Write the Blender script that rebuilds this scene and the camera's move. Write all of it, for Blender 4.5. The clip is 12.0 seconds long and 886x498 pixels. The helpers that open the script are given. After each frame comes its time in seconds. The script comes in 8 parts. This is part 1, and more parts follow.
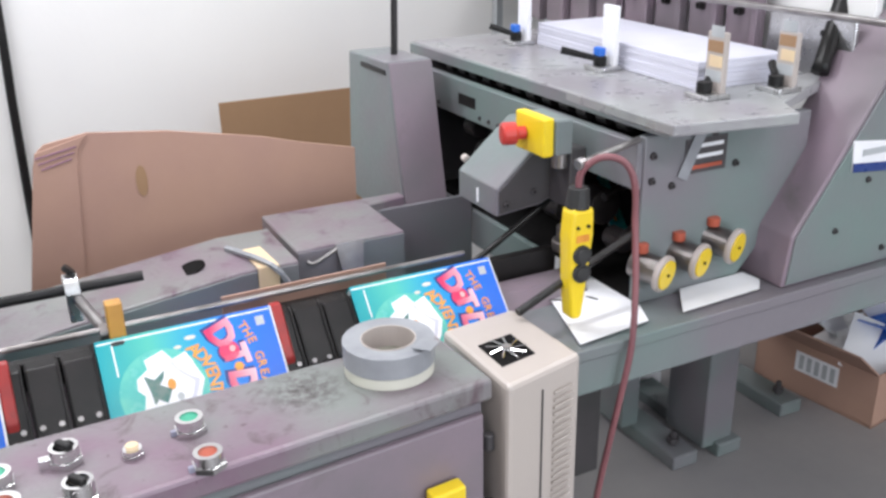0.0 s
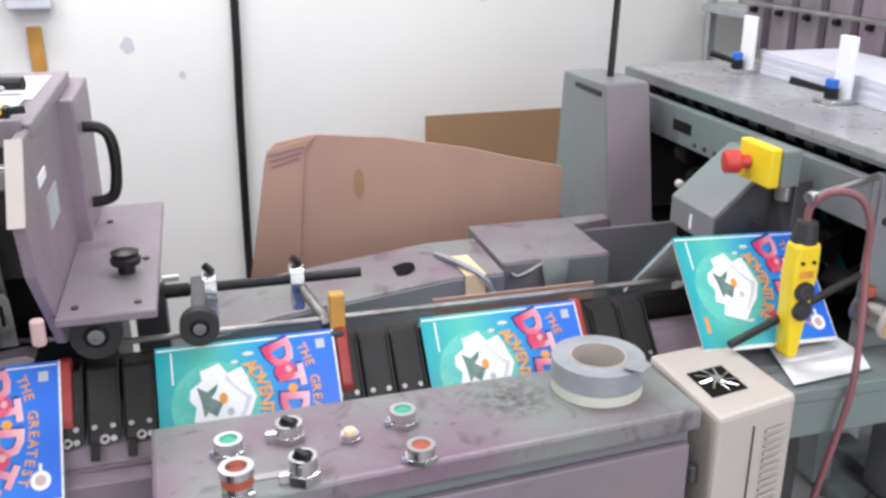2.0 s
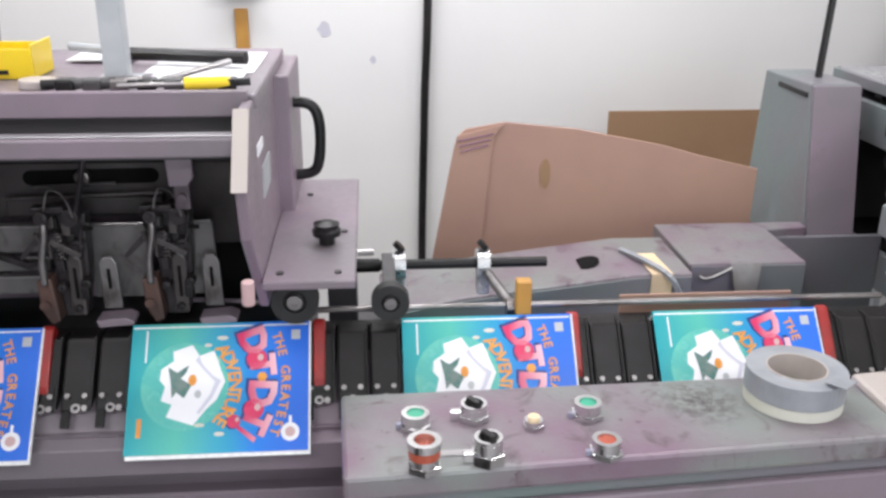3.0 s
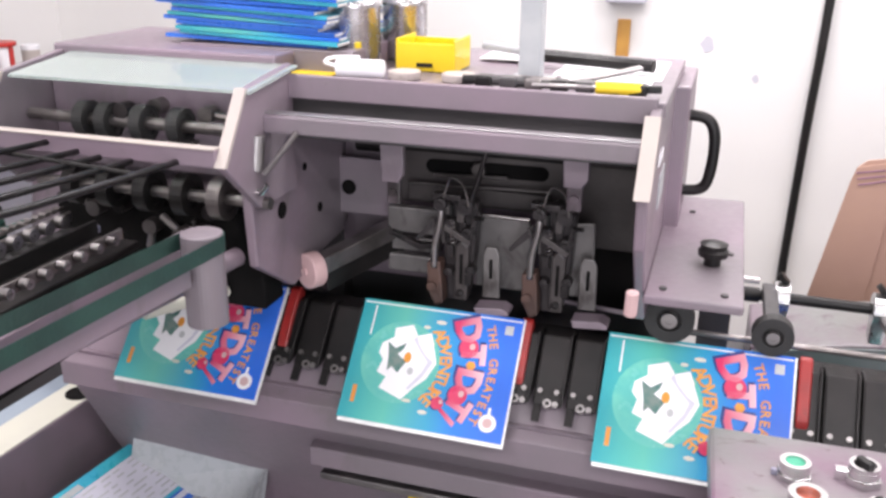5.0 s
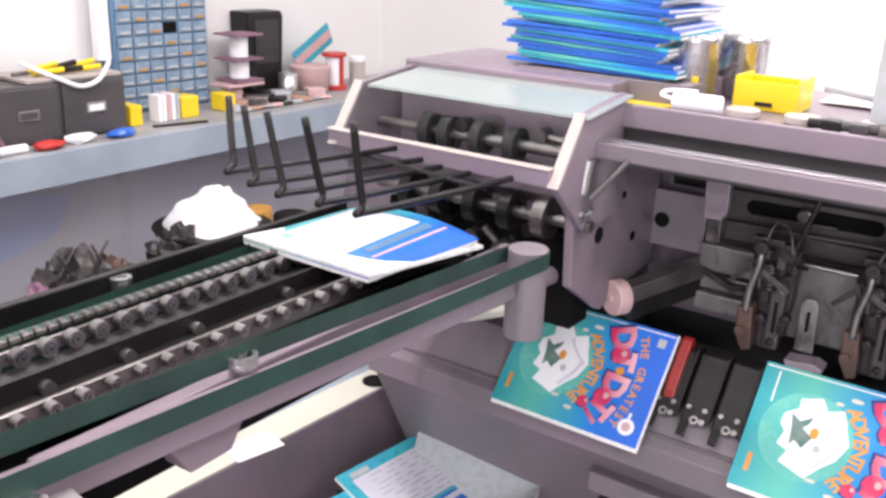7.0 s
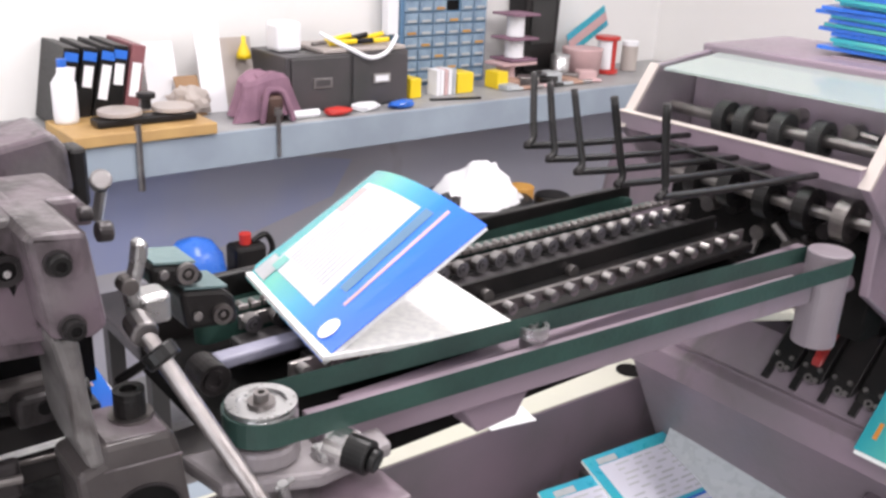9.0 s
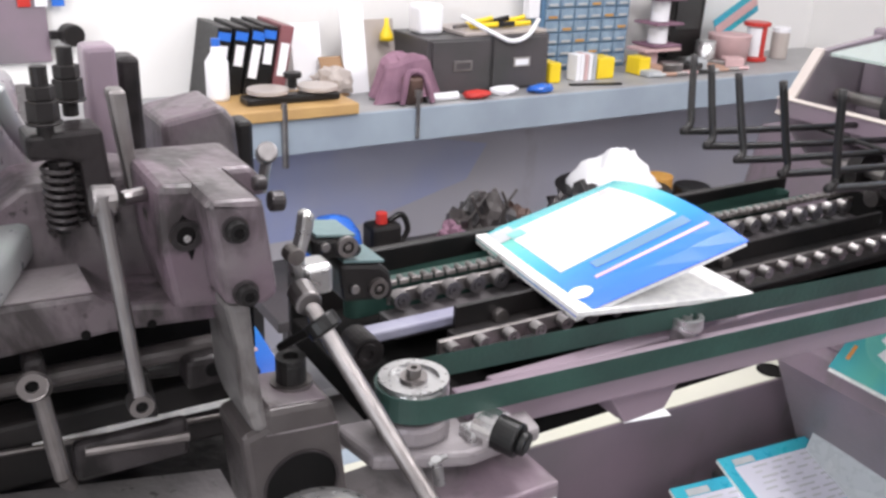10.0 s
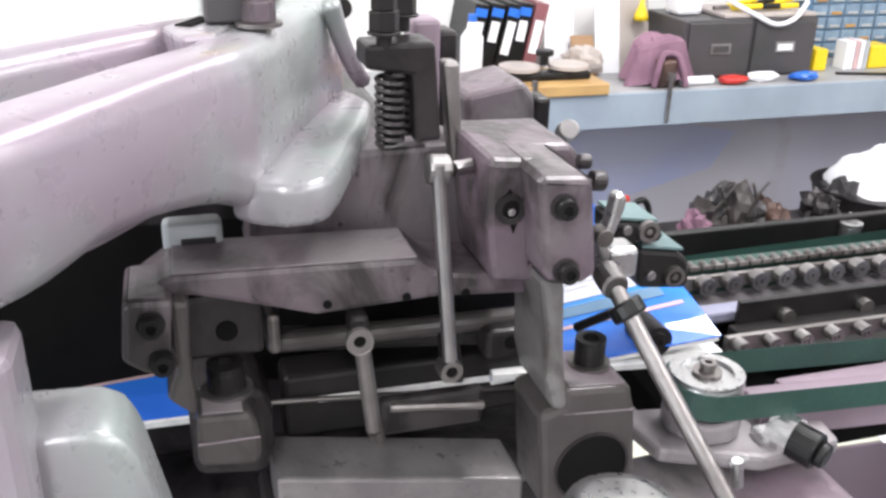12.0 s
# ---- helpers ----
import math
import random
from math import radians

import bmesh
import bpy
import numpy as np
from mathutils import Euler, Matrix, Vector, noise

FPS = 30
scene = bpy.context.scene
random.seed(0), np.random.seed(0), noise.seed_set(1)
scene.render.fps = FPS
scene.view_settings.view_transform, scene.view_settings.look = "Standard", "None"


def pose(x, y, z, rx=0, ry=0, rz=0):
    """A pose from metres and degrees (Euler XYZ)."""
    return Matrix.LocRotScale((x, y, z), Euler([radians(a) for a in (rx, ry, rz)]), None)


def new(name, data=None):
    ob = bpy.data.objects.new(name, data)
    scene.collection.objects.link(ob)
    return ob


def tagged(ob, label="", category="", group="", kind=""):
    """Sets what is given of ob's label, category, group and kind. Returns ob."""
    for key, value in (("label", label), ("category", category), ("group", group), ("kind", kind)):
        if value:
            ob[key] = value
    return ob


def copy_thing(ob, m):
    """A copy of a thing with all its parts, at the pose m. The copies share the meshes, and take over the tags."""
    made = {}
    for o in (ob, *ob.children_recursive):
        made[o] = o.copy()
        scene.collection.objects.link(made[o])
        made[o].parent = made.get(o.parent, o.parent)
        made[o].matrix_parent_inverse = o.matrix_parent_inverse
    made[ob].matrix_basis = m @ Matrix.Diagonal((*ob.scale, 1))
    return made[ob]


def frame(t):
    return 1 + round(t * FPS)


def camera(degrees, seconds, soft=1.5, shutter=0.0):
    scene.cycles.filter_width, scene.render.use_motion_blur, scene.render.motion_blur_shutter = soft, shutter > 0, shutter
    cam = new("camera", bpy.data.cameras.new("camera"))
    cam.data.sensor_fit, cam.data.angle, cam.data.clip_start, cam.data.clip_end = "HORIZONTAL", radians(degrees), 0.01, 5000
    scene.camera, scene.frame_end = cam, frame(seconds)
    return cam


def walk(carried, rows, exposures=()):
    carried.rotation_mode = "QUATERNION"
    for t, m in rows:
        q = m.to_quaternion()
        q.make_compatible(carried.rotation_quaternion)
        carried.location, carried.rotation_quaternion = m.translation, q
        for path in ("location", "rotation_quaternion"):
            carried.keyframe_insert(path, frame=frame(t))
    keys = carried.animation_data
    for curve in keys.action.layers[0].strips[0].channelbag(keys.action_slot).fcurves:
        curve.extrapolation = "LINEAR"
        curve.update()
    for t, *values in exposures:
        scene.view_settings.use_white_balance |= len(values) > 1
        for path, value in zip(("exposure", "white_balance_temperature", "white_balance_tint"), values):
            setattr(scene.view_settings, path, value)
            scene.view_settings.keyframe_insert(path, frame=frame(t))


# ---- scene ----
cam = camera(52.24, 12.0, soft=2.8)
PATH = [
    (0.0, pose(0.0965, -0.0146, 1.5943, 68.099, 1.118, -27.094)),
    (0.5, pose(0.0830, -0.0131, 1.5914, 68.745, 0.877, -24.709)),
    (1.0, pose(0.0697, -0.0145, 1.5917, 69.220, 0.705, -22.965)),
    (1.5, pose(0.0499, -0.0115, 1.5902, 69.856, 0.727, -19.344)),
    (2.0, pose(0.0238, -0.0063, 1.5860, 69.708, 0.211, -15.277)),
    (2.5, pose(-0.0000, 0.0000, 1.5800, 69.540, 0.113, -10.701)),
    (3.0, pose(-0.0282, 0.0024, 1.5744, 69.376, -0.364, -4.483)),
    (3.2, pose(-0.0387, 0.0008, 1.5767, 69.380, -0.219, -2.243)),
    (4.8, pose(-0.1039, 0.0139, 1.5675, 69.957, -0.280, 15.140)),
    (5.0, pose(-0.1103, 0.0143, 1.5621, 69.994, -0.745, 17.475)),
    (5.5, pose(-0.1246, 0.0103, 1.5610, 70.446, -1.404, 22.546)),
    (6.0, pose(-0.1373, -0.0023, 1.5650, 70.780, -1.575, 26.749)),
    (6.5, pose(-0.1579, -0.0259, 1.5670, 70.917, -2.150, 32.255)),
    (7.0, pose(-0.1733, -0.0392, 1.5654, 71.165, -2.202, 35.274)),
    (7.2, pose(-0.1794, -0.0443, 1.5619, 71.113, -2.577, 36.285)),
    (8.8, pose(-0.2118, -0.0763, 1.5560, 69.806, -2.350, 49.506)),
    (9.0, pose(-0.2146, -0.0831, 1.5567, 69.531, -2.570, 51.322)),
    (9.5, pose(-0.2248, -0.0936, 1.5512, 68.786, -2.273, 55.777)),
    (10.0, pose(-0.2351, -0.1010, 1.5485, 68.328, -2.015, 59.489)),
    (10.5, pose(-0.2460, -0.1123, 1.5442, 67.856, -2.580, 63.306)),
    (11.0, pose(-0.2539, -0.1304, 1.5451, 67.594, -2.581, 67.052)),
    (11.5, pose(-0.2599, -0.1478, 1.5456, 67.010, -2.001, 70.348)),
    (12.0, pose(-0.2678, -0.1598, 1.5446, 66.643, -1.211, 73.617)),
]
walk(cam, PATH, [(0, -0.78, 6420, 12), (2.5, -0.88, 6450, 12), (3.2, -0.92, 6550, 13), (5, -0.5, 6800, 19), (7, -0.38, 6850, 20), (9, -0.5, 6800, 17), (10, -0.55, 6650, 15), (11, -0.6, 6600, 17), (11.5, -0.15, 6600, 15), (12, -0.2, 6600, 12)])

# ---- light ----
world = bpy.data.worlds.new("world")
world.use_nodes = True
scene.world = world
world.node_tree.nodes["Background"].inputs[0].default_value = (0.75, 0.85, 1.0, 1)
world.node_tree.nodes["Background"].inputs[1].default_value = 0.4


def area_lamp(name, m, sx, sy, watts, colour):
    d = bpy.data.lights.new(name, "AREA")
    d.shape, d.size, d.size_y, d.energy, d.color = "RECTANGLE", sx, sy, watts, colour
    ob = new(name, d)
    ob.matrix_world = m
    return ob


# fluorescent battens under the ceiling, and an added daylight-coloured fill lamp behind the camera
LAMPS = [(-1.3, 0.9), (-1.3, -1.2), (0.7, 1.5), (0.7, -0.6), (2.7, 1.2), (2.7, -1.2), (-0.3, 2.5)]
for lx, ly in LAMPS:
    area_lamp("ceiling_lamp", pose(lx, ly, 2.83), 1.2, 0.22, 56 if lx < 0 else 40, (0.97, 0.98, 1.0))
area_lamp("front_fill_lamp", pose(1.2, -3.3, 1.5, 90, 0, 0), 2.6, 2.2, 150, (0.86, 0.93, 1.0))


# ---- materials ----
def mat(name, c1, c2=None, rough=0.5, metal=0.0, scale=8.0, bump=0.0, fine=60.0, spec=0.5, wear=None, wear_amount=0.0, coat=0.0, stain=None, stain_amount=0.0, stain_scale=9.0):
    """Two-scale procedural paint, metal or paper; wear: a third colour in sparse chips and stains."""
    m = bpy.data.materials.new(name)
    m.use_nodes = True
    n, l = m.node_tree.nodes, m.node_tree.links
    b = n["Principled BSDF"]
    b.inputs["Metallic"].default_value = metal
    b.inputs["Specular IOR Level"].default_value = spec
    b.inputs["Coat Weight"].default_value = coat
    tc = n.new("ShaderNodeTexCoord")
    big = n.new("ShaderNodeTexNoise")
    big.inputs["Scale"].default_value, big.inputs["Detail"].default_value = scale, 5
    small = n.new("ShaderNodeTexNoise")
    small.inputs["Scale"].default_value, small.inputs["Detail"].default_value = fine, 3
    for t in (big, small):
        l.new(tc.outputs["Object"], t.inputs["Vector"])
    mix = n.new("ShaderNodeMix")
    mix.data_type = "RGBA"
    c2 = c2 or tuple(v * 0.8 for v in c1)
    mix.inputs["A"].default_value, mix.inputs["B"].default_value = (*c1, 1), (*c2, 1)
    ramp = n.new("ShaderNodeMapRange")
    ramp.inputs["From Min"].default_value, ramp.inputs["From Max"].default_value = 0.38, 0.62
    l.new(big.outputs["Fac"], ramp.inputs["Value"])
    l.new(ramp.outputs["Result"], mix.inputs["Factor"])
    out = mix.outputs["Result"]
    if stain:
        # oily blotches with soft ragged edges, drawn out downwards
        st = n.new("ShaderNodeMix")
        st.data_type = "RGBA"
        st.inputs["B"].default_value = (*stain, 1)
        mp = n.new("ShaderNodeMapping")
        mp.inputs["Scale"].default_value = (1.0, 1.0, 0.55)
        l.new(tc.outputs["Object"], mp.inputs["Vector"])
        sn = n.new("ShaderNodeTexNoise")
        sn.inputs["Scale"].default_value, sn.inputs["Detail"].default_value, sn.inputs["Roughness"].default_value, sn.inputs["Distortion"].default_value = stain_scale, 9, 0.62, 0.6
        l.new(mp.outputs["Vector"], sn.inputs["Vector"])
        r3 = n.new("ShaderNodeMapRange")
        r3.inputs["From Min"].default_value, r3.inputs["From Max"].default_value = 0.62 - stain_amount, 0.78 - stain_amount
        l.new(sn.outputs["Fac"], r3.inputs["Value"])
        l.new(r3.outputs["Result"], st.inputs["Factor"])
        l.new(out, st.inputs["A"])
        out = st.outputs["Result"]
    if wear:
        w = n.new("ShaderNodeMix")
        w.data_type = "RGBA"
        w.inputs["B"].default_value = (*wear, 1)
        r2 = n.new("ShaderNodeMapRange")
        r2.inputs["From Min"].default_value, r2.inputs["From Max"].default_value = 0.72 - wear_amount, 0.76 - wear_amount
        mid = n.new("ShaderNodeTexNoise")
        mid.inputs["Scale"].default_value, mid.inputs["Detail"].default_value, mid.inputs["Roughness"].default_value = fine * 0.4, 8, 0.7
        l.new(tc.outputs["Object"], mid.inputs["Vector"])
        l.new(mid.outputs["Fac"], r2.inputs["Value"])
        l.new(r2.outputs["Result"], w.inputs["Factor"])
        l.new(out, w.inputs["A"])
        out = w.outputs["Result"]
    l.new(out, b.inputs["Base Color"])
    rr = n.new("ShaderNodeMapRange")
    rr.inputs["To Min"].default_value, rr.inputs["To Max"].default_value = max(0.03, rough - 0.12), min(1, rough + 0.12)
    l.new(small.outputs["Fac"], rr.inputs["Value"])
    l.new(rr.outputs["Result"], b.inputs["Roughness"])
    if bump:
        bp = n.new("ShaderNodeBump")
        bp.inputs["Strength"].default_value, bp.inputs["Distance"].default_value = bump, 0.002
        l.new(small.outputs["Fac"], bp.inputs["Height"])
        l.new(bp.outputs["Normal"], b.inputs["Normal"])
    return m


GREEN_GREY = mat("machine_grey_green", (0.165, 0.215, 0.205), (0.19, 0.175, 0.195), 0.38, 0, 3.0, 0.15, 90, wear=(0.34, 0.34, 0.33), wear_amount=0.02)
MAUVE_GREY = mat("machine_mauve_grey", (0.25, 0.188, 0.23), (0.192, 0.166, 0.184), 0.38, 0, 3.5, 0.15, 90, wear=(0.15, 0.125, 0.135), wear_amount=0.01, stain=(0.16, 0.14, 0.145), stain_amount=0.04, stain_scale=7)
PURPLE_STAIN = mat("ink_stained_panel", (0.21, 0.215, 0.208), (0.20, 0.145, 0.18), 0.38, 0, 6.0, 0.2, 120, wear=(0.30, 0.29, 0.29), wear_amount=0.03, stain=(0.105, 0.055, 0.085), stain_amount=0.085, stain_scale=14)
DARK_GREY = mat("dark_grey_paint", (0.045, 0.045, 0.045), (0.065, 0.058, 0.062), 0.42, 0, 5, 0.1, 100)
BLACK = mat("black_metal", (0.008, 0.008, 0.008), (0.016, 0.014, 0.014), 0.38, 0.0, 10, 0.1, 120, spec=0.3)
SATIN = mat("satin_steel_highlight", (0.42, 0.41, 0.42), (0.36, 0.35, 0.36), 0.34, 0.9, 6, 0.0, 40)
INK_TOP = mat("ink_spotted_top", (0.205, 0.22, 0.208), (0.19, 0.125, 0.165), 0.36, 0, 5.0, 0.2, 120, wear=(0.10, 0.06, 0.075), wear_amount=0.085, stain=(0.105, 0.07, 0.082), stain_amount=0.06, stain_scale=22)
it, il = INK_TOP.node_tree.nodes, INK_TOP.node_tree.links
ib = it["Principled BSDF"]
dist, imap, inoise, imul, imix = it.new("ShaderNodeVectorMath"), it.new("ShaderNodeMapRange"), it.new("ShaderNodeTexNoise"), it.new("ShaderNodeMath"), it.new("ShaderNodeMix")
dist.operation, imul.operation, imix.data_type = "DISTANCE", "MULTIPLY", "RGBA"
dist.inputs[1].default_value = (0.115, 0.035, 0.94)
imap.inputs["From Min"].default_value, imap.inputs["From Max"].default_value = 0.075, 0.01
inoise.inputs["Scale"].default_value, inoise.inputs["Detail"].default_value, inoise.inputs["Roughness"].default_value = 70, 6, 0.75
il.new(it["Texture Coordinate"].outputs["Object"], dist.inputs[0])
il.new(it["Texture Coordinate"].outputs["Object"], inoise.inputs["Vector"])
il.new(dist.outputs["Value"], imap.inputs["Value"])
ispot = it.new("ShaderNodeMapRange")
ispot.inputs["From Min"].default_value, ispot.inputs["From Max"].default_value = 0.42, 0.58
il.new(inoise.outputs["Fac"], ispot.inputs["Value"])
il.new(imap.outputs["Result"], imul.inputs[0])
il.new(ispot.outputs["Result"], imul.inputs[1])
il.new(imul.outputs[0], imix.inputs["Factor"])
il.new(ib.inputs["Base Color"].links[0].from_socket, imix.inputs["A"])
imix.inputs["B"].default_value = (0.045, 0.028, 0.032, 1)
il.new(imix.outputs["Result"], ib.inputs["Base Color"])
RUBBER = mat("black_rubber", (0.022, 0.022, 0.022), (0.03, 0.03, 0.03), 0.6, 0, 12, 0.1, 150)
# near-black for holes and openings, with their inner shade in the colour
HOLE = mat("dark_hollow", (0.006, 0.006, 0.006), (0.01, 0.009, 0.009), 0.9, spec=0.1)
STEEL = mat("worn_steel", (0.40, 0.385, 0.38), (0.27, 0.255, 0.255), 0.38, 1.0, 14, 0.1, 160)
DULL_STEEL = mat("oily_steel", (0.30, 0.28, 0.275), (0.17, 0.155, 0.15), 0.38, 0.9, 16, 0.25, 140)
CHROME = mat("chrome", (0.75, 0.74, 0.74), (0.6, 0.6, 0.6), 0.16, 1.0, 20, 0.0, 80)
CAST = mat("worn_cast_iron", (0.145, 0.129, 0.134), (0.135, 0.098, 0.12), 0.36, 0.1, 11, 0.4, 110, wear=(0.03, 0.026, 0.026), wear_amount=0.10, stain=(0.04, 0.034, 0.035), stain_amount=0.165, stain_scale=20)
PALE_CAST = mat("pale_worn_cast", (0.27, 0.25, 0.255), (0.22, 0.195, 0.21), 0.4, 0.2, 11, 0.3, 110, wear=(0.08, 0.07, 0.07), wear_amount=0.06, stain=(0.11, 0.10, 0.10), stain_amount=0.04, stain_scale=18)
# dark oily iron; on the trimmer's lower works its darkness includes shade
CAST_DARK = mat("oily_shaded_cast_iron", (0.05, 0.044, 0.046), (0.026, 0.022, 0.023), 0.36, 0.2, 12, 0.4, 120, spec=0.35, wear=(0.17, 0.155, 0.16), wear_amount=-0.01, stain=(0.010, 0.009, 0.009), stain_amount=0.14, stain_scale=20)
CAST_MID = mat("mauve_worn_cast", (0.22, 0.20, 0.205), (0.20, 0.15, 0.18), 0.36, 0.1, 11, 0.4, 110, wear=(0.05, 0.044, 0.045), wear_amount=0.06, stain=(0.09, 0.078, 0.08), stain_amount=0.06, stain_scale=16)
SPECKLED = mat("speckled_bed_iron", (0.27, 0.255, 0.255), (0.20, 0.185, 0.19), 0.42, 0.5, 20, 0.5, 150, wear=(0.12, 0.11, 0.11), wear_amount=0.12)
HAMMER = mat("hammered_silver_paint", (0.292, 0.332, 0.317), (0.305, 0.252, 0.297), 0.3, 0.2, 7.0, 0.10, 70, wear=(0.12, 0.11, 0.115), wear_amount=-0.015, coat=0.1, stain=(0.27, 0.265, 0.27), stain_amount=0.0, stain_scale=11)
TABLE_STEEL = mat("worn_table_steel", (0.33, 0.34, 0.34), (0.27, 0.255, 0.275), 0.3, 0.1, 7, 0.0, 25, stain=(0.22, 0.21, 0.22), stain_amount=0.05, stain_scale=6)
TIN = mat("shiny_tinplate", (0.52, 0.51, 0.52), (0.44, 0.43, 0.44), 0.26, 0.9, 8, 0.02, 60)
ALU = mat("aluminium", (0.62, 0.62, 0.62), (0.5, 0.5, 0.5), 0.3, 0.95, 18, 0.1, 150)
WHITE_WALL = mat("white_wall_paint", (0.80, 0.79, 0.77), (0.76, 0.75, 0.74), 0.75, 0, 1.2, 0.2, 40, wear=(0.72, 0.69, 0.65), wear_amount=-0.06)
# the bluer second tone takes in some blue glow under the bench
GREY_LOWER = mat("grey_lower_wall", (0.58, 0.56, 0.59), (0.52, 0.52, 0.61), 0.7, 0, 1.0, 0.2, 40, stain=(0.42, 0.40, 0.44), stain_amount=0.0, stain_scale=3)
# colour of the bluish light on the lower panel
BLUE_GLOW = mat("blue_glow_paint", (0.40, 0.46, 0.74), (0.52, 0.54, 0.68), 0.55, 0, 1.6, 0.1, 40)
CONCRETE = mat("concrete_floor", (0.30, 0.285, 0.28), (0.24, 0.23, 0.235), 0.5, 0, 1.6, 0.3, 30, wear=(0.17, 0.16, 0.16), wear_amount=0.03)
CEILING = mat("ceiling_white", (0.78, 0.78, 0.77), (0.74, 0.74, 0.73), 0.85, 0, 2, 0.1, 30)
CARD = mat("cardboard", (0.42, 0.26, 0.195), (0.385, 0.235, 0.185), 0.8, 0, 4, 0.15, 50, wear=(0.33, 0.20, 0.13), wear_amount=-0.03)
CARD_DARK = mat("brown_cardboard", (0.33, 0.20, 0.11), (0.30, 0.18, 0.10), 0.8, 0, 3, 0.15, 50)
CREAM = mat("cream_enamel", (0.46, 0.41, 0.375), (0.41, 0.36, 0.34), 0.4, 0, 2.5, 0.08, 60, wear=(0.42, 0.37, 0.32), wear_amount=-0.03)
PALE = mat("pale_green_enamel", (0.62, 0.62, 0.52), (0.58, 0.57, 0.5), 0.45, 0, 4, 0.08, 60)
STACK_PAPER = mat("lavender_stack_paper", (0.62, 0.62, 0.70), (0.56, 0.56, 0.64), 0.7, 0, 6, 0.05, 80)
PAPER = mat("white_paper", (0.84, 0.84, 0.86), (0.79, 0.79, 0.82), 0.7, 0, 6, 0.05, 80)
PAGES = mat("page_block", (0.82, 0.82, 0.80), (0.70, 0.70, 0.70), 0.75, 0, 120, 0.2, 400)
YELLOW = mat("yellow_plastic", (0.85, 0.62, 0.02), (0.78, 0.55, 0.02), 0.35, 0, 5, 0.05, 100)
RED = mat("red_plastic", (0.55, 0.04, 0.03), (0.48, 0.03, 0.025), 0.35)
ORANGE_RED = mat("red_orange_pusher", (0.34, 0.02, 0.018), (0.24, 0.016, 0.015), 0.4, 0, 14, 0.1, 90, stain=(0.1, 0.02, 0.018), stain_amount=0.03, stain_scale=30)
GREEN_BTN = mat("green_cap", (0.05, 0.38, 0.24), None, 0.35)
RED_BTN = mat("rust_red_cap", (0.42, 0.09, 0.05), None, 0.35)
BELT = mat("dark_green_belt", (0.022, 0.062, 0.05), (0.016, 0.043, 0.036), 0.5, 0, 14, 0.25, 200, wear=(0.07, 0.12, 0.10), wear_amount=-0.03)
STRAP = mat("blue_grey_strap", (0.13, 0.20, 0.20), (0.10, 0.16, 0.165), 0.5, 0, 14, 0.2, 150)
STITCH_PLATE = mat("worn_stitcher_plate", (0.20, 0.19, 0.187), (0.15, 0.142, 0.14), 0.36, 0.3, 16, 0.2, 120, wear=(0.05, 0.045, 0.045), wear_amount=0.06, stain=(0.06, 0.052, 0.05), stain_amount=0.08, stain_scale=26)
BROWN_PLATE = mat("oily_brown_plate", (0.085, 0.076, 0.074), (0.062, 0.054, 0.054), 0.34, 0.2, 12, 0.2, 120, wear=(0.16, 0.15, 0.145), wear_amount=-0.02, stain=(0.02, 0.018, 0.018), stain_amount=0.06, stain_scale=18)
RUST = mat("rusty_brown_steel", (0.105, 0.06, 0.048), (0.06, 0.036, 0.03), 0.5, 0.2, 20, 0.3, 140)
BELT_TOP = mat("bluish_belt", (0.30, 0.30, 0.38), (0.22, 0.22, 0.30), 0.5, 0, 14, 0.2, 200)
TAPE_GREY = mat("grey_duct_tape", (0.30, 0.31, 0.33), (0.25, 0.26, 0.28), 0.4, 0, 20, 0.3, 120)
MASKING = mat("masking_tape", (0.72, 0.57, 0.36), (0.66, 0.5, 0.33), 0.6, 0, 10, 0.1, 80)
BLUE_GREY = mat("blue_grey_paint", (0.30, 0.36, 0.42), (0.26, 0.31, 0.37), 0.5, 0, 5, 0.1, 60, wear=(0.4, 0.42, 0.44), wear_amount=-0.02)
BENCH_TOP = mat("worn_bench_top", (0.36, 0.36, 0.36), (0.28, 0.28, 0.29), 0.5, 0, 5, 0.2, 60, wear=(0.5, 0.48, 0.46), wear_amount=0.0)
WOOD = mat("pine_board", (0.52, 0.33, 0.13), (0.44, 0.27, 0.11), 0.55, 0, 7, 0.1, 70)
ORANGE_WOOD = mat("orange_block", (0.55, 0.29, 0.06), (0.45, 0.22, 0.05), 0.5, 0, 9, 0.1, 70)
CABLE_RED = mat("reddish_cable", (0.24, 0.09, 0.10), (0.18, 0.07, 0.08), 0.45)
CYAN = mat("cyan_print", (0.03, 0.42, 0.50), (0.03, 0.36, 0.50), 0.3, 0, 8)
BLUE = mat("blue_print", (0.03, 0.16, 0.62), (0.02, 0.12, 0.5), 0.3, 0, 8)
TRAY = mat("milky_plastic", (0.40, 0.43, 0.45), (0.36, 0.385, 0.40), 0.28, 0, 5, 0.05, 60, stain=(0.46, 0.48, 0.48), stain_amount=0.02, stain_scale=6)
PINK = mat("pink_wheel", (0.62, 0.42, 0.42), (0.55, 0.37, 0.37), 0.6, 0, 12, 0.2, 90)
PINK_PRINT = mat("crimson_print", (0.66, 0.045, 0.13), (0.58, 0.03, 0.10), 0.3, 0, 30)
GOLD_PRINT = mat("gold_print", (0.78, 0.36, 0.06), (0.66, 0.25, 0.04), 0.3, 0, 60)
DARK_LEAF = mat("dark_leaf_print", (0.06, 0.17, 0.15), (0.16, 0.22, 0.2), 0.4, 0, 60)
NAVY_PRINT = mat("navy_print", (0.02, 0.05, 0.22), None, 0.3)
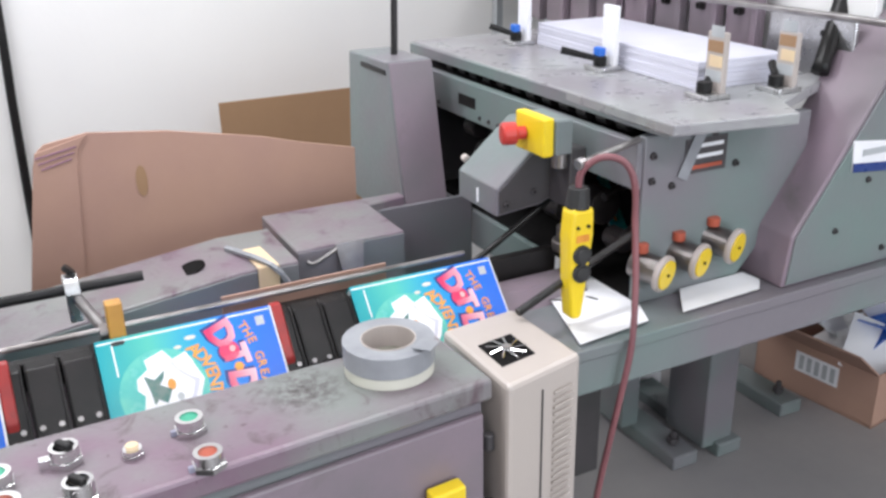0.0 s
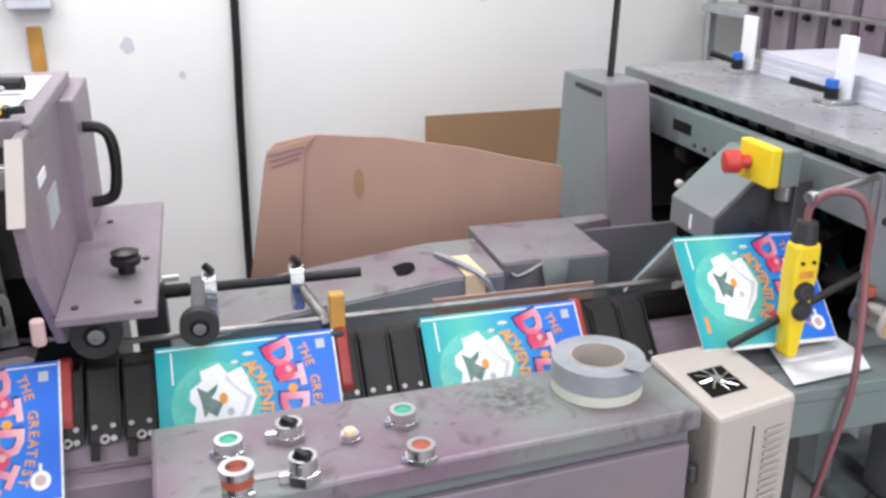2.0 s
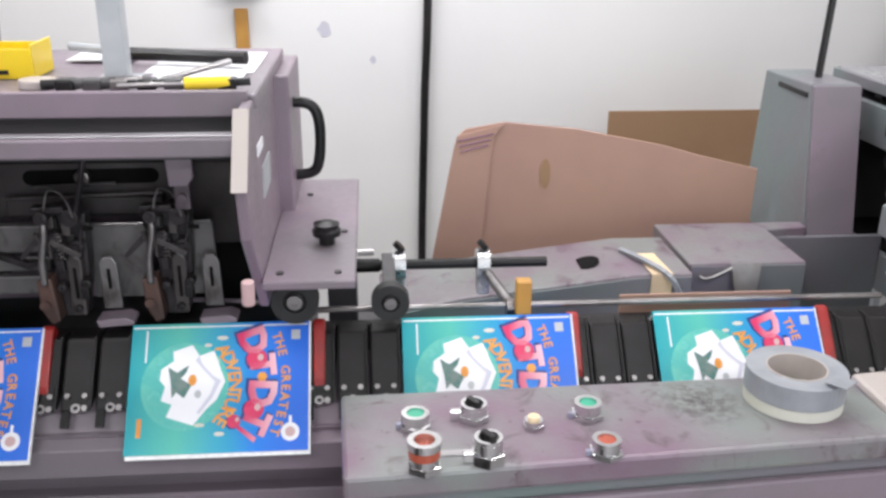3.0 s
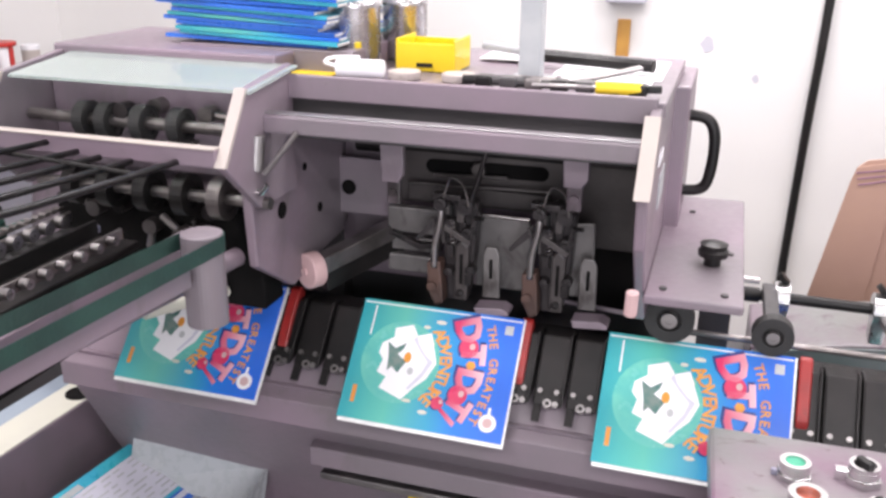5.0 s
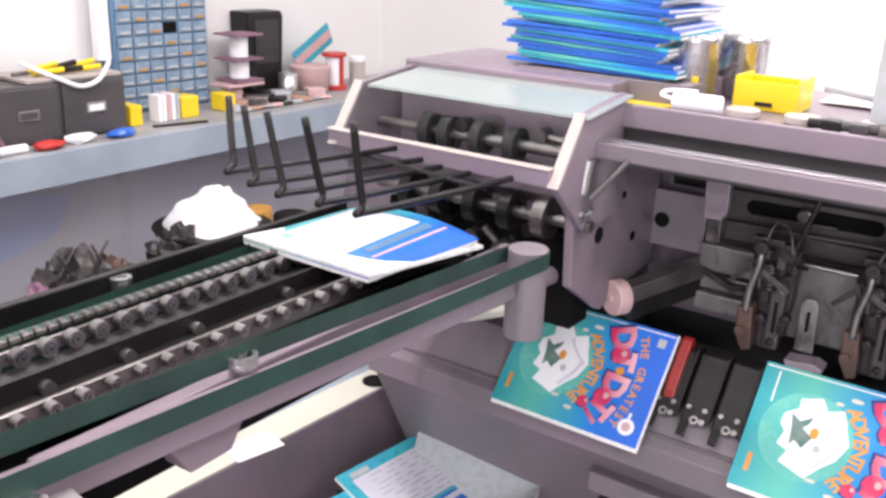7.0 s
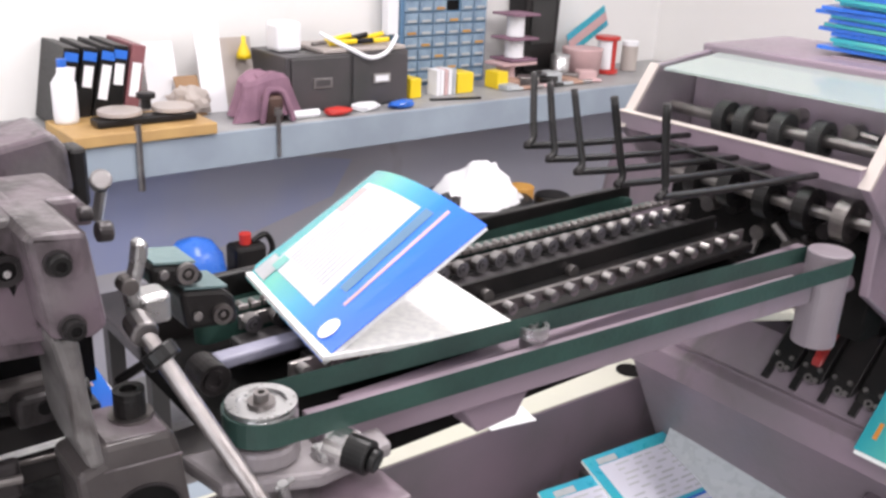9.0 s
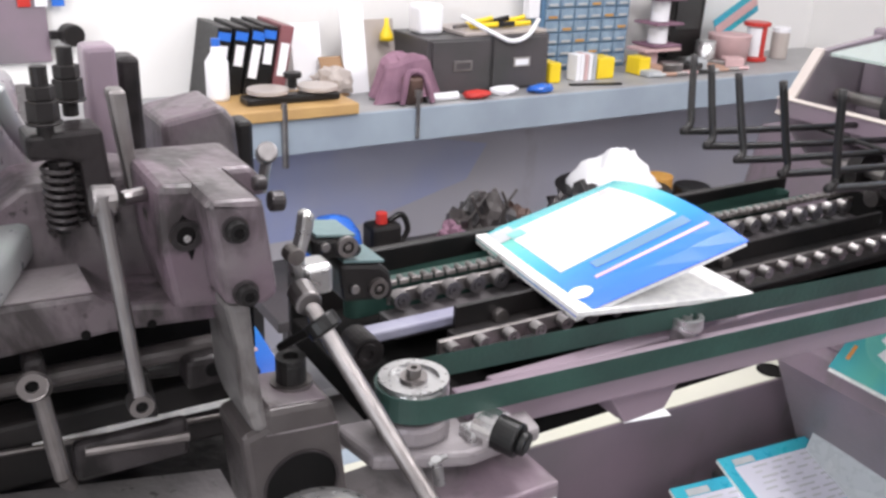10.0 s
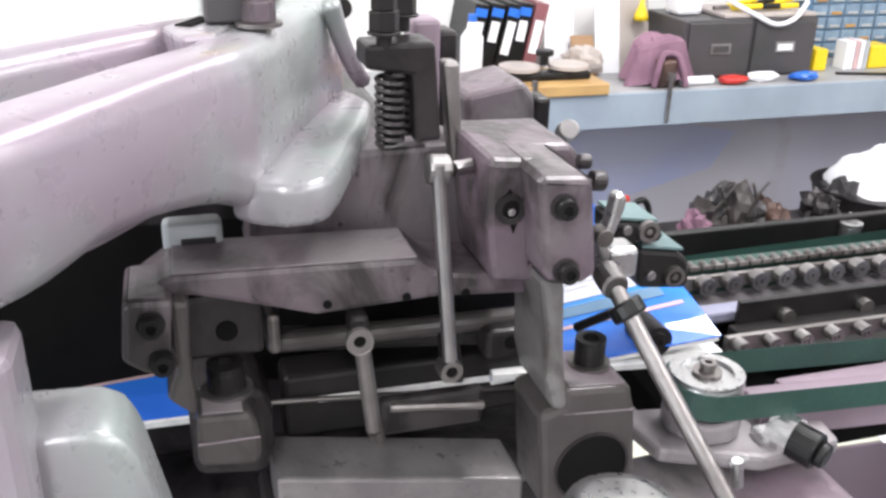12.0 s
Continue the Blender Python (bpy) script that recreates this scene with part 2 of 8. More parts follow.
GREY_PRINT = mat("grey_print", (0.45, 0.47, 0.48), (0.38, 0.4, 0.42), 0.5, 0, 20)
TEAL_PRINT = mat("teal_print", (0.20, 0.52, 0.44), (0.15, 0.42, 0.4), 0.4, 0, 20)
DRAWER_BLUE = mat("steel_blue_drawers", (0.12, 0.24, 0.38), (0.10, 0.20, 0.32), 0.4)
DRAWER_CLEAR = mat("smoky_drawer_front", (0.24, 0.34, 0.44), (0.17, 0.25, 0.34), 0.25, 0, 30)
MAROON = mat("maroon_cloth", (0.27, 0.15, 0.205), (0.19, 0.10, 0.145), 0.85, 0, 10, 0.3, 80)
CLEAR = bpy.data.materials.new("clear_acrylic")
CLEAR.use_nodes = True
cb = CLEAR.node_tree.nodes["Principled BSDF"]
cb.inputs["Base Color"].default_value = (0.82, 0.92, 0.88, 1)
cb.inputs["Transmission Weight"].default_value, cb.inputs["Roughness"].default_value, cb.inputs["IOR"].default_value = 0.75, 0.12, 1.2


def cover_material(name, flip):
    """Printed cover: teal towards one end, blue towards the other, with a paler glow behind the figure."""
    m = bpy.data.materials.new(name)
    m.use_nodes = True
    n, l = m.node_tree.nodes, m.node_tree.links
    b = n["Principled BSDF"]
    tc, sep, ramp = n.new("ShaderNodeTexCoord"), n.new("ShaderNodeSeparateXYZ"), n.new("ShaderNodeValToRGB")
    noise_t, add, mr = n.new("ShaderNodeTexNoise"), n.new("ShaderNodeMath"), n.new("ShaderNodeMapRange")
    noise_t.inputs["Scale"].default_value = 14
    mr.inputs["From Min"].default_value, mr.inputs["From Max"].default_value = -0.1325, 0.1325
    l.new(tc.outputs["Object"], sep.inputs[0])
    l.new(tc.outputs["Object"], noise_t.inputs["Vector"])
    l.new(sep.outputs["X"], mr.inputs["Value"])
    add.operation = "MULTIPLY_ADD"
    add.inputs[1].default_value = 0.14
    l.new(noise_t.outputs["Fac"], add.inputs[0])
    l.new(mr.outputs["Result"], add.inputs[2])
    l.new(add.outputs[0], ramp.inputs["Fac"])
    e = ramp.color_ramp.elements
    e[0].position, e[0].color = 0.08, (0.02, 0.33, 0.38, 1)
    e[1].position, e[1].color = 1.0, (0.03, 0.15, 0.66, 1)
    for p, c in ((0.34, (0.09, 0.46, 0.38, 1)), (0.6, (0.03, 0.33, 0.52, 1)), (0.8, (0.02, 0.20, 0.70, 1))):
        k = e.new(p)
        k.color = c
    l.new(ramp.outputs["Color"], b.inputs["Base Color"])
    b.inputs["Roughness"].default_value = 0.22
    b.inputs["Coat Weight"].default_value = 0.3
    return m


COVER = cover_material("printed_front_cover", 1)
TITLE_PRINT = cover_material("title_letter_print", 1)
tn = TITLE_PRINT.node_tree.nodes
while len(tn["Color Ramp"].color_ramp.elements) > 2:
    tn["Color Ramp"].color_ramp.elements.remove(tn["Color Ramp"].color_ramp.elements[-1])
tn["Color Ramp"].color_ramp.elements[0].position, tn["Color Ramp"].color_ramp.elements[0].color = 0.70, (0.62, 0.04, 0.13, 1)
tn["Color Ramp"].color_ramp.elements[1].position, tn["Color Ramp"].color_ramp.elements[1].color = 0.92, (0.86, 0.56, 0.62, 1)

COVER_HALO = mat("pale_cover_glow", (0.13, 0.50, 0.42), (0.09, 0.44, 0.40), 0.25, 0, 30)
# ---- builders ----
BASE = {}


def thing(name, at, label, category, group="", kind=""):
    ob = new(name)
    ob.empty_display_size = 0.05
    ob.location = at
    BASE[ob.name] = Vector(at)
    return tagged(ob, label, category, group, kind)


def part(name, bm, material, parent, label="", smooth=False):
    """One mesh under a thing or part; geometry is given in world metres and moved to the thing's base."""
    at = BASE[parent.name]
    bmesh.ops.translate(bm, verts=bm.verts, vec=-at)
    me = bpy.data.meshes.new(name)
    bm.to_mesh(me)
    bm.free()
    me.materials.append(material)
    if smooth:
        for p in me.polygons:
            p.use_smooth = True
    ob = new(name, me)
    ob.parent = parent
    BASE[ob.name] = at
    if label:
        ob["label"] = label
    return ob


def single(name, bm, material, at, label, category, group="", kind="", smooth=False):
    bmesh.ops.translate(bm, verts=bm.verts, vec=-Vector(at))
    me = bpy.data.meshes.new(name)
    bm.to_mesh(me)
    bm.free()
    me.materials.append(material)
    if smooth:
        for p in me.polygons:
            p.use_smooth = True
    ob = new(name, me)
    ob.location = at
    BASE[ob.name] = Vector(at)
    return tagged(ob, label, category, group, kind)


def fuse(*meshes):
    out = bmesh.new()
    for bm in meshes:
        me = bpy.data.meshes.new("tmp")
        bm.to_mesh(me)
        bm.free()
        out.from_mesh(me)
        bpy.data.meshes.remove(me)
    return out


def box(x0, x1, y0, y1, z0, z1, bevel=0.002, m=None):
    bm = bmesh.new()
    bmesh.ops.create_cube(bm, size=1)
    bmesh.ops.scale(bm, verts=bm.verts, vec=(x1 - x0, y1 - y0, z1 - z0))
    if bevel:
        bmesh.ops.bevel(bm, geom=bm.edges[:], offset=min(bevel, 0.45 * min(abs(x1 - x0), abs(y1 - y0), abs(z1 - z0))), segments=2, affect="EDGES", profile=0.5)
    bmesh.ops.translate(bm, verts=bm.verts, vec=((x0 + x1) / 2, (y0 + y1) / 2, (z0 + z1) / 2))
    if m is not None:
        bm.transform(m)
    return bm


def rod(p, q, r, n=16, r2=None, bevel=0.0):
    p, q = Vector(p), Vector(q)
    bm = bmesh.new()
    d = q - p
    bmesh.ops.create_cone(bm, cap_ends=True, segments=n, radius1=r, radius2=r if r2 is None else r2, depth=d.length)
    if bevel:
        rim = [e for e in bm.edges if abs(e.verts[0].co.z - e.verts[1].co.z) < 1e-6]
        bmesh.ops.bevel(bm, geom=rim, offset=bevel, segments=2, affect="EDGES", profile=0.5)
    bm.transform(Matrix.Translation((p + q) / 2) @ d.to_track_quat("Z", "Y").to_matrix().to_4x4())
    return bm


def ring(p, q, r_out, r_in, n=32):
    """A tube with wall thickness from p to q."""
    p, q = Vector(p), Vector(q)
    d = q - p
    bm = bmesh.new()
    rows = []
    for r, z in ((r_out, 0), (r_out, d.length), (r_in, d.length), (r_in, 0)):
        rows.append([bm.verts.new((r * math.cos(2 * math.pi * i / n), r * math.sin(2 * math.pi * i / n), z)) for i in range(n)])
    for k in range(4):
        a, b = rows[k], rows[(k + 1) % 4]
        for i in range(n):
            bm.faces.new((a[i], a[(i + 1) % n], b[(i + 1) % n], b[i]))
    bmesh.ops.recalc_face_normals(bm, faces=bm.faces)
    bm.transform(Matrix.Translation(p) @ d.to_track_quat("Z", "Y").to_matrix().to_4x4())
    return bm


def prism(points, axis, a, b, bevel=0.002):
    """Extrude a closed outline. axis x: points are (y, z); y: (x, z); z: (x, y)."""
    bm = bmesh.new()
    def at(p, v):
        return {"x": (v, p[0], p[1]), "y": (p[0], v, p[1]), "z": (p[0], p[1], v)}[axis]
    lo, hi = [bm.verts.new(at(p, a)) for p in points], [bm.verts.new(at(p, b)) for p in points]
    n = len(points)
    bm.faces.new(lo)
    bm.faces.new(hi[::-1])
    for i in range(n):
        bm.faces.new((lo[i], hi[i], hi[(i + 1) % n], lo[(i + 1) % n]))
    bmesh.ops.recalc_face_normals(bm, faces=bm.faces)
    if bevel:
        bmesh.ops.bevel(bm, geom=bm.edges[:], offset=bevel, segments=2, affect="EDGES", profile=0.5)
    return bm


def tube(points, r, n=8):
    """A round bar or cable through the points, with smooth bends."""
    pts = [Vector(p) for p in points]
    path = []
    for i in range(len(pts) - 1):
        p0, p1, p2, p3 = pts[max(i - 1, 0)], pts[i], pts[i + 1], pts[min(i + 2, len(pts) - 1)]
        for k in range(6):
            t = k / 6
            path.append(0.5 * ((2 * p1) + (p2 - p0) * t + (2 * p0 - 5 * p1 + 4 * p2 - p3) * t * t + (3 * p1 - p0 - 3 * p2 + p3) * t ** 3))
    path.append(pts[-1])
    bm = bmesh.new()
    rings = []
    up = Vector((0.3, 0.2, 1)).normalized()
    for i, p in enumerate(path):
        d = (path[min(i + 1, len(path) - 1)] - path[max(i - 1, 0)]).normalized()
        s = d.cross(up)
        s = s.normalized() if s.length > 1e-4 else d.orthogonal().normalized()
        u = s.cross(d)
        rings.append([bm.verts.new(p + r * (s * math.cos(2 * math.pi * j / n) + u * math.sin(2 * math.pi * j / n))) for j in range(n)])
    for a, b in zip(rings, rings[1:]):
        for j in range(n):
            bm.faces.new((a[j], a[(j + 1) % n], b[(j + 1) % n], b[j]))
    bm.faces.new(rings[0])
    bm.faces.new(rings[-1][::-1])
    bmesh.ops.recalc_face_normals(bm, faces=bm.faces)
    return bm


def bent(points, r, n=8):
    """A bar bent with tight corners."""
    out = []
    pts = [Vector(p) for p in points]
    out.append(pts[0])
    for a, b, c in zip(pts, pts[1:], pts[2:]):
        out += [b + (a - b).normalized() * r * 3, b + (c - b).normalized() * r * 3]
    out.append(pts[-1])
    return tube(out, r, n)


def sheet(points, thick=0.001):
    """A thin plate from an outline in space (planar), with thickness."""
    bm = bmesh.new()
    f = bm.faces.new([bm.verts.new(p) for p in points])
    bm.normal_update()
    r = bmesh.ops.extrude_face_region(bm, geom=[f])
    v = [g for g in r["geom"] if isinstance(g, bmesh.types.BMVert)]
    bmesh.ops.translate(bm, verts=v, vec=f.normal * thick)
    bmesh.ops.recalc_face_normals(bm, faces=bm.faces)
    return bm


def turned(profile, n=32, m=None):
    """A lathe: profile of (radius, z)."""
    bm = bmesh.new()
    rows = [[bm.verts.new((max(r, 1e-5) * math.cos(2 * math.pi * i / n), max(r, 1e-5) * math.sin(2 * math.pi * i / n), z)) for i in range(n)] for r, z in profile]
    for a, b in zip(rows, rows[1:]):
        for i in range(n):
            bm.faces.new((a[i], a[(i + 1) % n], b[(i + 1) % n], b[i]))
    bm.faces.new(rows[0])
    bm.faces.new(rows[-1])
    bmesh.ops.recalc_face_normals(bm, faces=bm.faces)
    if m is not None:
        bm.transform(m)
    return bm


def lettering(text, size, m, depth=0.0003, bold=0.02):
    """Flat letters of the built-in font as a mesh, centred."""
    c = bpy.data.curves.new("text", "FONT")
    c.body, c.size, c.align_x, c.align_y, c.extrude, c.resolution_u = text, size, "CENTER", "CENTER", depth, 2
    c.offset = bold * size
    ob = bpy.data.objects.new("text", c)
    scene.collection.objects.link(ob)
    bpy.context.view_layer.update()
    me = bpy.data.meshes.new_from_object(ob.evaluated_get(bpy.context.evaluated_depsgraph_get()))
    bm = bmesh.new()
    bm.from_mesh(me)
    bpy.data.objects.remove(ob)
    bpy.data.curves.remove(c)
    bpy.data.meshes.remove(me)
    bm.transform(m)
    return bm


def blob(cx, cy, cz, rx, ry, rz, seed, rough=0.25, n=3):
    """A crumpled lump, uneven all over."""
    bm = bmesh.new()
    bmesh.ops.create_icosphere(bm, subdivisions=n, radius=1)
    for v in bm.verts:
        k = 1 + rough * noise.noise(v.co * 1.8 + Vector((seed, seed * 0.7, 0))) + 0.5 * rough * noise.noise(v.co * 5 + Vector((seed, 0, seed)))
        v.co = Vector((v.co.x * rx * k, v.co.y * ry * k, v.co.z * rz * k)) + Vector((cx, cy, cz))
    return bm


def hexbolt(p, d, r, h, parent, material=None):
    """Socket cap screw with a washer."""
    p, d = Vector(p), Vector(d).normalized()
    b = fuse(rod(p, p + d * h, r, 20, bevel=0.0006), ring(p + d * h, p + d * (h * 1.25), r * 0.95, r * 0.5, 18))
    part("washer", rod(p, p + d * h * 0.25, r * 1.3, 22), CAST_DARK, parent)
    part("bolt_core", rod(p + d * h, p + d * (h * 1.06), r * 0.5, 6), HOLE, parent)
    return part("bolt", b, material or BLACK, parent)


# ---- the room ----
WX, WY, CEIL = -2.78, 3.2, 2.95
single("floor", box(-3.0, 5.2, -3.7, 3.4, -0.12, 0, 0), CONCRETE, (1, 0, 0), "worn grey concrete workshop floor", "floor", kind="structure")
single("ceiling", box(-3.0, 5.2, -3.7, 3.4, CEIL, CEIL + 0.1, 0), CEILING, (1, 0, CEIL), "plain white workshop ceiling", "ceiling", kind="structure")
single("wall_north", box(-3.0, 5.2, WY, WY + 0.15, 0, CEIL, 0), WHITE_WALL, (1, WY, 0), "white painted wall with a few scuffs and stains", "wall", kind="structure")
single("wall_west", box(WX - 0.15, WX, -3.7, WY, 0, CEIL, 0), WHITE_WALL, (WX, 0, 0), "white painted wall behind the workbench", "wall", kind="structure")
single("wall_east", box(5.0, 5.15, -3.7, WY, 0, CEIL, 0), WHITE_WALL, (5, 0, 0), "plain white wall", "wall", kind="structure")
single("wall_south", box(-2.78, 5.0, -3.65, -3.5, 0, CEIL, 0), WHITE_WALL, (1, -3.6, 0), "plain white wall", "wall", kind="structure")
for lx, ly in LAMPS:
    lf = thing("ceiling_light", (lx, ly, 2.95), "white fluorescent batten fixed under the ceiling", "light", "ceiling lights")
    part("housing", box(lx - 0.62, lx + 0.62, ly - 0.06, ly + 0.06, 2.88, 2.95, 0.005), CEILING, lf)

# ---- gathering chain and its frame ----
CY, CZ, PITCH, SPEED, START = 1.27, 0.979, 0.4, 0.3195, 0.166
SL = radians(48)  # slope of the saddle
BL, BW = 0.263, 0.195


def slope(u, v, off=0.0):
    """A place on the front slope: u along the chain, v down from the ridge, off outwards."""
    return Vector((u, CY - v * math.cos(SL) - off * math.sin(SL), CZ - v * math.sin(SL) + off * math.cos(SL)))


frame_ob = thing("stitcher_frame", (0, 1.4, 0), "long mauve-grey frame under the gathering chain", "machine frame")
# sloping apron under the chain and the upright front plate
part("apron", prism([(CY - 0.02, 0.915), (CY - 0.085, 0.845), (CY - 0.108, 0.835), (CY - 0.108, 0.79), (CY + 0.03, 0.79), (CY + 0.03, 0.915)], "x", -1.16, 1.02, 0.002), MAUVE_GREY, frame_ob)
part("front_plate", prism([(CY - 0.09, 0.85), (CY - 0.065, 0.80), (CY + 0.12, 0.45), (CY + 0.132, 0.45), (CY - 0.05, 0.80), (CY - 0.075, 0.85)], "x", -1.2, 0.95, 0.002), MAUVE_GREY, frame_ob, "mauve-grey sheet-metal front plate")
part("rail_shine", box(-0.72, 0.3, CY - 0.045, CY + 0.02, 0.675, 0.712, 0.003), MAUVE_GREY, frame_ob)
part("ledge_foot", box(-0.70, 0.3, CY - 0.05, CY + 0.04, 0.655, 0.668, 0.002), STEEL, frame_ob)
part("hook_strip", box(-0.55, -0.36, CY - 0.02, CY + 0.06, 0.60, 0.64, 0.003), YELLOW, frame_ob, "yellow warning strip")
part("body", box(-1.6, 1.22, CY + 0.16, CY + 0.4, 0.3, 0.785, 0.004), DARK_GREY, frame_ob)
part("back_rail", box(-1.1, 1.0, CY + 0.04, CY + 0.06, 0.79, 0.955, 0.002), BLACK, frame_ob)
for k in range(5):
    x = -0.9 + 0.42 * k
    hexbolt((x, CY - 0.045, 0.766), (0, -1, -0.5), 0.006, 0.006, frame_ob)
part("guide_rod", rod((-0.15, CY + 0.035, 0.985), (0.80, CY + 0.035, 0.985), 0.005, 10), DULL_STEEL, frame_ob)
part("brown_strip", box(0.37, 0.66, CY + 0.062, CY + 0.066, 0.93, 0.985, 0.001), CARD, frame_ob, "strip of brown cardboard")
for k in range(2):
    part("leg", box(-1.1 + 1.7 * k, -0.95 + 1.7 * k, CY - 0.02, CY + 0.2, 0.0, 0.36, 0.004), DARK_GREY, frame_ob)

# chain sections: black ribbed saddle links, rollers and one red pusher to each pitch
def chain_section(x0, pusher):
    s = thing("chain_section", (x0, CY, CZ), "black ribbed saddle chain section with a red pusher" if pusher else "black ribbed saddle chain section with steel rollers", "chain", "gathering chain")
    for j in range(4):
        u = x0 + j * 0.05
        link = fuse(
            prism([(CY - 0.076, CZ - 0.098), (CY - 0.004, CZ - 0.014), (CY + 0.03, CZ - 0.014), (CY + 0.03, CZ - 0.07)], "x", u + 0.0015, u + 0.0485, 0.004),
            prism([(CY - 0.08, CZ - 0.093), (CY - 0.006, CZ - 0.009), (CY + 0.01, CZ - 0.009), (CY - 0.06, CZ - 0.09)], "x", u + 0.0445, u + 0.0485, 0.001),
        )
        part("link", link, BLACK, s)
        p = slope(u + 0.025, 0.118, -0.006)
        q = slope(u + 0.025, 0.118, -0.022)
        part("roller", fuse(ring(q, p, 0.0068, 0.0036, 14), rod(q, p - (p - q) * 0.2, 0.0036, 8)), STEEL, s)
        part("rivet", rod(slope(u + 0.037, 0.118, -0.014), slope(u + 0.037, 0.118, -0.006), 0.0045, 10), STEEL, s)
        part("rivet", rod(slope(u + 0.037, 0.1, -0.012), slope(u + 0.037, 0.1, -0.004), 0.004, 10), STEEL, s)
        part("rivet", rod(slope(u + 0.012, 0.1, -0.012), slope(u + 0.012, 0.1, -0.004), 0.004, 10), STEEL, s)
        part("lug", prism([(CY - 0.094, CZ - 0.113), (CY - 0.076, CZ - 0.095), (CY - 0.07, CZ - 0.10), (CY - 0.088, CZ - 0.118)], "x", u + 0.005, u + 0.017, 0.001), BLACK, s)
    # a thin finger standing on the chain behind the trailing edge of the book
    if not pusher:
        return s
    u = x0 + 0.066
    face = [slope(0, v, o) for v, o in ((-0.006, -0.022), (-0.010, -0.006), (-0.002, 0.001), (0.03, 0.0), (0.085, -0.004), (0.104, -0.012), (0.104, -0.03), (0.03, -0.03))]
    push = prism([(p.y, p.z) for p in face], "x", u, u + 0.018, 0.003)
    part("pusher", push, ORANGE_RED, s, "worn dark red pusher finger")
    return s


PLAIN, PUSHING = chain_section(START, False), chain_section(START + PITCH / 2, True)
SECTIONS = [PLAIN, PUSHING] + [copy_thing((PLAIN, PUSHING)[k % 2], pose(START + PITCH / 2 * k, CY, CZ)) for k in range(2, 24)]
for k, s in enumerate(SECTIONS):
    BASE[s.name] = Vector((0, 0, 0))

# ---- the books ----
def book():
    """A stapled book astride the chain: two halves hinged on the spine. The thing's origin is the middle of the spine."""
    BASE["tmp"] = Vector((0, 0, 0))
    b = thing("book", (0, 0, 0), "glossy teal and blue paperback book with red title", "book", "books on the line")
    h = BL / 2
    def slab(x0, x1, y0, y1, z0, z1):
        """A thin sheet that arches over its middle and more so away from the spine."""
        bm = bmesh.new()
        nx, ny, rows = 10, 4, []
        for z in (z0, z1):
            rows.append([[bm.verts.new((x0 + (x1 - x0) * i / nx, y0 + (y1 - y0) * j / ny, z + 0.016 * (1 - ((x0 + (x1 - x0) * i / nx) / h) ** 2) * (y0 + (y1 - y0) * j / ny) / BW)) for j in range(ny + 1)] for i in range(nx + 1)])
        lo, hi = rows
        for i in range(nx):
            for j in range(ny):
                bm.faces.new((lo[i][j], lo[i][j + 1], lo[i + 1][j + 1], lo[i + 1][j]))
                bm.faces.new((hi[i][j], hi[i + 1][j], hi[i + 1][j + 1], hi[i][j + 1]))
            for j, f in ((0, 1), (ny, -1)):
                bm.faces.new([lo[i][j], lo[i + 1][j], hi[i + 1][j], hi[i][j]][::f])
        for j in range(ny):
            for i, f in ((0, -1), (nx, 1)):
                bm.faces.new([lo[i][j], lo[i][j + 1], hi[i][j + 1], hi[i][j]][::f])
        bmesh.ops.recalc_face_normals(bm, faces=bm.faces)
        return bm
    def half(sign, name):
        # lies in the plane z = 0, from the spine (y = 0) to y = sign * BW
        y0, y1 = sorted((0, sign * BW))
        if sign > 0:
            pages = part(name, slab(-h + 0.002, h - 0.002, y0, y1 - 0.001, -0.006, -0.0008), PAGES, b, "white page block")
            part("cover", slab(-h, h, y0, y1, -0.0006, 0.0004), COVER, pages, "teal to blue printed cover")
            return pages
        pages = part(name, box(-h + 0.002, h + 0.003, y0 - (0.006 if sign < 0 else 0), y1 + (0.006 if sign > 0 else 0), -0.006, -0.0008, 0.0004), PAGES, b, "white page block")
        part("cover", box(-h, h, y0, y1, -0.0006, 0.0004, 0.0002), COVER, pages, "teal to blue printed cover")
        return pages
    front = half(-1, "front_half")
    W = BW
    def at(u, v, z=0.0):
        """A place on the front cover: u along the spine, v from the spine to the fore-edge."""
        return (u * BL - h, -v * W, z)
    def letter(ch, u, v, size, a, z=0.0011):
        x, y, _ = at(u, v)
        return lettering(ch, size, pose(x, y, z, 0, 0, -90 + a), bold=0.05)
    def oval(u, v, r1, r2, z, n=16):
        x, y, _ = at(u, v)
        return sheet([(x + r1 * math.cos(2 * math.pi * i / n), y + r2 * math.sin(2 * math.pi * i / n), z) for i in range(n)], 0.0002)
    def on_arc(text, u0, v, r, first, last, size):
        """Letters on an arc, reading down the cover, tops outwards."""
        cx, cy, _ = at(u0, v)
        out = []
        for i, ch in enumerate(text):
            a = first + (last - first) * i / (len(text) - 1)
            if ch != " ":
                out.append(lettering(ch, size, pose(cx + r * math.cos(radians(a)), cy + r * math.sin(radians(a)), 0.0011, 0, 0, -90 + a * 0.8)))
        return out
    part("halo", oval(0.31, 0.49, 0.064, 0.066, 0.0005, 28), COVER_HALO, front, "pale green glow behind the figure")
    part("title_line", fuse(*on_arc("THE GREATEST", 0.163, 0.485, 0.186, 22.5, -23, 0.019)), GOLD_PRINT, front, "gold title lettering")
    big = ((0.68, 0.155, "D", 0.054, 20), (0.735, 0.345, "T", 0.05, 6), (0.735, 0.565, "D", 0.054, -4), (0.705, 0.775, "T", 0.05, -24))
    shade = [letter(c, u - 0.012, v - 0.012, size * 1.08, a, 0.0008) for u, v, c, size, a in big]
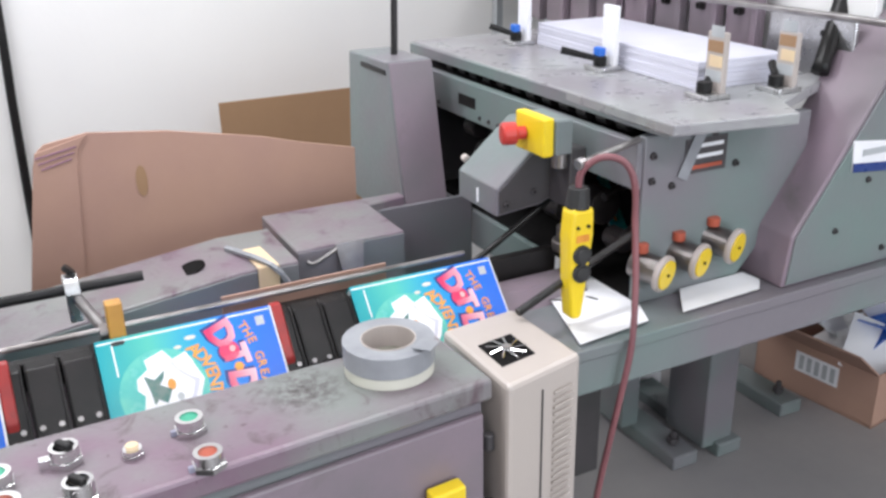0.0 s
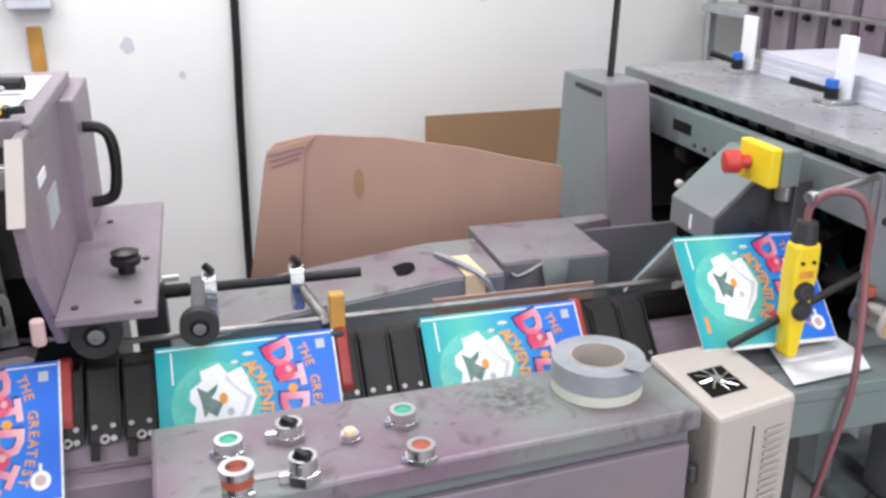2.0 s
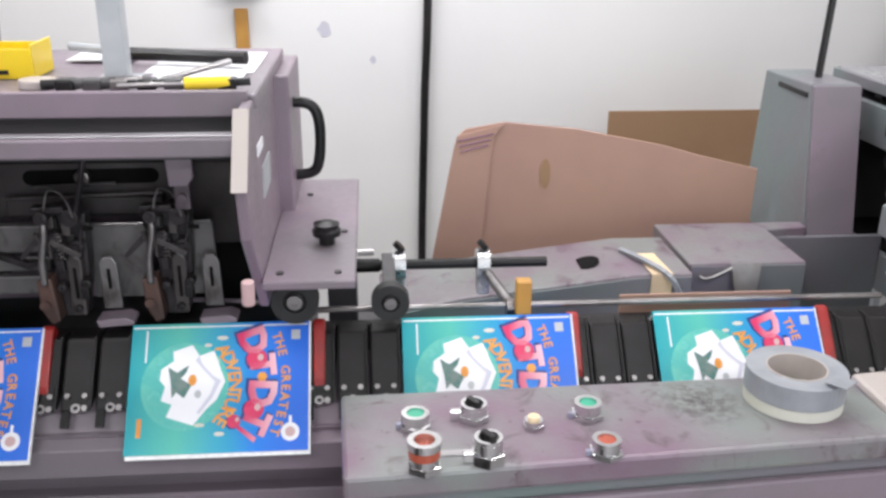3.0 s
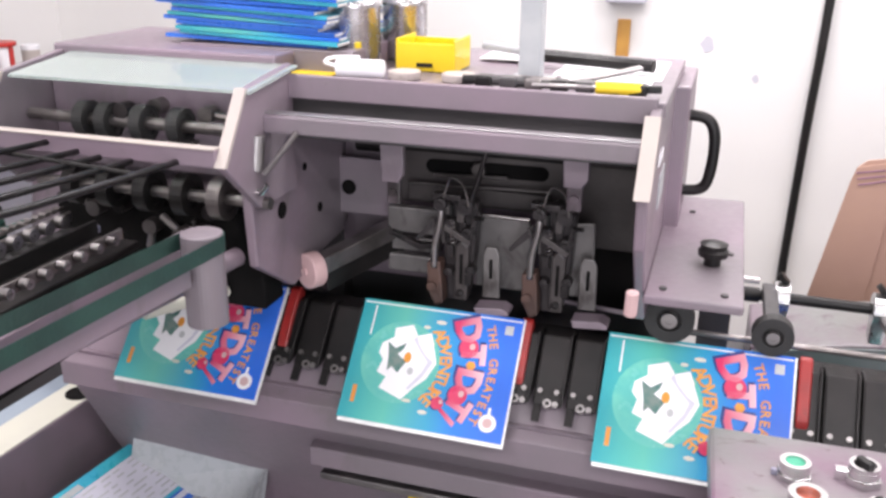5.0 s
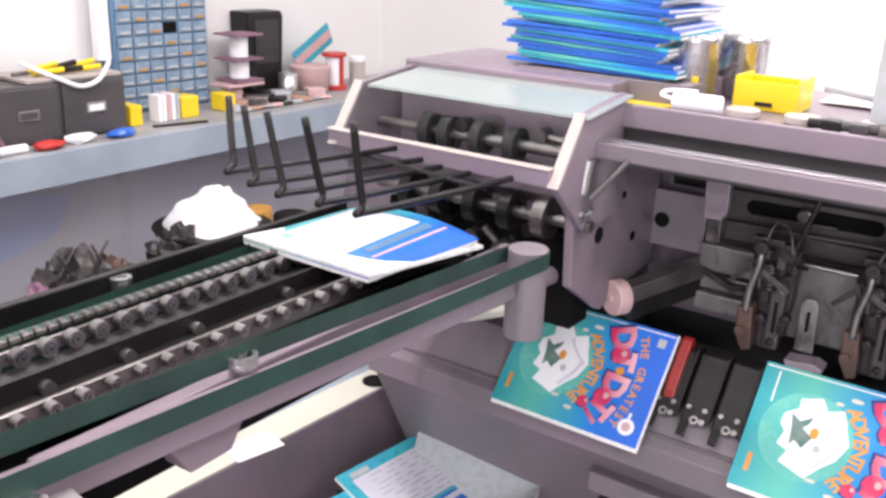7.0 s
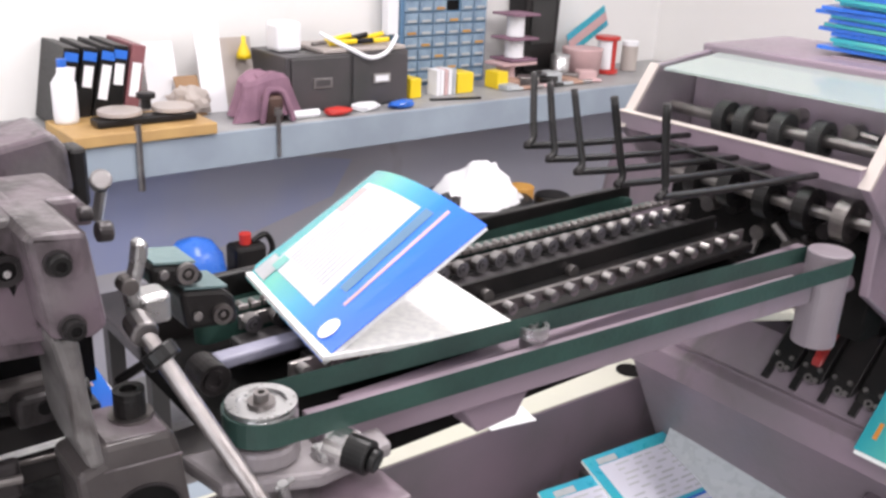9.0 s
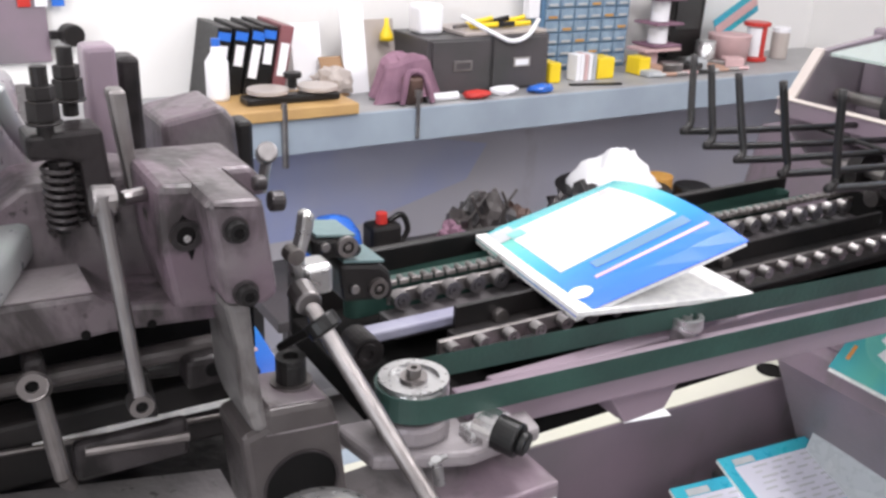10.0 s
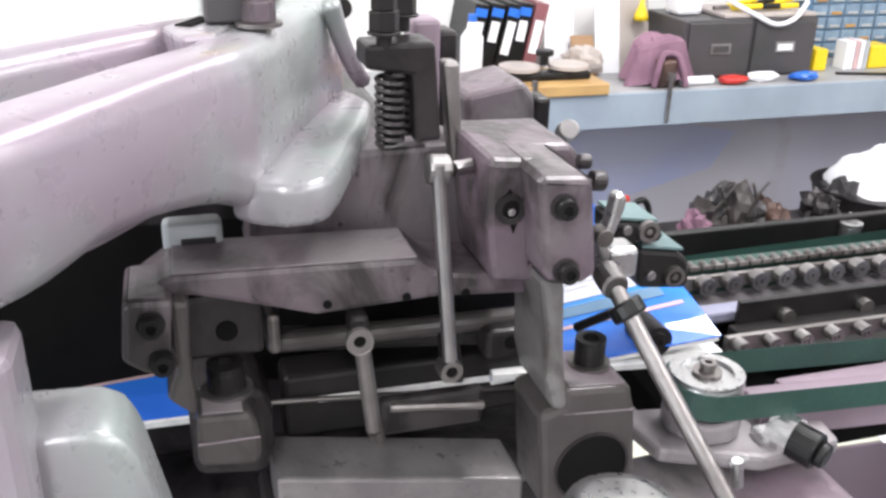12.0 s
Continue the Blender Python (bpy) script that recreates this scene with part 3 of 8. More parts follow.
    part("title_shadow", fuse(*shade, oval(0.70, 0.30, 0.0165, 0.0165, 0.0008), oval(0.69, 0.685, 0.016, 0.016, 0.0008), oval(0.58, 0.775, 0.0108, 0.0108, 0.0008)), NAVY_PRINT, front)
    for u, v, c, size, a in big:
        part("title_letter", letter(c, u, v, size, a), TITLE_PRINT, front, "large crimson to pink title letter")
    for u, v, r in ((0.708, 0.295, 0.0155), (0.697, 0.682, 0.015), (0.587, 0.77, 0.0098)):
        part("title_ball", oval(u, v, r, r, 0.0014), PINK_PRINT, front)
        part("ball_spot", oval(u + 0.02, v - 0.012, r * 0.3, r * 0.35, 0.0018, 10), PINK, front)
    part("title_stroke", sheet([at(0.615, 0.80, 0.0014), at(0.715, 0.90, 0.0014), at(0.70, 0.935, 0.0014), at(0.605, 0.825, 0.0014)], 0.0003), TITLE_PRINT, front)
    part("title_star", oval(0.74, 0.435, 0.008, 0.0075, 0.0014, 6), GOLD_PRINT, front)
    part("subtitle", fuse(*on_arc("ADVENTURE", 0.276, 0.49, 0.0815, 40, -41, 0.027)), GOLD_PRINT, front, "arched gold lettering")
    # plain pale figure shape and its accents
    figure = ((0.236, 0.220), (0.343, 0.171), (0.385, 0.258), (0.466, 0.220), (0.491, 0.311), (0.534, 0.462), (0.491, 0.598), (0.433, 0.674), (0.365, 0.791), (0.217, 0.723), (0.244, 0.629), (0.183, 0.598), (0.202, 0.492), (0.169, 0.439), (0.176, 0.356), (0.242, 0.295))
    part("printed_shape", sheet([at(u, v, 0.0008) for u, v in figure], 0.0003), PAPER, front, "pale irregular printed shape")
    part("printed_fold", sheet([at(u, v, 0.0013) for u, v in ((0.382, 0.258), (0.404, 0.326), (0.466, 0.417), (0.511, 0.455), (0.466, 0.583), (0.399, 0.705), (0.382, 0.697), (0.455, 0.553), (0.478, 0.462), (0.421, 0.386), (0.365, 0.295))], 0.0002), STACK_PAPER, front)
    part("printed_leaf", sheet([at(u, v, 0.0016) for u, v in ((0.213, 0.341), (0.266, 0.386), (0.329, 0.329), (0.315, 0.386), (0.287, 0.432), (0.348, 0.485), (0.309, 0.583), (0.266, 0.538), (0.242, 0.580), (0.233, 0.462))], 0.0002), DARK_LEAF, front, "dark green printed leaf shape")
    part("printed_accent", oval(0.352, 0.447, 0.006, 0.0085, 0.0018), GOLD_PRINT, front)
    part("printed_accent", oval(0.385, 0.555, 0.005, 0.006, 0.0018), GREY_PRINT, front)
    for u, v, r1, r2 in ((0.51, 0.12, 0.009, 0.0035), (0.43, 0.175, 0.006, 0.003), (0.40, 0.79, 0.008, 0.003), (0.51, 0.86, 0.008, 0.0035), (0.445, 0.31, 0.014, 0.012)):
        part("printed_dot", oval(u, v, r1, r2, 0.0007, 7), PALE, front)
    part("printed_line", box(0.082 * BL - h, 0.09 * BL - h, -0.3 * W, -0.05 * W, 0.0006, 0.001, 0), PAPER, front)
    part("printed_mark", box(0.06 * BL - h, 0.085 * BL - h, -0.87 * W, -0.73 * W, 0.0006, 0.001, 0), GOLD_PRINT, front)
    part("printed_square", box(0.90 * BL - h, 0.95 * BL - h, -0.145 * W, -0.07 * W, 0.0006, 0.001, 0), GREY_PRINT, front)
    part("printed_badge", fuse(oval(0.90, 0.86, 0.0135, 0.0135, 0.0006, 20), sheet([at(0.892, 0.74, 0.0006), at(0.908, 0.74, 0.0006), at(0.908, 0.82, 0.0006), at(0.892, 0.82, 0.0006)], 0.0002)), PAPER, front)
    part("badge_mark", oval(0.90, 0.86, 0.0075, 0.0075, 0.0012, 10), PINK, front)
    back = half(1, "back_half")
    part("text_panel", slab(-h + 0.028, h - 0.088, 0.03, BW - 0.022, 0.0006, 0.001), STACK_PAPER, back, "white printed text panel")
    random.seed(8)
    bars = [slab(-h + 0.052 + 0.0085 * j, -h + 0.0545 + 0.0085 * j, 0.05, 0.05 + random.uniform(0.06, 0.115), 0.0011, 0.0014) for j in range(13)]
    part("text_block", fuse(*bars), GREY_PRINT, back)
    part("code_panel", slab(-h + 0.012, -h + 0.05, 0.012, 0.042, 0.0011, 0.0014), GREY_PRINT, back)
    part("code_mark", slab(-h + 0.034, -h + 0.055, 0.03, 0.048, 0.0015, 0.0018), TEAL_PRINT, back)
    part("code_panel", slab(-h + 0.03, -h + 0.048, 0.125, 0.165, 0.0011, 0.0014), PINK, back)
    part("pale_band", slab(h - 0.08, h - 0.064, 0.06, BW - 0.02, 0.0006, 0.001), DRAWER_BLUE, back)
    part("stripe", slab(h - 0.052, h - 0.047, 0.05, BW - 0.01, 0.0006, 0.001), PINK, back)
    part("back_badge", sheet([(h - 0.035 + 0.012 * math.cos(i * 0.3927), 0.025 + 0.012 * math.sin(i * 0.3927), 0.0025) for i in range(16)], 0.0006), PAPER, back)
    return b


BOOK0 = book()
BOOKS = [BOOK0] + [copy_thing(BOOK0, pose(0, 0, 0)) for k in range(13)]


def motions():
    # chain: along the top, down behind the delivery, back inside the frame, up again under the feeder
    n, left, right = len(SECTIONS), -1.05, 0.64
    loop = n * PITCH / 2
    top = right - left
    for k, s in enumerate(SECTIONS):
        rows = []
        def at(d):
            d = d % loop
            if d <= top:
                return pose(right - d, CY, CZ)
            e = d - top
            return pose(left + top * e / (loop - top), CY + 0.27, 0.6)
        d0 = (right - (START + PITCH / 2 * k)) % loop
        stops = {0.0, 12.0}
        for lap in range(-1, 4):
            for edge in (0.0, top):
                t = (edge + lap * loop - d0) / SPEED
                stops |= {t - 0.02, t + 0.03}
        for t in sorted(x for x in stops if 0 <= x <= 12):
            rows.append((t, at(d0 + SPEED * t)))
        walk(s, rows)
        keys = s.animation_data
        for c in keys.action.layers[0].strips[0].channelbag(keys.action_slot).fcurves:
            for p in c.keyframe_points:
                p.interpolation = "LINEAR"
    # crosshead: one stroke down and up to each book
    stroke = ((0, 0), (0.12, -0.012), (0.236, -0.024), (0.36, -0.033), (0.472, -0.037), (0.6, -0.039), (0.736, -0.037), (0.86, -0.03), (0.972, -0.02), (1.1, -0.008))
    for ob in (xh, ybx):
        at0 = ob.location.copy()
        keep_rows(ob, [(12.0 + 1.2365 * n + f, pose(at0.x, at0.y, at0.z + dz)) for n in range(-10, 1) for f, dz in stroke])
    # books: dropped on the chain, carried to the delivery, lifted, laid flat on the belts and taken into the trimmer
    for i, b in enumerate(BOOKS):
        k = i - 4
        lift = (START + PITCH * k + 1.055) / SPEED
        born = (START + PITCH * k - 0.64) / SPEED
        mid = BL / 2
        rows = [
            (born - 0.9, pose(1.22 + mid, 1.55, 1.05, 0, 0, 0)),
            (born - 0.62, pose(1.0 + mid, 1.42, 1.06, 8, 4, 6)),
            (born - 0.4, pose(0.86 + mid, 1.29, 1.085, 0, 6, 6)),
            (born - 0.2, pose(0.72 + mid, 1.27, 1.06, 0, 3, 3)),
            (born, pose(0.64 + mid, CY, CZ + 0.004)),
            (lift, pose(-1.055 + mid, CY, CZ + 0.004)),
            (lift + 0.12, pose(-1.06 + mid, CY - 0.01, 1.09)),
            (lift + 0.22, pose(-1.05 + mid, CY - 0.09, 1.20, 45)),
            (lift + 0.32, pose(-1.04 + mid, 1.12, 1.20, 86)),
            (lift + 0.42, pose(-0.915, 1.0, 1.19, 91, -2, -5)),
            (lift + 0.57, pose(-0.925, 0.84, 1.176, 91, -4, -8)),
            (lift + 0.67, pose(-0.942, 0.757, 1.174, 90, -4, -9)),
            (lift + 0.77, pose(-0.946, 0.667, 1.173, 90, -4, -9)),
            (lift + 0.97, pose(-0.950, 0.558, 1.172, 90, -4, -10)),
            (lift + 1.17, pose(-0.952, 0.430, 1.172, 90, -4, -11)),
            (lift + 1.42, pose(-0.954, 0.318, 1.172, 90, -4, -12)),
            (lift + 1.62, pose(-0.955, 0.23, 1.170, 90, -3, -11)),
            (lift + 1.82, pose(-0.965, 0.115, 1.168, 90, -2, -6)),
            (lift + 2.05, pose(-0.978, 0.0, 1.168, 90, 0, -2)),
            (lift + 2.2, pose(-0.978, -0.06, 1.168, 90)),
            (lift + 3.2, pose(-0.978, -0.08, 1.168, 90)),
            (lift + 3.4, pose(-0.98, -0.3, 1.168, 90)),
            (lift + 4.4, pose(-0.98, -0.32, 1.168, 90)),
            (lift + 4.7, pose(-1.0, -0.9, 1.15, 90)),
        ]
        keep_rows(b, rows)
        front, back = [c for c in b.children if c.name.startswith("front_half")][0], [c for c in b.children if c.name.startswith("back_half")][0]
        deg = math.degrees(SL)
        keep_rows(front, [(lift, pose(0, 0, 0, deg)), (lift + 0.12, pose(0, 0, 0, 80)), (lift + 0.22, pose(0, 0, 0, 88)), (lift + 2, pose(0, 0, 0, 89))])
        keep_rows(back, [(lift, pose(0, 0, 0, -deg)), (lift + 0.12, pose(0, 0, 0, -80)), (lift + 0.22, pose(0, 0, 0, -88)), (lift + 1.06, pose(0, 0, 0, -87)), (lift + 1.17, pose(0, 0, 0, -73)), (lift + 1.24, pose(0, 0, 0, -60)), (lift + 1.42, pose(0, 0, 0, -57)), (lift + 1.62, pose(0, 0, 0, -57)), (lift + 1.82, pose(0, 0, 0, -80)), (lift + 2.05, pose(0, 0, 0, -89))])


def keep_rows(ob, rows):
    """Key the rows inside the clip, with the poses between rows at its two ends."""
    def mid(t):
        if t <= rows[0][0]:
            return rows[0][1]
        for (a, m), (b, q) in zip(rows, rows[1:]):
            if a <= t <= b:
                return m.lerp(q, (t - a) / (b - a))
        return rows[-1][1]
    inside = [(0.0, mid(0.0))] + [(t, m) for t, m in rows if 0.02 < t < 11.98] + [(12.0, mid(12.0))]
    walk(ob, inside)
    keys = ob.animation_data
    for c in keys.action.layers[0].strips[0].channelbag(keys.action_slot).fcurves:
        for p in c.keyframe_points:
            p.interpolation = "LINEAR"

# ---- control cabinet in front of the chain ----
CB = [(-0.072, 0.916), (0.663, 0.963), (0.652, 1.135), (-0.08, 1.117)]
cab = thing("control_cabinet", (0.3, 1.03, 0), "grey steel control cabinet, purple with ink, with push buttons on top", "control cabinet")
part("top", prism(CB, "z", 0.905, 0.94, 0.006), INK_TOP, cab, "ink-stained grey steel top")
inner = [(-0.062, 0.93), (0.652, 0.977), (0.642, 1.125), (-0.07, 1.107)]
part("body", prism(inner, "z", 0.02, 0.905, 0.003), GREEN_GREY, cab)
part("door", prism([(-0.06, 0.917), (0.648, 0.963), (0.648, 0.976), (-0.06, 0.93)], "z", 0.2, 0.885, 0.004), MAUVE_GREY, cab, "mauve-grey cabinet door")
part("latch", prism([(0.545, 0.925), (0.60, 0.929), (0.60, 0.955), (0.545, 0.951)], "z", 0.765, 0.80, 0.004), YELLOW, cab, "yellow latch handle")
for z in (0.82, 0.70):
    part("hinge", rod((0.668, 0.985, z - 0.014), (0.668, 0.985, z + 0.014), 0.009, 12, bevel=0.002), DARK_GREY, cab)
for x in (0.0, 0.6):
    part("foot", box(x - 0.05, x + 0.05, 0.99, 1.09, 0, 0.02), DARK_GREY, cab)


def push_button(x, y, z, kind):
    up = Vector((0, 0, 1))
    p = Vector((x, y, 0.94))
    names = {"green": "green push button with a chrome bezel", "red": "rust-red push button with a chrome bezel", "select": "black selector switch with a chrome bezel", "ring": "tall push button with a red collar", "small": "small brass-coloured push button on the top", "lock": "black selector switch with a chrome bezel"}
    b = thing("push_button", p, names[kind], "button", "buttons on the cabinet")
    r = 0.013 if kind == "small" else 0.0195
    h = {"small": 0.012, "green": 0.017, "red": 0.017, "select": 0.02, "lock": 0.03, "ring": 0.02}[kind]
    part("nut", fuse(rod(p, p + up * h * 0.5, r * 1.12, 6, bevel=0.001), rod(p + up * h * 0.5, p + up * h, r * 0.92, 28)), CHROME, b)
    top = p + up * h
    if kind in ("green", "red"):
        part("bezel", ring(top, top + up * 0.006, r * 0.92, r * 0.6), CHROME, b)
        part("cap", rod(top, top + up * 0.003, r * 0.6, 24), GREEN_BTN if kind == "green" else RED_BTN, b)
        part("tab", box(x - r * 1.3, x - r * 0.9, y - 0.003, y + 0.003, 0.94, 0.948, 0.001), BELT_TOP, b)
    elif kind in ("select", "lock"):
        part("bezel", ring(top, top + up * 0.005, r * 0.9, r * 0.66), CHROME, b)
        part("lever", box(-0.005, 0.005, -r * 0.62, r * 0.62, 0, 0.011, 0.003, Matrix.Translation(top) @ pose(0, 0, 0, 0, 0, 35)), BLACK, b)
        part("tab", box(x - r * 1.6, x - r * 0.85, y - 0.005, y + 0.005, 0.94, 0.955, 0.001), CHROME, b)
    elif kind == "ring":
        part("collar", ring(top, top + up * 0.012, r * 1.0, r * 0.7), RED_BTN, b)
        part("rim", ring(top + up * 0.012, top + up * 0.022, r * 1.06, r * 0.66), CHROME, b)
        part("cap", rod(top, top + up * 0.013, r * 0.66, 24), RED_BTN, b)
    else:
        part("cap", rod(top, top + up * 0.005, r * 0.6, 16), MASKING, b)


for x, y, k in ((0.02, 1.024, "green"), (0.098, 1.04, "select"), (0.105, 0.942, "lock"), (0.026, 0.93, "ring"), (0.174, 1.015, "small"), (0.25, 1.036, "green"), (0.253, 0.946, "red")):
    push_button(x, y, 0.94, k)
single("nameplate", box(0.045, 0.085, 0.955, 0.967, 0.9402, 0.942, 0.0005), STEEL, (0.06, 0.96, 0.94), "small bare metal nameplate on the cabinet", "plate")
tr = thing("tape_roll", (0.545, 1.062, 0.941), "roll of grey duct tape lying on a clear roll", "tape roll")
part("clear_roll", ring((0.545, 1.062, 0.941), (0.545, 1.062, 0.957), 0.066, 0.042, 48), PALE, tr, "yellowish clear tape roll")
part("grey_roll", ring((0.545, 1.062, 0.958), (0.545, 1.062, 0.99), 0.067, 0.04, 48), TAPE_GREY, tr)
part("core", ring((0.545, 1.062, 0.957), (0.545, 1.062, 0.991), 0.0405, 0.0385, 40), CREAM, tr, "pale cardboard core")
part("loose_end", box(-0.02, 0.02, -0.014, 0.014, 0, 0.0015, 0, pose(0.582, 1.012, 0.992, 0, 6, 42)), TAPE_GREY, tr)

# ---- cream electrical box beside the cabinet ----
eb = thing("electrical_box", (0.75, 1.06, 0.3), "cream enamelled electrical box with louvres and a fan grille", "electrical box")
part("housing", prism([(0.678, 0.945), (0.826, 0.978), (0.818, 1.166), (0.676, 1.15)], "z", 0.28, 0.93, 0.008), CREAM, eb)
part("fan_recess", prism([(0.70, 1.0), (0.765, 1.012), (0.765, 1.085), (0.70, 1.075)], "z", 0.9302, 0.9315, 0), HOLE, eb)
for a in range(9):
    an = a * 2 * math.pi / 9
    c = Vector((0.733, 1.043, 0.934))
    part("grille_wire", rod(c + Vector((0.006 * math.cos(an), 0.006 * math.sin(an), 0)), c + Vector((0.032 * math.cos(an + 0.5), 0.034 * math.sin(an + 0.5), 0)), 0.0016, 6), CHROME, eb)
part("grille_hub", rod((0.733, 1.043, 0.931), (0.733, 1.043, 0.937), 0.008, 16), CHROME, eb)
for k in range(18):
    z = 0.885 - 0.0125 * k
    part("louvre", box(-0.02, 0.02, -0.0016, 0.001, -0.0028, 0.0028, 0.0008, pose(0.788, 0.9665, z, 25, 0, 12.5)), CREAM, eb)
part("seam", box(-0.001, 0.001, -0.002, 0.002, -0.3, 0.3, 0, pose(0.745, 0.9595, 0.6, 0, 0, 12.5)), DARK_GREY, eb)
for z in (0.33,):
    part("foot", box(0.70, 0.80, 1.0, 1.12, 0.0, 0.28, 0.004), DARK_GREY, eb)

# ---- long base beam of the gathering section with its legs ----
beam = thing("base_beam", (1.9, 1.3, 0), "heavy grey-green steel base beam on bolted feet", "machine frame")
part("beam", prism([(0.86, 1.05), (3.6, 1.05), (3.6, 1.95), (1.06, 1.95), (1.06, 1.44), (0.86, 1.44)], "z", 0.80, 0.885, 0.004), GREEN_GREY, beam)
part("lip", box(0.86, 3.6, 1.044, 1.05, 0.868, 0.888, 0.002), GREEN_GREY, beam)
for x0 in (1.785, 3.0):
    part("column", prism([(1.665, 0.03), (1.83, 0.03), (1.83, 0.80), (1.665, 0.80)], "x", x0, x0 + 0.11, 0.004), GREEN_GREY, beam)
for x0, y0 in ((1.665, 1.65), (1.825, 1.64), (2.15, 1.71), (3.0, 1.65)):
    part("foot", box(x0, x0 + 0.09, y0, y0 + 0.5, 0.0, 0.045, 0.006), GREEN_GREY, beam)
    part("foot_bolt", fuse(rod((x0 + 0.045, y0 + 0.06, 0.045), (x0 + 0.045, y0 + 0.06, 0.09), 0.009, 10), rod((x0 + 0.045, y0 + 0.06, 0.055), (x0 + 0.045, y0 + 0.06, 0.07), 0.018, 6)), DARK_GREY, beam)
part("short_column", box(1.63, 1.69, 1.85, 2.0, 0.045, 0.8, 0.003), GREEN_GREY, beam)
for dx, y0 in ((1.5, 1.3),):
    single("card_sheet", box(1.62, 1.95, 2.05, 2.1, 0.0, 0.45, 0.003, None), PAPER, (1.8, 2.07, 0), "white sheet of card standing under the beam", "paper")

# papers lying on the beam
def loose_paper(pts, label):
    single("paper_sheet", sheet([(x, y, z) for x, y, z in pts], 0.0012), PAPER, pts[0], label, "paper", "papers on the beam")


loose_paper([(0.885, 1.062, 0.892), (1.038, 1.077, 0.892), (1.062, 1.13, 0.892), (1.062, 1.42, 0.892), (1.0, 1.43, 0.892)], "white paper sheet with faint grey drawings on the beam")
loose_paper([(1.112, 1.074, 0.892), (1.30, 1.082, 0.892), (1.331, 1.112, 0.892), (1.32, 1.146, 0.896), (1.165, 1.146, 0.896)], "folded white paper lying under the spools")
random.seed(3)
for k in range(7):
    x, y = random.uniform(0.93, 1.02), random.uniform(1.12, 1.28)
    single("printed_mark", box(-0.012, 0.012, -0.002, 0.002, 0, 0.0004, 0, pose(x, y, 0.8938, 0, 0, random.uniform(0, 180))), DARK_GREY, (x, y, 0.8938), "dark pencil mark on the paper sheet", "print", "marks on the paper")

# ---- feeder pocket ----
pk = thing("feeder_pocket", (1.4, 1.5, 0.885), "grey-green signature feeder with a steel table top", "feeder")
part("near_side", prism([(1.067, 0.885), (1.30, 0.885), (1.455, 1.05), (1.455, 1.195), (1.067, 1.195)], "y", 1.15, 1.17, 0.003), GREEN_GREY, pk, "grey side plate with screws")
part("rail", box(1.055, 1.075, 1.155, 1.97, 1.10, 1.185, 0.003), GREEN_GREY, pk, "pale grey-green front rail")
part("table", prism([(1.075, 2.08), (1.062, 1.078), (1.295, 1.035), (1.335, 1.11), (1.56, 1.215), (2.3, 1.215), (2.3, 2.08)], "z", 1.212, 1.232, 0.003), TABLE_STEEL, pk, "bare steel table top")
part("table_edge", box(1.066, 1.0755, 1.09, 2.08, 1.205, 1.23, 0.002), GREEN_GREY, pk)
part("far_side", box(1.067, 2.3, 1.97, 1.99, 0.885, 1.2, 0.002), DARK_GREY, pk)
# black lining and floor put the feeder's inner shade into their colour
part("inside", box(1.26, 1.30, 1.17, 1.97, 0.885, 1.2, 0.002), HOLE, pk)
part("shaded_floor", box(1.07, 1.30, 1.17, 1.97, 0.886, 0.89, 0), HOLE, pk)
part("label_plate", box(1.057, 1.0545, 1.72, 1.80, 1.13, 1.155, 0.0005), BLACK, pk)
part("rating_plate", box(1.155, 1.25, 1.148, 1.1495, 1.115, 1.178, 0.0005), DARK_GREY, pk, "dark rating plate with pale bars")
for j in range(3):
    part("plate_bar", box(1.165, 1.24, 1.1468, 1.1478, 1.123 + 0.019 * j, 1.130 + 0.019 * j, 0), [RED_BTN, PAPER, PAPER][j], pk)
part("tape_strip", box(-0.012, 0.012, -0.0006, 0.0006, -0.06, 0.06, 0, pose(1.175, 1.146, 1.165, 0, 25, 0)), TAPE_GREY, pk, "strip of grey tape")
for x, z in ((1.085, 1.16), (1.085, 1.115), (1.275, 1.12), (1.13, 1.10), (1.22, 1.185)):
    hexbolt((x, 1.15, z), (0, -1, 0), 0.0055, 0.005, pk, DARK_GREY)
for y in (1.62, 1.66, 1.70, 1.9, 1.3):
    hexbolt((1.055, y, 1.115), (-1, 0, 0), 0.004, 0.003, pk, DARK_GREY)
random.seed(11)
for k in range(12):
    y = 1.22 + 0.06 * k
    part("drive_piece", fuse(rod((1.09, y, 1.196), (1.09, y + 0.03, 1.196), random.uniform(0.008, 0.013), 12), box(1.085, 1.11, y, y + 0.012, 1.19, 1.21, 0.001)), BLACK, pk)
for k in range(9):
    y, z = 1.25 + 0.07 * k, 0.96 + 0.05 * (k % 3)
    part("drum_piece", fuse(rod((1.12, y, z), (1.12, y + 0.05, z), random.uniform(0.02, 0.04), 18, bevel=0.003), rod((1.1, y - 0.02, z + 0.03), (1.2, y, z + 0.05), 0.008, 10)), CAST_DARK, pk)
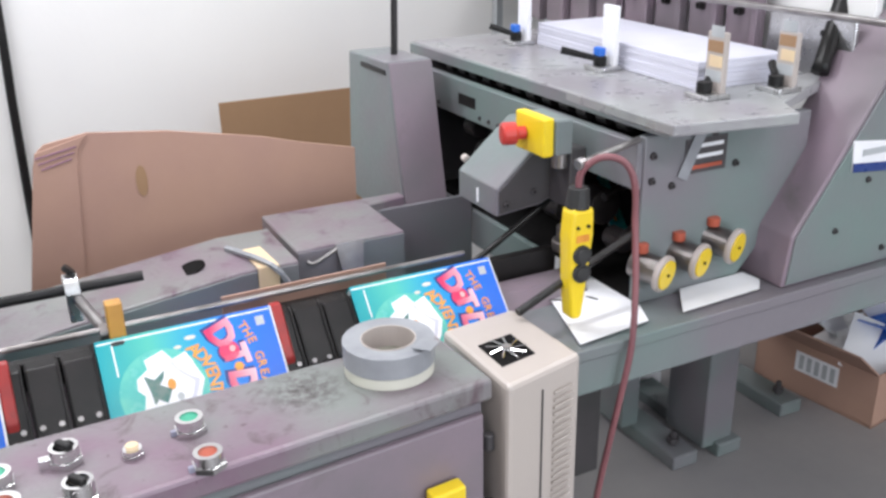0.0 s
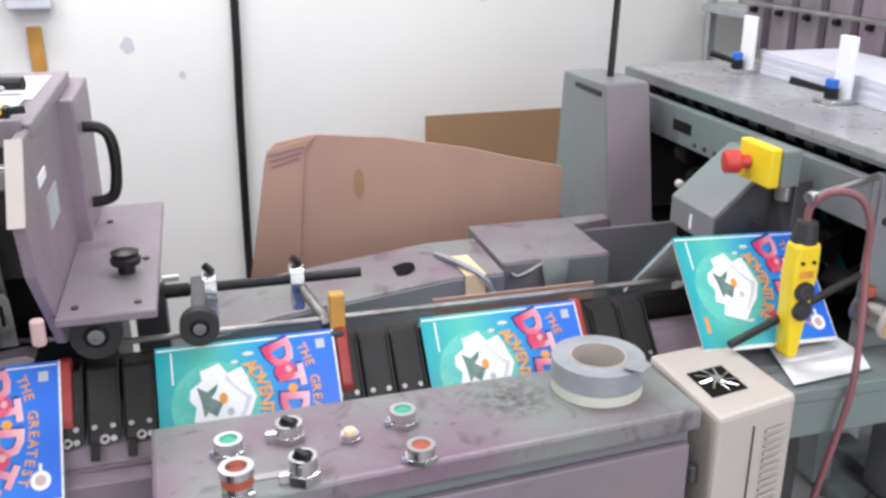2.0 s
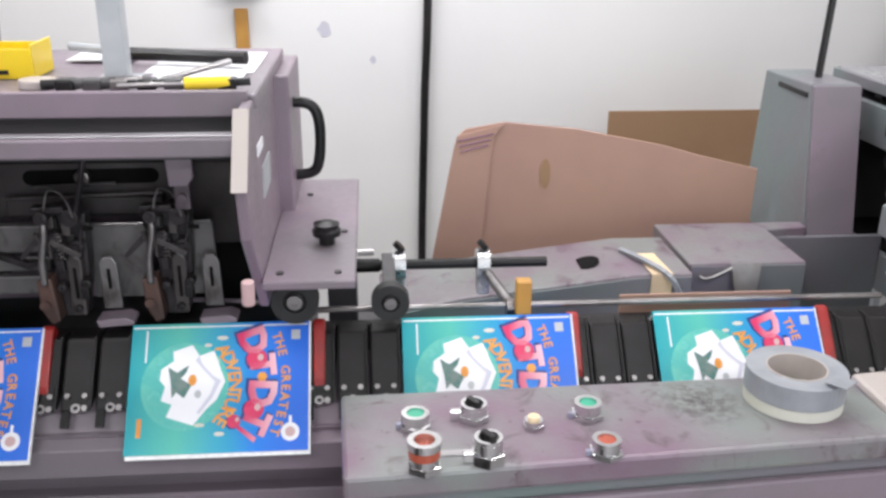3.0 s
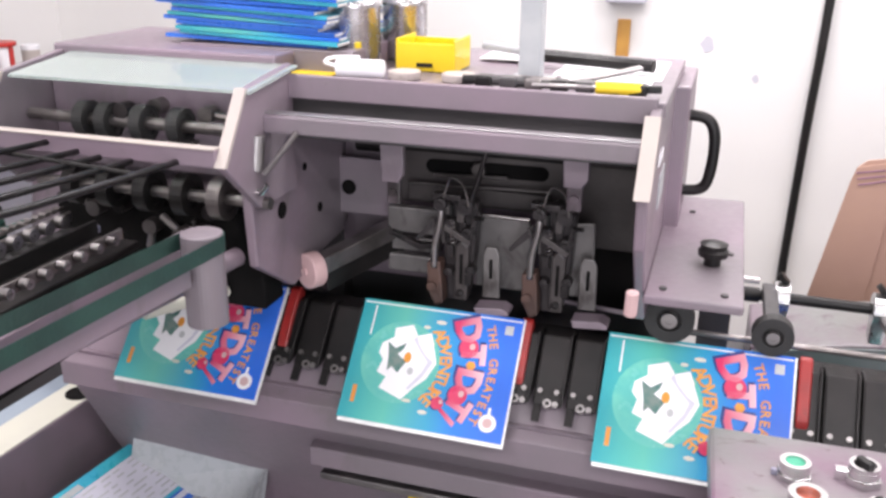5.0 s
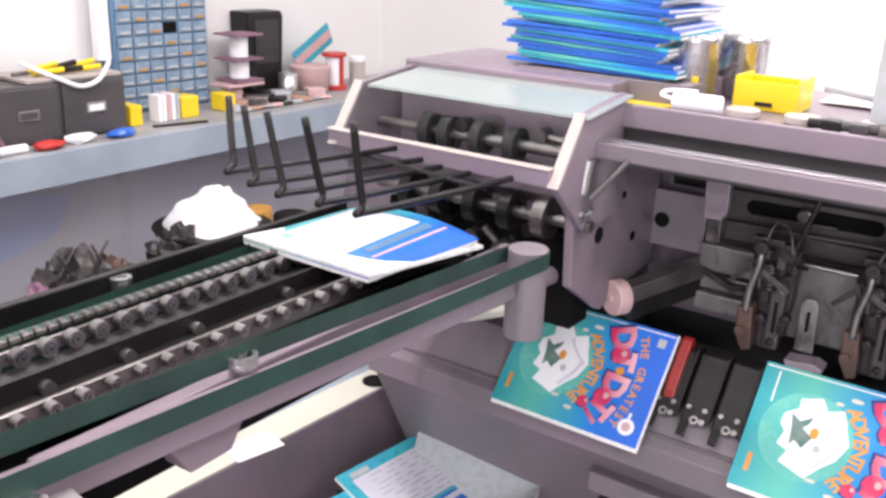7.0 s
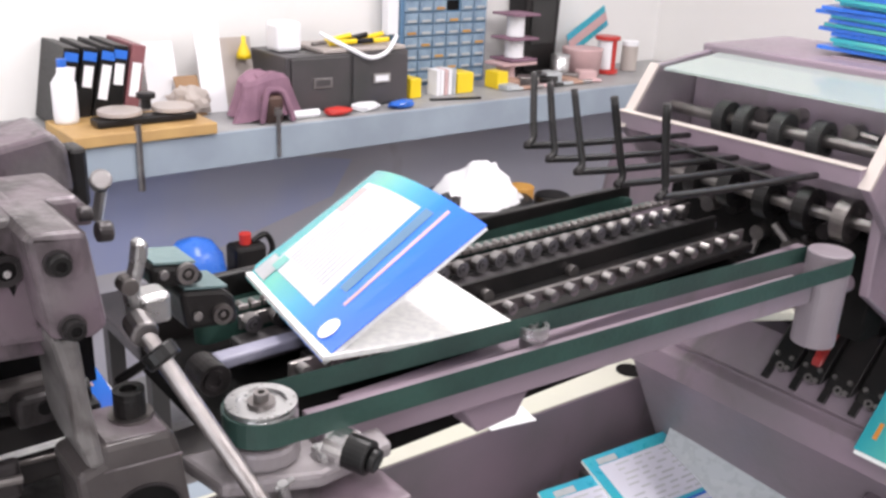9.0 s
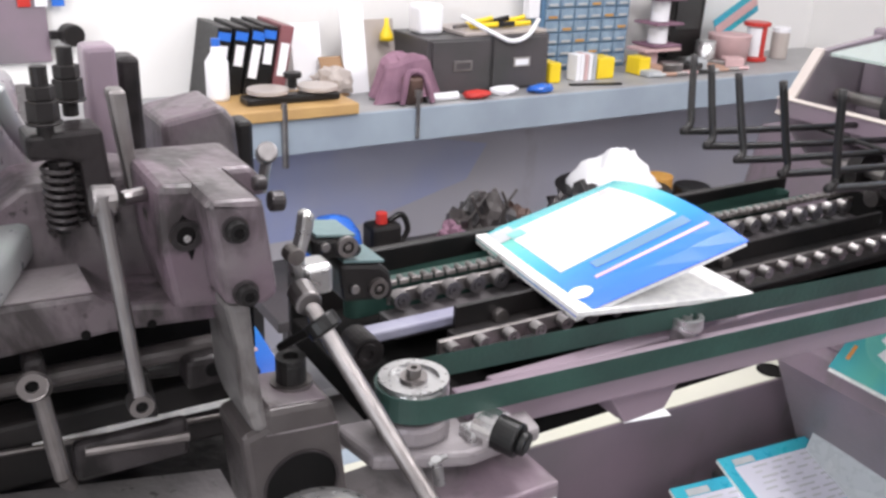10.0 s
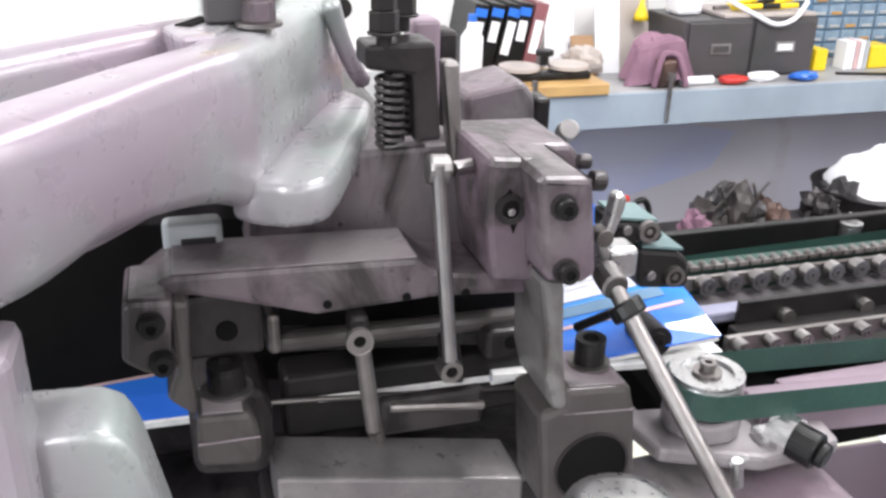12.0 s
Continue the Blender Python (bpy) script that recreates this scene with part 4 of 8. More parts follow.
# post at the far corner
part("post", prism([(1.83, 1.235), (2.06, 1.229), (2.10, 0.86), (1.76, 0.86)], "x", 0.893, 1.0, 0.004), GREEN_GREY, pk, "tapered grey-green corner post")
part("post_face", prism([(1.824, 1.232), (1.829, 1.232), (1.758, 0.885), (1.753, 0.885)], "x", 0.896, 1.0, 0.001), MAUVE_GREY, pk)
part("post_slot", box(0.89, 0.8935, 1.84, 1.98, 1.205, 1.215, 0), BLACK, pk)
part("post_rod", rod((0.955, 1.93, 1.22), (0.985, 1.95, 1.75), 0.008, 12), BLACK, pk, "black upright rod")
part("platform", prism([(0.568, 1.556), (0.797, 1.556), (0.797, 1.74), (0.89, 1.755), (0.89, 1.79), (0.568, 1.79)], "z", 0.78, 0.946, 0.003), PURPLE_STAIN, pk, "ink-stained platform")
part("platform_front", box(0.570, 0.795, 1.552, 1.5555, 0.78, 0.942, 0.001), GREEN_GREY, pk)
part("lower_plate", box(0.80, 1.056, 1.742, 1.752, 0.45, 0.928, 0.003), GREEN_GREY, pk)

es = thing("emergency_stop", (1.055, 1.30, 1.14), "red emergency stop on a yellow box over a sloped housing", "emergency stop")
part("housing", prism([(0.905, 1.013), (0.905, 1.068), (0.967, 1.122), (1.02, 1.166), (1.052, 1.166), (1.052, 1.04), (1.0, 1.022)], "y", 1.37, 1.52, 0.003), GREEN_GREY, es, "sloped grey-green housing")
# thin dark grey skin over the near side of the housing
part("side_skin", prism([(0.910, 1.018), (0.910, 1.063), (0.969, 1.116), (1.02, 1.158), (1.048, 1.158), (1.048, 1.044), (1.0, 1.027)], "y", 1.3665, 1.3695, 0.001), DARK_GREY, es, "darker near side with screws")
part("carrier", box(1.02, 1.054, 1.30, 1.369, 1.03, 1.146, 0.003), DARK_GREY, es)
part("arrow", box(0.9030, 0.9046, 1.437, 1.444, 1.024, 1.052, 0), PAPER, es)
part("back_box", box(0.965, 1.000, 1.266, 1.364, 1.148, 1.212, 0.003), GREEN_GREY, es)
part("yellow_box", box(0.943, 0.965, 1.272, 1.368, 1.146, 1.216, 0.004), YELLOW, es)
part("mushroom", fuse(rod((0.943, 1.334, 1.180), (0.925, 1.338, 1.180), 0.012, 20), rod((0.928, 1.338, 1.180), (0.900, 1.346, 1.180), 0.0205, 28, bevel=0.005)), RED, es, "red mushroom button")
part("gland", rod((0.985, 1.285, 1.122), (0.985, 1.285, 1.148), 0.014, 16), DULL_STEEL, es)
part("side_knob", rod((0.925, 1.52, 1.085), (0.925, 1.535, 1.087), 0.008, 14, bevel=0.002), CREAM, es)
for x, z in ((0.925, 1.035), (0.985, 1.052)):
    hexbolt((x, 1.3665, z), (0, -1, 0), 0.006, 0.004, es, DARK_GREY)
part("spindle", fuse(rod((1.0, 1.27, 0.9), (1.0, 1.27, 1.0), 0.014, 16), rod((1.0, 1.27, 0.965), (1.0, 1.27, 0.985), 0.03, 20, bevel=0.003), rod((1.0, 1.27, 0.99), (1.0, 1.27, 1.01), 0.022, 20)), DULL_STEEL, es)

pd = thing("pendant_control", (0.96, 1.1, 0.885), "yellow two-button pendant control hanging on a reddish cable", "pendant control")
part("hook", fuse(rod((0.915, 1.125, 1.178), (1.06, 1.16, 1.19), 0.006, 12), rod((0.91, 1.124, 1.1775), (0.925, 1.128, 1.179), 0.0095, 14, bevel=0.002)), STEEL, pd)
part("boot", rod((0.914, 1.125, 1.105), (0.916, 1.125, 1.14), 0.021, 12, 0.017, bevel=0.002), RUBBER, pd, "black rubber boot")
part("body", prism([(0.893, 1.108), (0.935, 1.108), (0.936, 1.06), (0.927, 0.985), (0.918, 0.912), (0.898, 0.912), (0.892, 0.985), (0.889, 1.06)], "y", 1.105, 1.14, 0.007), YELLOW, pd, "yellow plastic body")
for z in (1.03, 0.998):
    part("button", fuse(rod((0.911, 1.105, z), (0.911, 1.096, z), 0.0125, 20, bevel=0.002), ring((0.911, 1.105, z), (0.911, 1.099, z), 0.0165, 0.013, 20)), RUBBER, pd)
for x, z in ((0.902, 1.078), (0.922, 1.078)):
    part("screw", rod((x, 1.105, z), (x, 1.101, z), 0.003, 8), BLACK, pd)
part("label", box(0.9, 0.925, 1.1035, 1.105, 1.052, 1.064, 0.0004), GOLD_PRINT, pd)
part("cable", tube([(0.915, 1.125, 1.135), (0.918, 1.123, 1.165), (0.94, 1.105, 1.19), (0.97, 1.085, 1.185), (0.985, 1.072, 1.15), (0.99, 1.07, 1.08), (0.982, 1.05, 0.98), (0.965, 1.03, 0.88), (0.945, 1.035, 0.75), (0.93, 1.06, 0.55), (0.95, 1.12, 0.25), (1.05, 1.25, 0.03), (1.2, 1.35, 0.02), (1.25, 1.5, 0.02), (1.1, 1.6, 0.02)], 0.0058, 8), CABLE_RED, pd, "reddish rubber cable", True)

for k, (x, z) in enumerate(((1.10, 0.955), (1.182, 0.962), (1.262, 0.975))):
    d = Vector((0.35, -0.9, -0.12)).normalized()
    p = Vector((x - 0.03, 1.165, z + 0.008))
    sp = thing("wire_spool", p, "yellow-faced spool on a short spindle", "spool", "spools on the feeder side")
    part("barrel", rod(p, p + d * 0.055, 0.026, 28, bevel=0.002), DULL_STEEL, sp)
    part("flange", rod(p + d * 0.055, p + d * 0.066, 0.034, 32, bevel=0.003), CREAM, sp)
    part("face", rod(p + d * 0.066, p + d * 0.069, 0.027, 28), YELLOW, sp, "yellow face disc")
    part("screw", rod(p + d * 0.069, p + d * 0.072, 0.003, 8), BLACK, sp)
    part("knob", rod(p + Vector((0, -0.02, 0.025)), p + Vector((0, -0.02, 0.042)), 0.012, 16, bevel=0.002), RED_BTN, sp)

st = thing("paper_stack", (1.45, 1.5, 1.232), "tall stack of white printed sheets on the feeder table", "paper stack")
random.seed(21)
STACK = pose(1.268, 1.258, 1.2325, 0, 0, -4)
for j in range(6):
    o = random.uniform(-0.002, 0.002) + (0.004 if j > 2 else 0)
    part("sheet_layer", box(o, 0.205 + o, o, 0.615 + o, 0.0085 * j, 0.0085 * j + 0.0081, 0.0008, STACK), STACK_PAPER, st)


def guide(x, y, h, lever, plain):
    g = thing("sheet_guide", (x, y, 1.232), "pale upright sheet guide with a clamp lever on the table", "guide", "sheet guides")
    part("upright", box(x - 0.006, x + 0.006, y - 0.022, y + 0.022, 1.232, 1.232 + h, 0.002), PAPER if plain else CREAM, g)
    part("foot", box(x - 0.045, x + 0.012, y - 0.03, y + 0.03, 1.232, 1.242, 0.002), ALU, g)
    part("hub", rod((x - 0.025, y, 1.242), (x - 0.025, y, 1.262), 0.014, 16, bevel=0.002), BLACK if not lever else BLACK, g)
    part("lever", rod((x - 0.025, y, 1.255), (x - 0.025 - 0.07 * lever, y + 0.04, 1.275), 0.006, 10, 0.008), BLACK, g)
    if not plain:
        for j in range(4):
            part("worn_patch", box(x - 0.0068, x - 0.006, y - 0.019, y + 0.019 - 0.006 * (j % 2), 1.26 + 0.026 * j, 1.28 + 0.026 * j, 0), [GREY_PRINT, MASKING, CARD_DARK, GREY_PRINT][j], g)
    if plain:
        part("cap", box(x - 0.035, x - 0.018, y - 0.012, y + 0.012, 1.262, 1.28, 0.003), BLUE, g, "blue clamp cap")


guide(1.262, 1.516, 0.13, 1.0, True)
guide(1.262, 1.205, 0.115, -0.9, False)
guide(1.41, 1.18, 0.105, -0.4, False)
guide(1.29, 1.895, 0.13, 0.7, True)
bp = thing("hopper_back", (1.56, 1.8, 1.232), "row of bolted grey hopper plates behind the stack", "hopper")
for j in range(8):
    y = 1.40 + 0.118 * j
    part("plate", fuse(box(1.56, 1.572, y, y + 0.104, 1.232, 1.52, 0.003), box(1.545, 1.56, y, y + 0.016, 1.232, 1.52, 0.002)), MAUVE_GREY, bp)
    hexbolt((1.56, y + 0.06, 1.335), (-1, 0, 0), 0.008, 0.012, bp, BLACK)
part("end_panel", box(1.566, 1.578, 1.17, 1.385, 1.232, 1.345, 0.003), ALU, bp, "bright bare metal end panel")
part("panel_bolt", rod((1.566, 1.235, 1.315), (1.555, 1.235, 1.315), 0.007, 12), BLACK, bp)
part("crossbar", box(1.51, 1.53, 1.05, 2.3, 1.35, 1.362, 0.003), STEEL, bp)
part("back_board", box(1.60, 1.62, 1.16, 2.35, 1.232, 1.8, 0.003), CEILING, bp)
single("blue_carton", box(1.66, 1.86, 1.12, 1.30, 1.40, 1.47, 0.004), BLUE, (1.75, 1.2, 1.40), "blue and white printed carton on the second feeder", "carton")
nx = thing("next_feeder", (1.8, 1.1, 0.885), "second grey feeder with a slanted mauve front", "feeder")
part("wedge", prism([(1.343, 0.886), (1.354, 0.986), (1.72, 1.506), (2.6, 1.55), (2.6, 0.886)], "y", 1.07, 1.21, 0.004), MAUVE_GREY, nx)
part("side_face", prism([(1.350, 0.892), (1.361, 0.982), (1.725, 1.498), (2.6, 1.54), (2.6, 0.892)], "y", 1.066, 1.0695, 0.001), GREEN_GREY, nx, "grey side plate")
part("body", box(1.62, 2.6, 1.15, 1.95, 1.235, 1.40, 0.004), GREEN_GREY, nx)
part("name_plate", prism([(1.48, 1.092), (1.66, 1.075), (1.66, 1.130), (1.473, 1.152)], "y", 1.063, 1.0655, 0), PAPER, nx, "white name plate with a navy band")
part("name_band", prism([(1.48, 1.092), (1.66, 1.075), (1.66, 1.092), (1.478, 1.109)], "y", 1.061, 1.0625, 0), NAVY_PRINT, nx)
part("name_bar", box(1.50, 1.63, 1.061, 1.0625, 1.120, 1.132, 0), GREY_PRINT, nx)
for x, z in ((1.46, 0.98), (1.60, 0.92), (1.53, 1.07), (1.86, 1.0)):
    hexbolt((x, 1.066, z), (0, -1, 0), 0.005, 0.004, nx, DARK_GREY)
single("chute", tube([(1.52, 1.2, 1.25), (1.6, 1.24, 1.36), (1.68, 1.28, 1.5)], 0.018, 8), BLACK, (1.55, 1.2, 1.235), "black hose behind the slanted panel", "hose", smooth=True)

# ---- arm with a hole between post and stitching head ----
arm = thing("support_arm", (0.3, 1.6, 0.8), "sloping grey support arm stained purple, with a round hole", "support arm")
part("arm", prism([(-0.02, 0.80), (-0.02, 0.885), (0.13, 0.912), (0.45, 0.95), (0.555, 0.95), (0.555, 0.80)], "y", 1.50, 1.70, 0.004), PURPLE_STAIN, arm)
part("front_skin", prism([(-0.02, 0.80), (-0.02, 0.88), (0.13, 0.907), (0.45, 0.945), (0.552, 0.945), (0.552, 0.80)], "y", 1.4955, 1.4995, 0.001), GREEN_GREY, arm)
part("hole", rod((0.372, 1.585, 0.9395), (0.371, 1.585, 0.9428), 0.028, 32), HOLE, arm, "round dark hole")
part("masking_strip", sheet([(0.475, 1.493, 0.953), (0.515, 1.493, 0.953), (0.51, 1.49, 0.86), (0.472, 1.49, 0.86)], 0.001), MASKING, arm, "strip of masking tape")
part("masking_top", sheet([(0.475, 1.494, 0.9535), (0.515, 1.494, 0.9535), (0.51, 1.60, 0.9535), (0.472, 1.60, 0.9535)], 0.0008), MASKING, arm)
part("grey_strip", tube([(0.45, 1.62, 0.955), (0.50, 1.49, 0.957), (0.535, 1.485, 0.90), (0.56, 1.48, 0.845)], 0.006, 5), TAPE_GREY, arm, "grey tape strip")
part("base", box(-0.1, 0.6, 1.52, 1.72, 0.5, 0.80, 0.003), DARK_GREY, arm)
part("leg", box(0.2, 0.34, 1.55, 1.7, 0.0, 0.5, 0.003), DARK_GREY, arm)
single("metal_tab", sheet([(0.645, 1.549, 0.948), (0.705, 1.549, 0.948), (0.69, 1.525, 0.86), (0.655, 1.525, 0.87)], 0.0015), STEEL, (0.67, 1.55, 0.87), "bent bright metal tab taped to the platform", "metal tab")
single("platform_hook", tube([(0.585, 1.545, 0.925), (0.60, 1.540, 0.922), (0.65, 1.548, 0.94)], 0.004, 6), STEEL, (0.6, 1.55, 0.91), "thin steel hook on the platform", "hook")
single("drive_rod", rod((0.80, 1.42, 0.86), (1.05, 1.40, 1.02), 0.006, 10), BLACK, (0.9, 1.41, 0.86), "thin black rod under the feeder", "rod")
single("stay_rod", rod((0.80, 1.12, 0.945), (1.06, 1.16, 1.02), 0.007, 10), BLACK, (0.8, 1.12, 0.94), "thin black stay rod to the feeder", "rod")

# ---- cardboard and wall things ----
cd = thing("cardboard_sheet", (0.45, 1.92, 0.6), "large creased cardboard sheet with a folded edge leaning behind the machine", "cardboard")
part("panel", prism([(0.185, 0.58), (0.16, 1.115), (0.175, 1.128), (0.26, 1.142), (0.42, 1.125), (0.62, 1.085), (0.70, 1.062), (0.84, 1.028), (0.83, 0.58)], "y", 1.918, 1.924, 0.0012), CARD, cd)
part("fold", prism([(0.06, 0.60), (0.148, 1.085), (0.156, 1.114), (0.258, 1.139), (0.235, 1.11), (0.19, 0.62)], "y", 1.912, 1.9165, 0.001), CARD, cd, "folded corrugated edge")
part("corrugation", fuse(*[rod((0.155 + 0.004 * j, 1.911, 1.103 - 0.012 * j), (0.235 - 0.006 * j, 1.911, 1.118 - 0.012 * j), 0.0018, 6) for j in range(3)]), MAROON, cd)
part("crease", rod((0.205, 1.9165, 0.6), (0.195, 1.9165, 1.05), 0.0018, 6), CARD_DARK, cd)
part("stain", sheet([(0.353 + 0.012 * math.cos(i * 0.52), 1.9165, 1.025 + 0.035 * math.sin(i * 0.52)) for i in range(12)], 0.0006), CARD_DARK, cd)
single("cardboard_backing", box(0.775, 1.5, 2.985, 2.991, 0.0, 0.935, 0.001), CARD_DARK, (1.1, 2.99, 0), "plain brown cardboard sheet leaning near the wall", "cardboard")
single("wall_cable", tube([(0.185, 3.175, 2.9), (0.172, 3.17, 1.4), (0.158, 3.17, 0.9), (0.148, 3.17, 0.3), (0.16, 3.17, 0.02)], 0.0145, 8), BLACK, (0.16, 3.17, 0.02), "thick black cable hanging down the wall", "cable", smooth=True)
for (x, z, r) in ((-0.185, 1.185, 0.02), (1.05, 1.33, 0.025), (0.3, 1.36, 0.012), (-0.02, 1.08, 0.01)):
    single("wall_stain", sheet([(x + r * (1 + 0.4 * math.sin(i * 3)) * math.cos(i * 0.63), 3.1985, z + 1.4 * r * math.sin(i * 0.63)) for i in range(10)], 0.0008), GREY_LOWER, (x, 3.1985, z), "small brownish mark on the wall", "stain")
sh = thing("steel_shelf", (2.4, 3.0, 0), "grey steel shelving against the wall", "shelving")
for x, y in ((1.93, 3.12), (1.93, 2.75), (3.1, 3.12), (3.1, 2.75)):
    part("post", fuse(box(x - 0.022, x + 0.022, y - 0.002, y + 0.002, 0, 2.0, 0), box(x - 0.022, x - 0.018, y - 0.03, y, 0, 2.0, 0)), GREY_PRINT, sh)
for z in (0.6, 1.27, 1.85):
    part("shelf", box(1.9, 3.13, 2.73, 3.14, z - 0.03, z, 0.002), GREY_PRINT, sh)
single("yellow_tray", box(2.2, 2.75, 2.8, 3.1, 1.272, 1.34, 0.01), YELLOW, (2.5, 2.95, 1.272), "yellow plastic tray on the steel shelf", "tray")

# ---- big cardboard box on the floor ----
bx = thing("cardboard_box", (2.45, 1.9, 0), "open brown cardboard box full of waste paper", "cardboard box")
M = Matrix.Translation((2.346, 1.53, 0)) @ pose(0, 0, 0, 0, 0, 7.5)
W_, D_, H_ = 0.56, 0.43, 0.187
part("front_wall", box(0, W_, 0, 0.006, 0, H_, 0.001, M), CARD, bx)
part("left_wall", box(0, 0.006, 0.006, D_, 0, H_, 0.001, M), CARD, bx)
part("back_wall", box(0, W_, D_, D_ + 0.006, 0, H_, 0.001, M), CARD, bx)
part("right_wall", box(W_ - 0.006, W_, 0.006, D_, 0, H_, 0.001, M), CARD, bx)
part("flap", box(-0.16, 0, 0, D_, -0.003, 0.003, 0.001, M @ pose(0, 0, H_, 0, 40, 0)), CARD, bx)
part("base", box(0, W_, 0, D_, 0, 0.01, 0, M), CARD, bx)
part("label", box(-0.0015, -0.0005, 0.13, 0.285, 0.085, 0.155, 0, M), PAPER, bx, "white shipping label with grey bars")
for j in range(5):
    part("label_bar", box(-0.0024, -0.0016, 0.142 + 0.028 * j, 0.158 + 0.028 * j, 0.095, 0.145, 0, M), GREY_PRINT, bx)
random.seed(31)
for j in range(12):
    m = M @ pose(random.uniform(0.1, 0.5), random.uniform(0.08, 0.32), random.uniform(0.15, 0.30), random.uniform(-60, 60), random.uniform(-50, 50), random.uniform(0, 180))
    single("waste_paper", box(-0.1, 0.1, -0.07, 0.07, -0.001, 0.001, 0, m), [PAPER, PAPER, CARD, PAPER, BLUE][j % 5], m.translation, "crumpled waste sheet in the cardboard box", "waste paper", "waste in the box")
for j in range(3):
    m = M @ pose(0.16 + 0.12 * j, 0.2 + 0.03 * (j % 2), 0.13)
    single("waste_lump", blob(m.translation.x, m.translation.y, 0.115, 0.11, 0.12, 0.10, j, 0.35, 3), PAPER, (m.translation.x, m.translation.y, 0.02), "crumpled white paper in the box", "waste paper", "waste in the box")

# ---- stitching head ----
sh_ob = thing("stitching_head", (-0.45, 1.4, 0.7), "mauve-grey stitching machine head with an open mechanism", "stitching machine")
part("top_deck", box(-0.73, -0.18, 1.2, 1.62, 1.325, 1.345, 0.003), MAUVE_GREY, sh_ob, "mauve-grey top deck used as a shelf")
part("deck_lip", box(-0.73, -0.19, 1.188, 1.2, 1.318, 1.352, 0.002), MAUVE_GREY, sh_ob)
part("under_lip", box(-0.72, -0.195, 1.21, 1.24, 1.255, 1.318, 0.002), DARK_GREY, sh_ob)
part("grab_bar", fuse(box(-0.735, -0.19, 1.108, 1.132, 1.284, 1.309, 0.003), rod((-0.752, 1.12, 1.297), (-0.735, 1.12, 1.297), 0.009, 14)), MAUVE_GREY, sh_ob, "mauve-grey square grab bar")
# the lamp's highlight on the bar, added as a bright metal strip
part("bar_highlight", box(-0.734, -0.192, 1.112, 1.130, 1.309, 1.312, 0.001), SATIN, sh_ob, "bright strip for the lamp highlight along the bar")
part("right_plate", prism([(1.13, 1.338), (1.60, 1.338), (1.62, 1.03), (1.224, 1.03), (1.09, 1.18), (1.07, 1.255)], "x", -0.197, -0.183, 0.003), MAUVE_GREY, sh_ob, "mauve-grey end plate")
part("plate_edge", prism([(1.126, 1.342), (1.131, 1.338), (1.071, 1.255), (1.06, 1.252)], "x", -0.2, -0.18, 0.001), CREAM, sh_ob, "chipped cream edge strip")
part("plate_badge", box(-0.183, -0.1815, 1.24, 1.33, 1.19, 1.235, 0), GREY_PRINT, sh_ob)
part("plate_mark", box(-0.183, -0.1815, 1.20, 1.26, 1.26, 1.275, 0), PAPER, sh_ob)
part("left_plate", prism([(1.08, 1.34), (1.40, 1.34), (1.40, 1.05), (1.30, 1.04), (1.20, 1.02), (1.09, 1.09), (1.08, 1.2)], "x", -0.735, -0.72, 0.003), MAUVE_GREY, sh_ob, "mauve-grey side plate with holes")
for y, z, r in ((1.169, 1.153, 0.013), (1.25, 1.20, 0.006), (1.30, 1.12, 0.008)):
    part("plate_hole", rod((-0.7205, y, z), (-0.7185, y, z), r, 20), HOLE, sh_ob)
part("back_panel", box(-0.72, -0.197, 1.44, 1.46, 0.96, 1.325, 0.002), MAUVE_GREY, sh_ob)
part("pedestal", box(-0.76, -0.15, 1.5, 1.75, 0.0, 0.97, 0.004), DARK_GREY, sh_ob)
part("rear_body", box(-0.75, -0.16, 1.46, 1.68, 0.97, 1.325, 0.004), MAUVE_GREY, sh_ob)
part("inner_guard", prism([(1.30, 1.27), (1.425, 1.27), (1.43, 1.06), (1.415, 1.06), (1.405, 1.20), (1.37, 1.245), (1.30, 1.255)], "x", -0.325, -0.20, 0.003), BROWN_PLATE, sh_ob, "curved oily guard inside")
# black slab in place of the shade under the guard
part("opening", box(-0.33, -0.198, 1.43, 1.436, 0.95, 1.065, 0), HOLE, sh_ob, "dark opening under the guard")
part("peg", rod((-0.194, 1.100, 1.088), (-0.193, 1.098, 1.122), 0.0085, 14, bevel=0.002), PINK, sh_ob, "pale pink peg")
part("thin_rod", rod((-0.33, 1.36, 0.985), (-0.20, 1.34, 0.985), 0.004, 8), MAUVE_GREY, sh_ob)
part("inner_bracket", box(-0.729, -0.629, 1.385, 1.395, 1.086, 1.184, 0.002), MAUVE_GREY, sh_ob)
part("bracket_hole", rod((-0.704, 1.3855, 1.132), (-0.704, 1.383, 1.132), 0.013, 20), HOLE, sh_ob)
part("slot_plate", box(-0.620, -0.330, 1.405, 1.415, 1.112, 1.236, 0.003), BROWN_PLATE, sh_ob, "oily plate with a long slot")
part("plate_slot", prism([(-0.560 + 0.012 * math.cos(a), 1.178 + 0.012 * math.sin(a)) for a in (1.57, 2.1, 2.6, 3.14, 3.67, 4.2, 4.71)] + [(-0.376 + 0.012 * math.cos(a), 1.180 + 0.012 * math.sin(a)) for a in (4.71, 5.2, 5.76, 6.28, 6.8, 7.3, 7.85)], "y", 1.403, 1.4055, 0), HOLE, sh_ob)
part("slot_lever", fuse(rod((-0.555, 1.395, 1.166), (-0.43, 1.393, 1.171), 0.0032, 8), rod((-0.478, 1.398, 1.182), (-0.478, 1.385, 1.182), 0.012, 16, bevel=0.003)), DULL_STEEL, sh_ob)
part("cross_bar", box(-0.598, -0.358, 1.388, 1.398, 1.120, 1.150, 0.003), BROWN_PLATE, sh_ob)
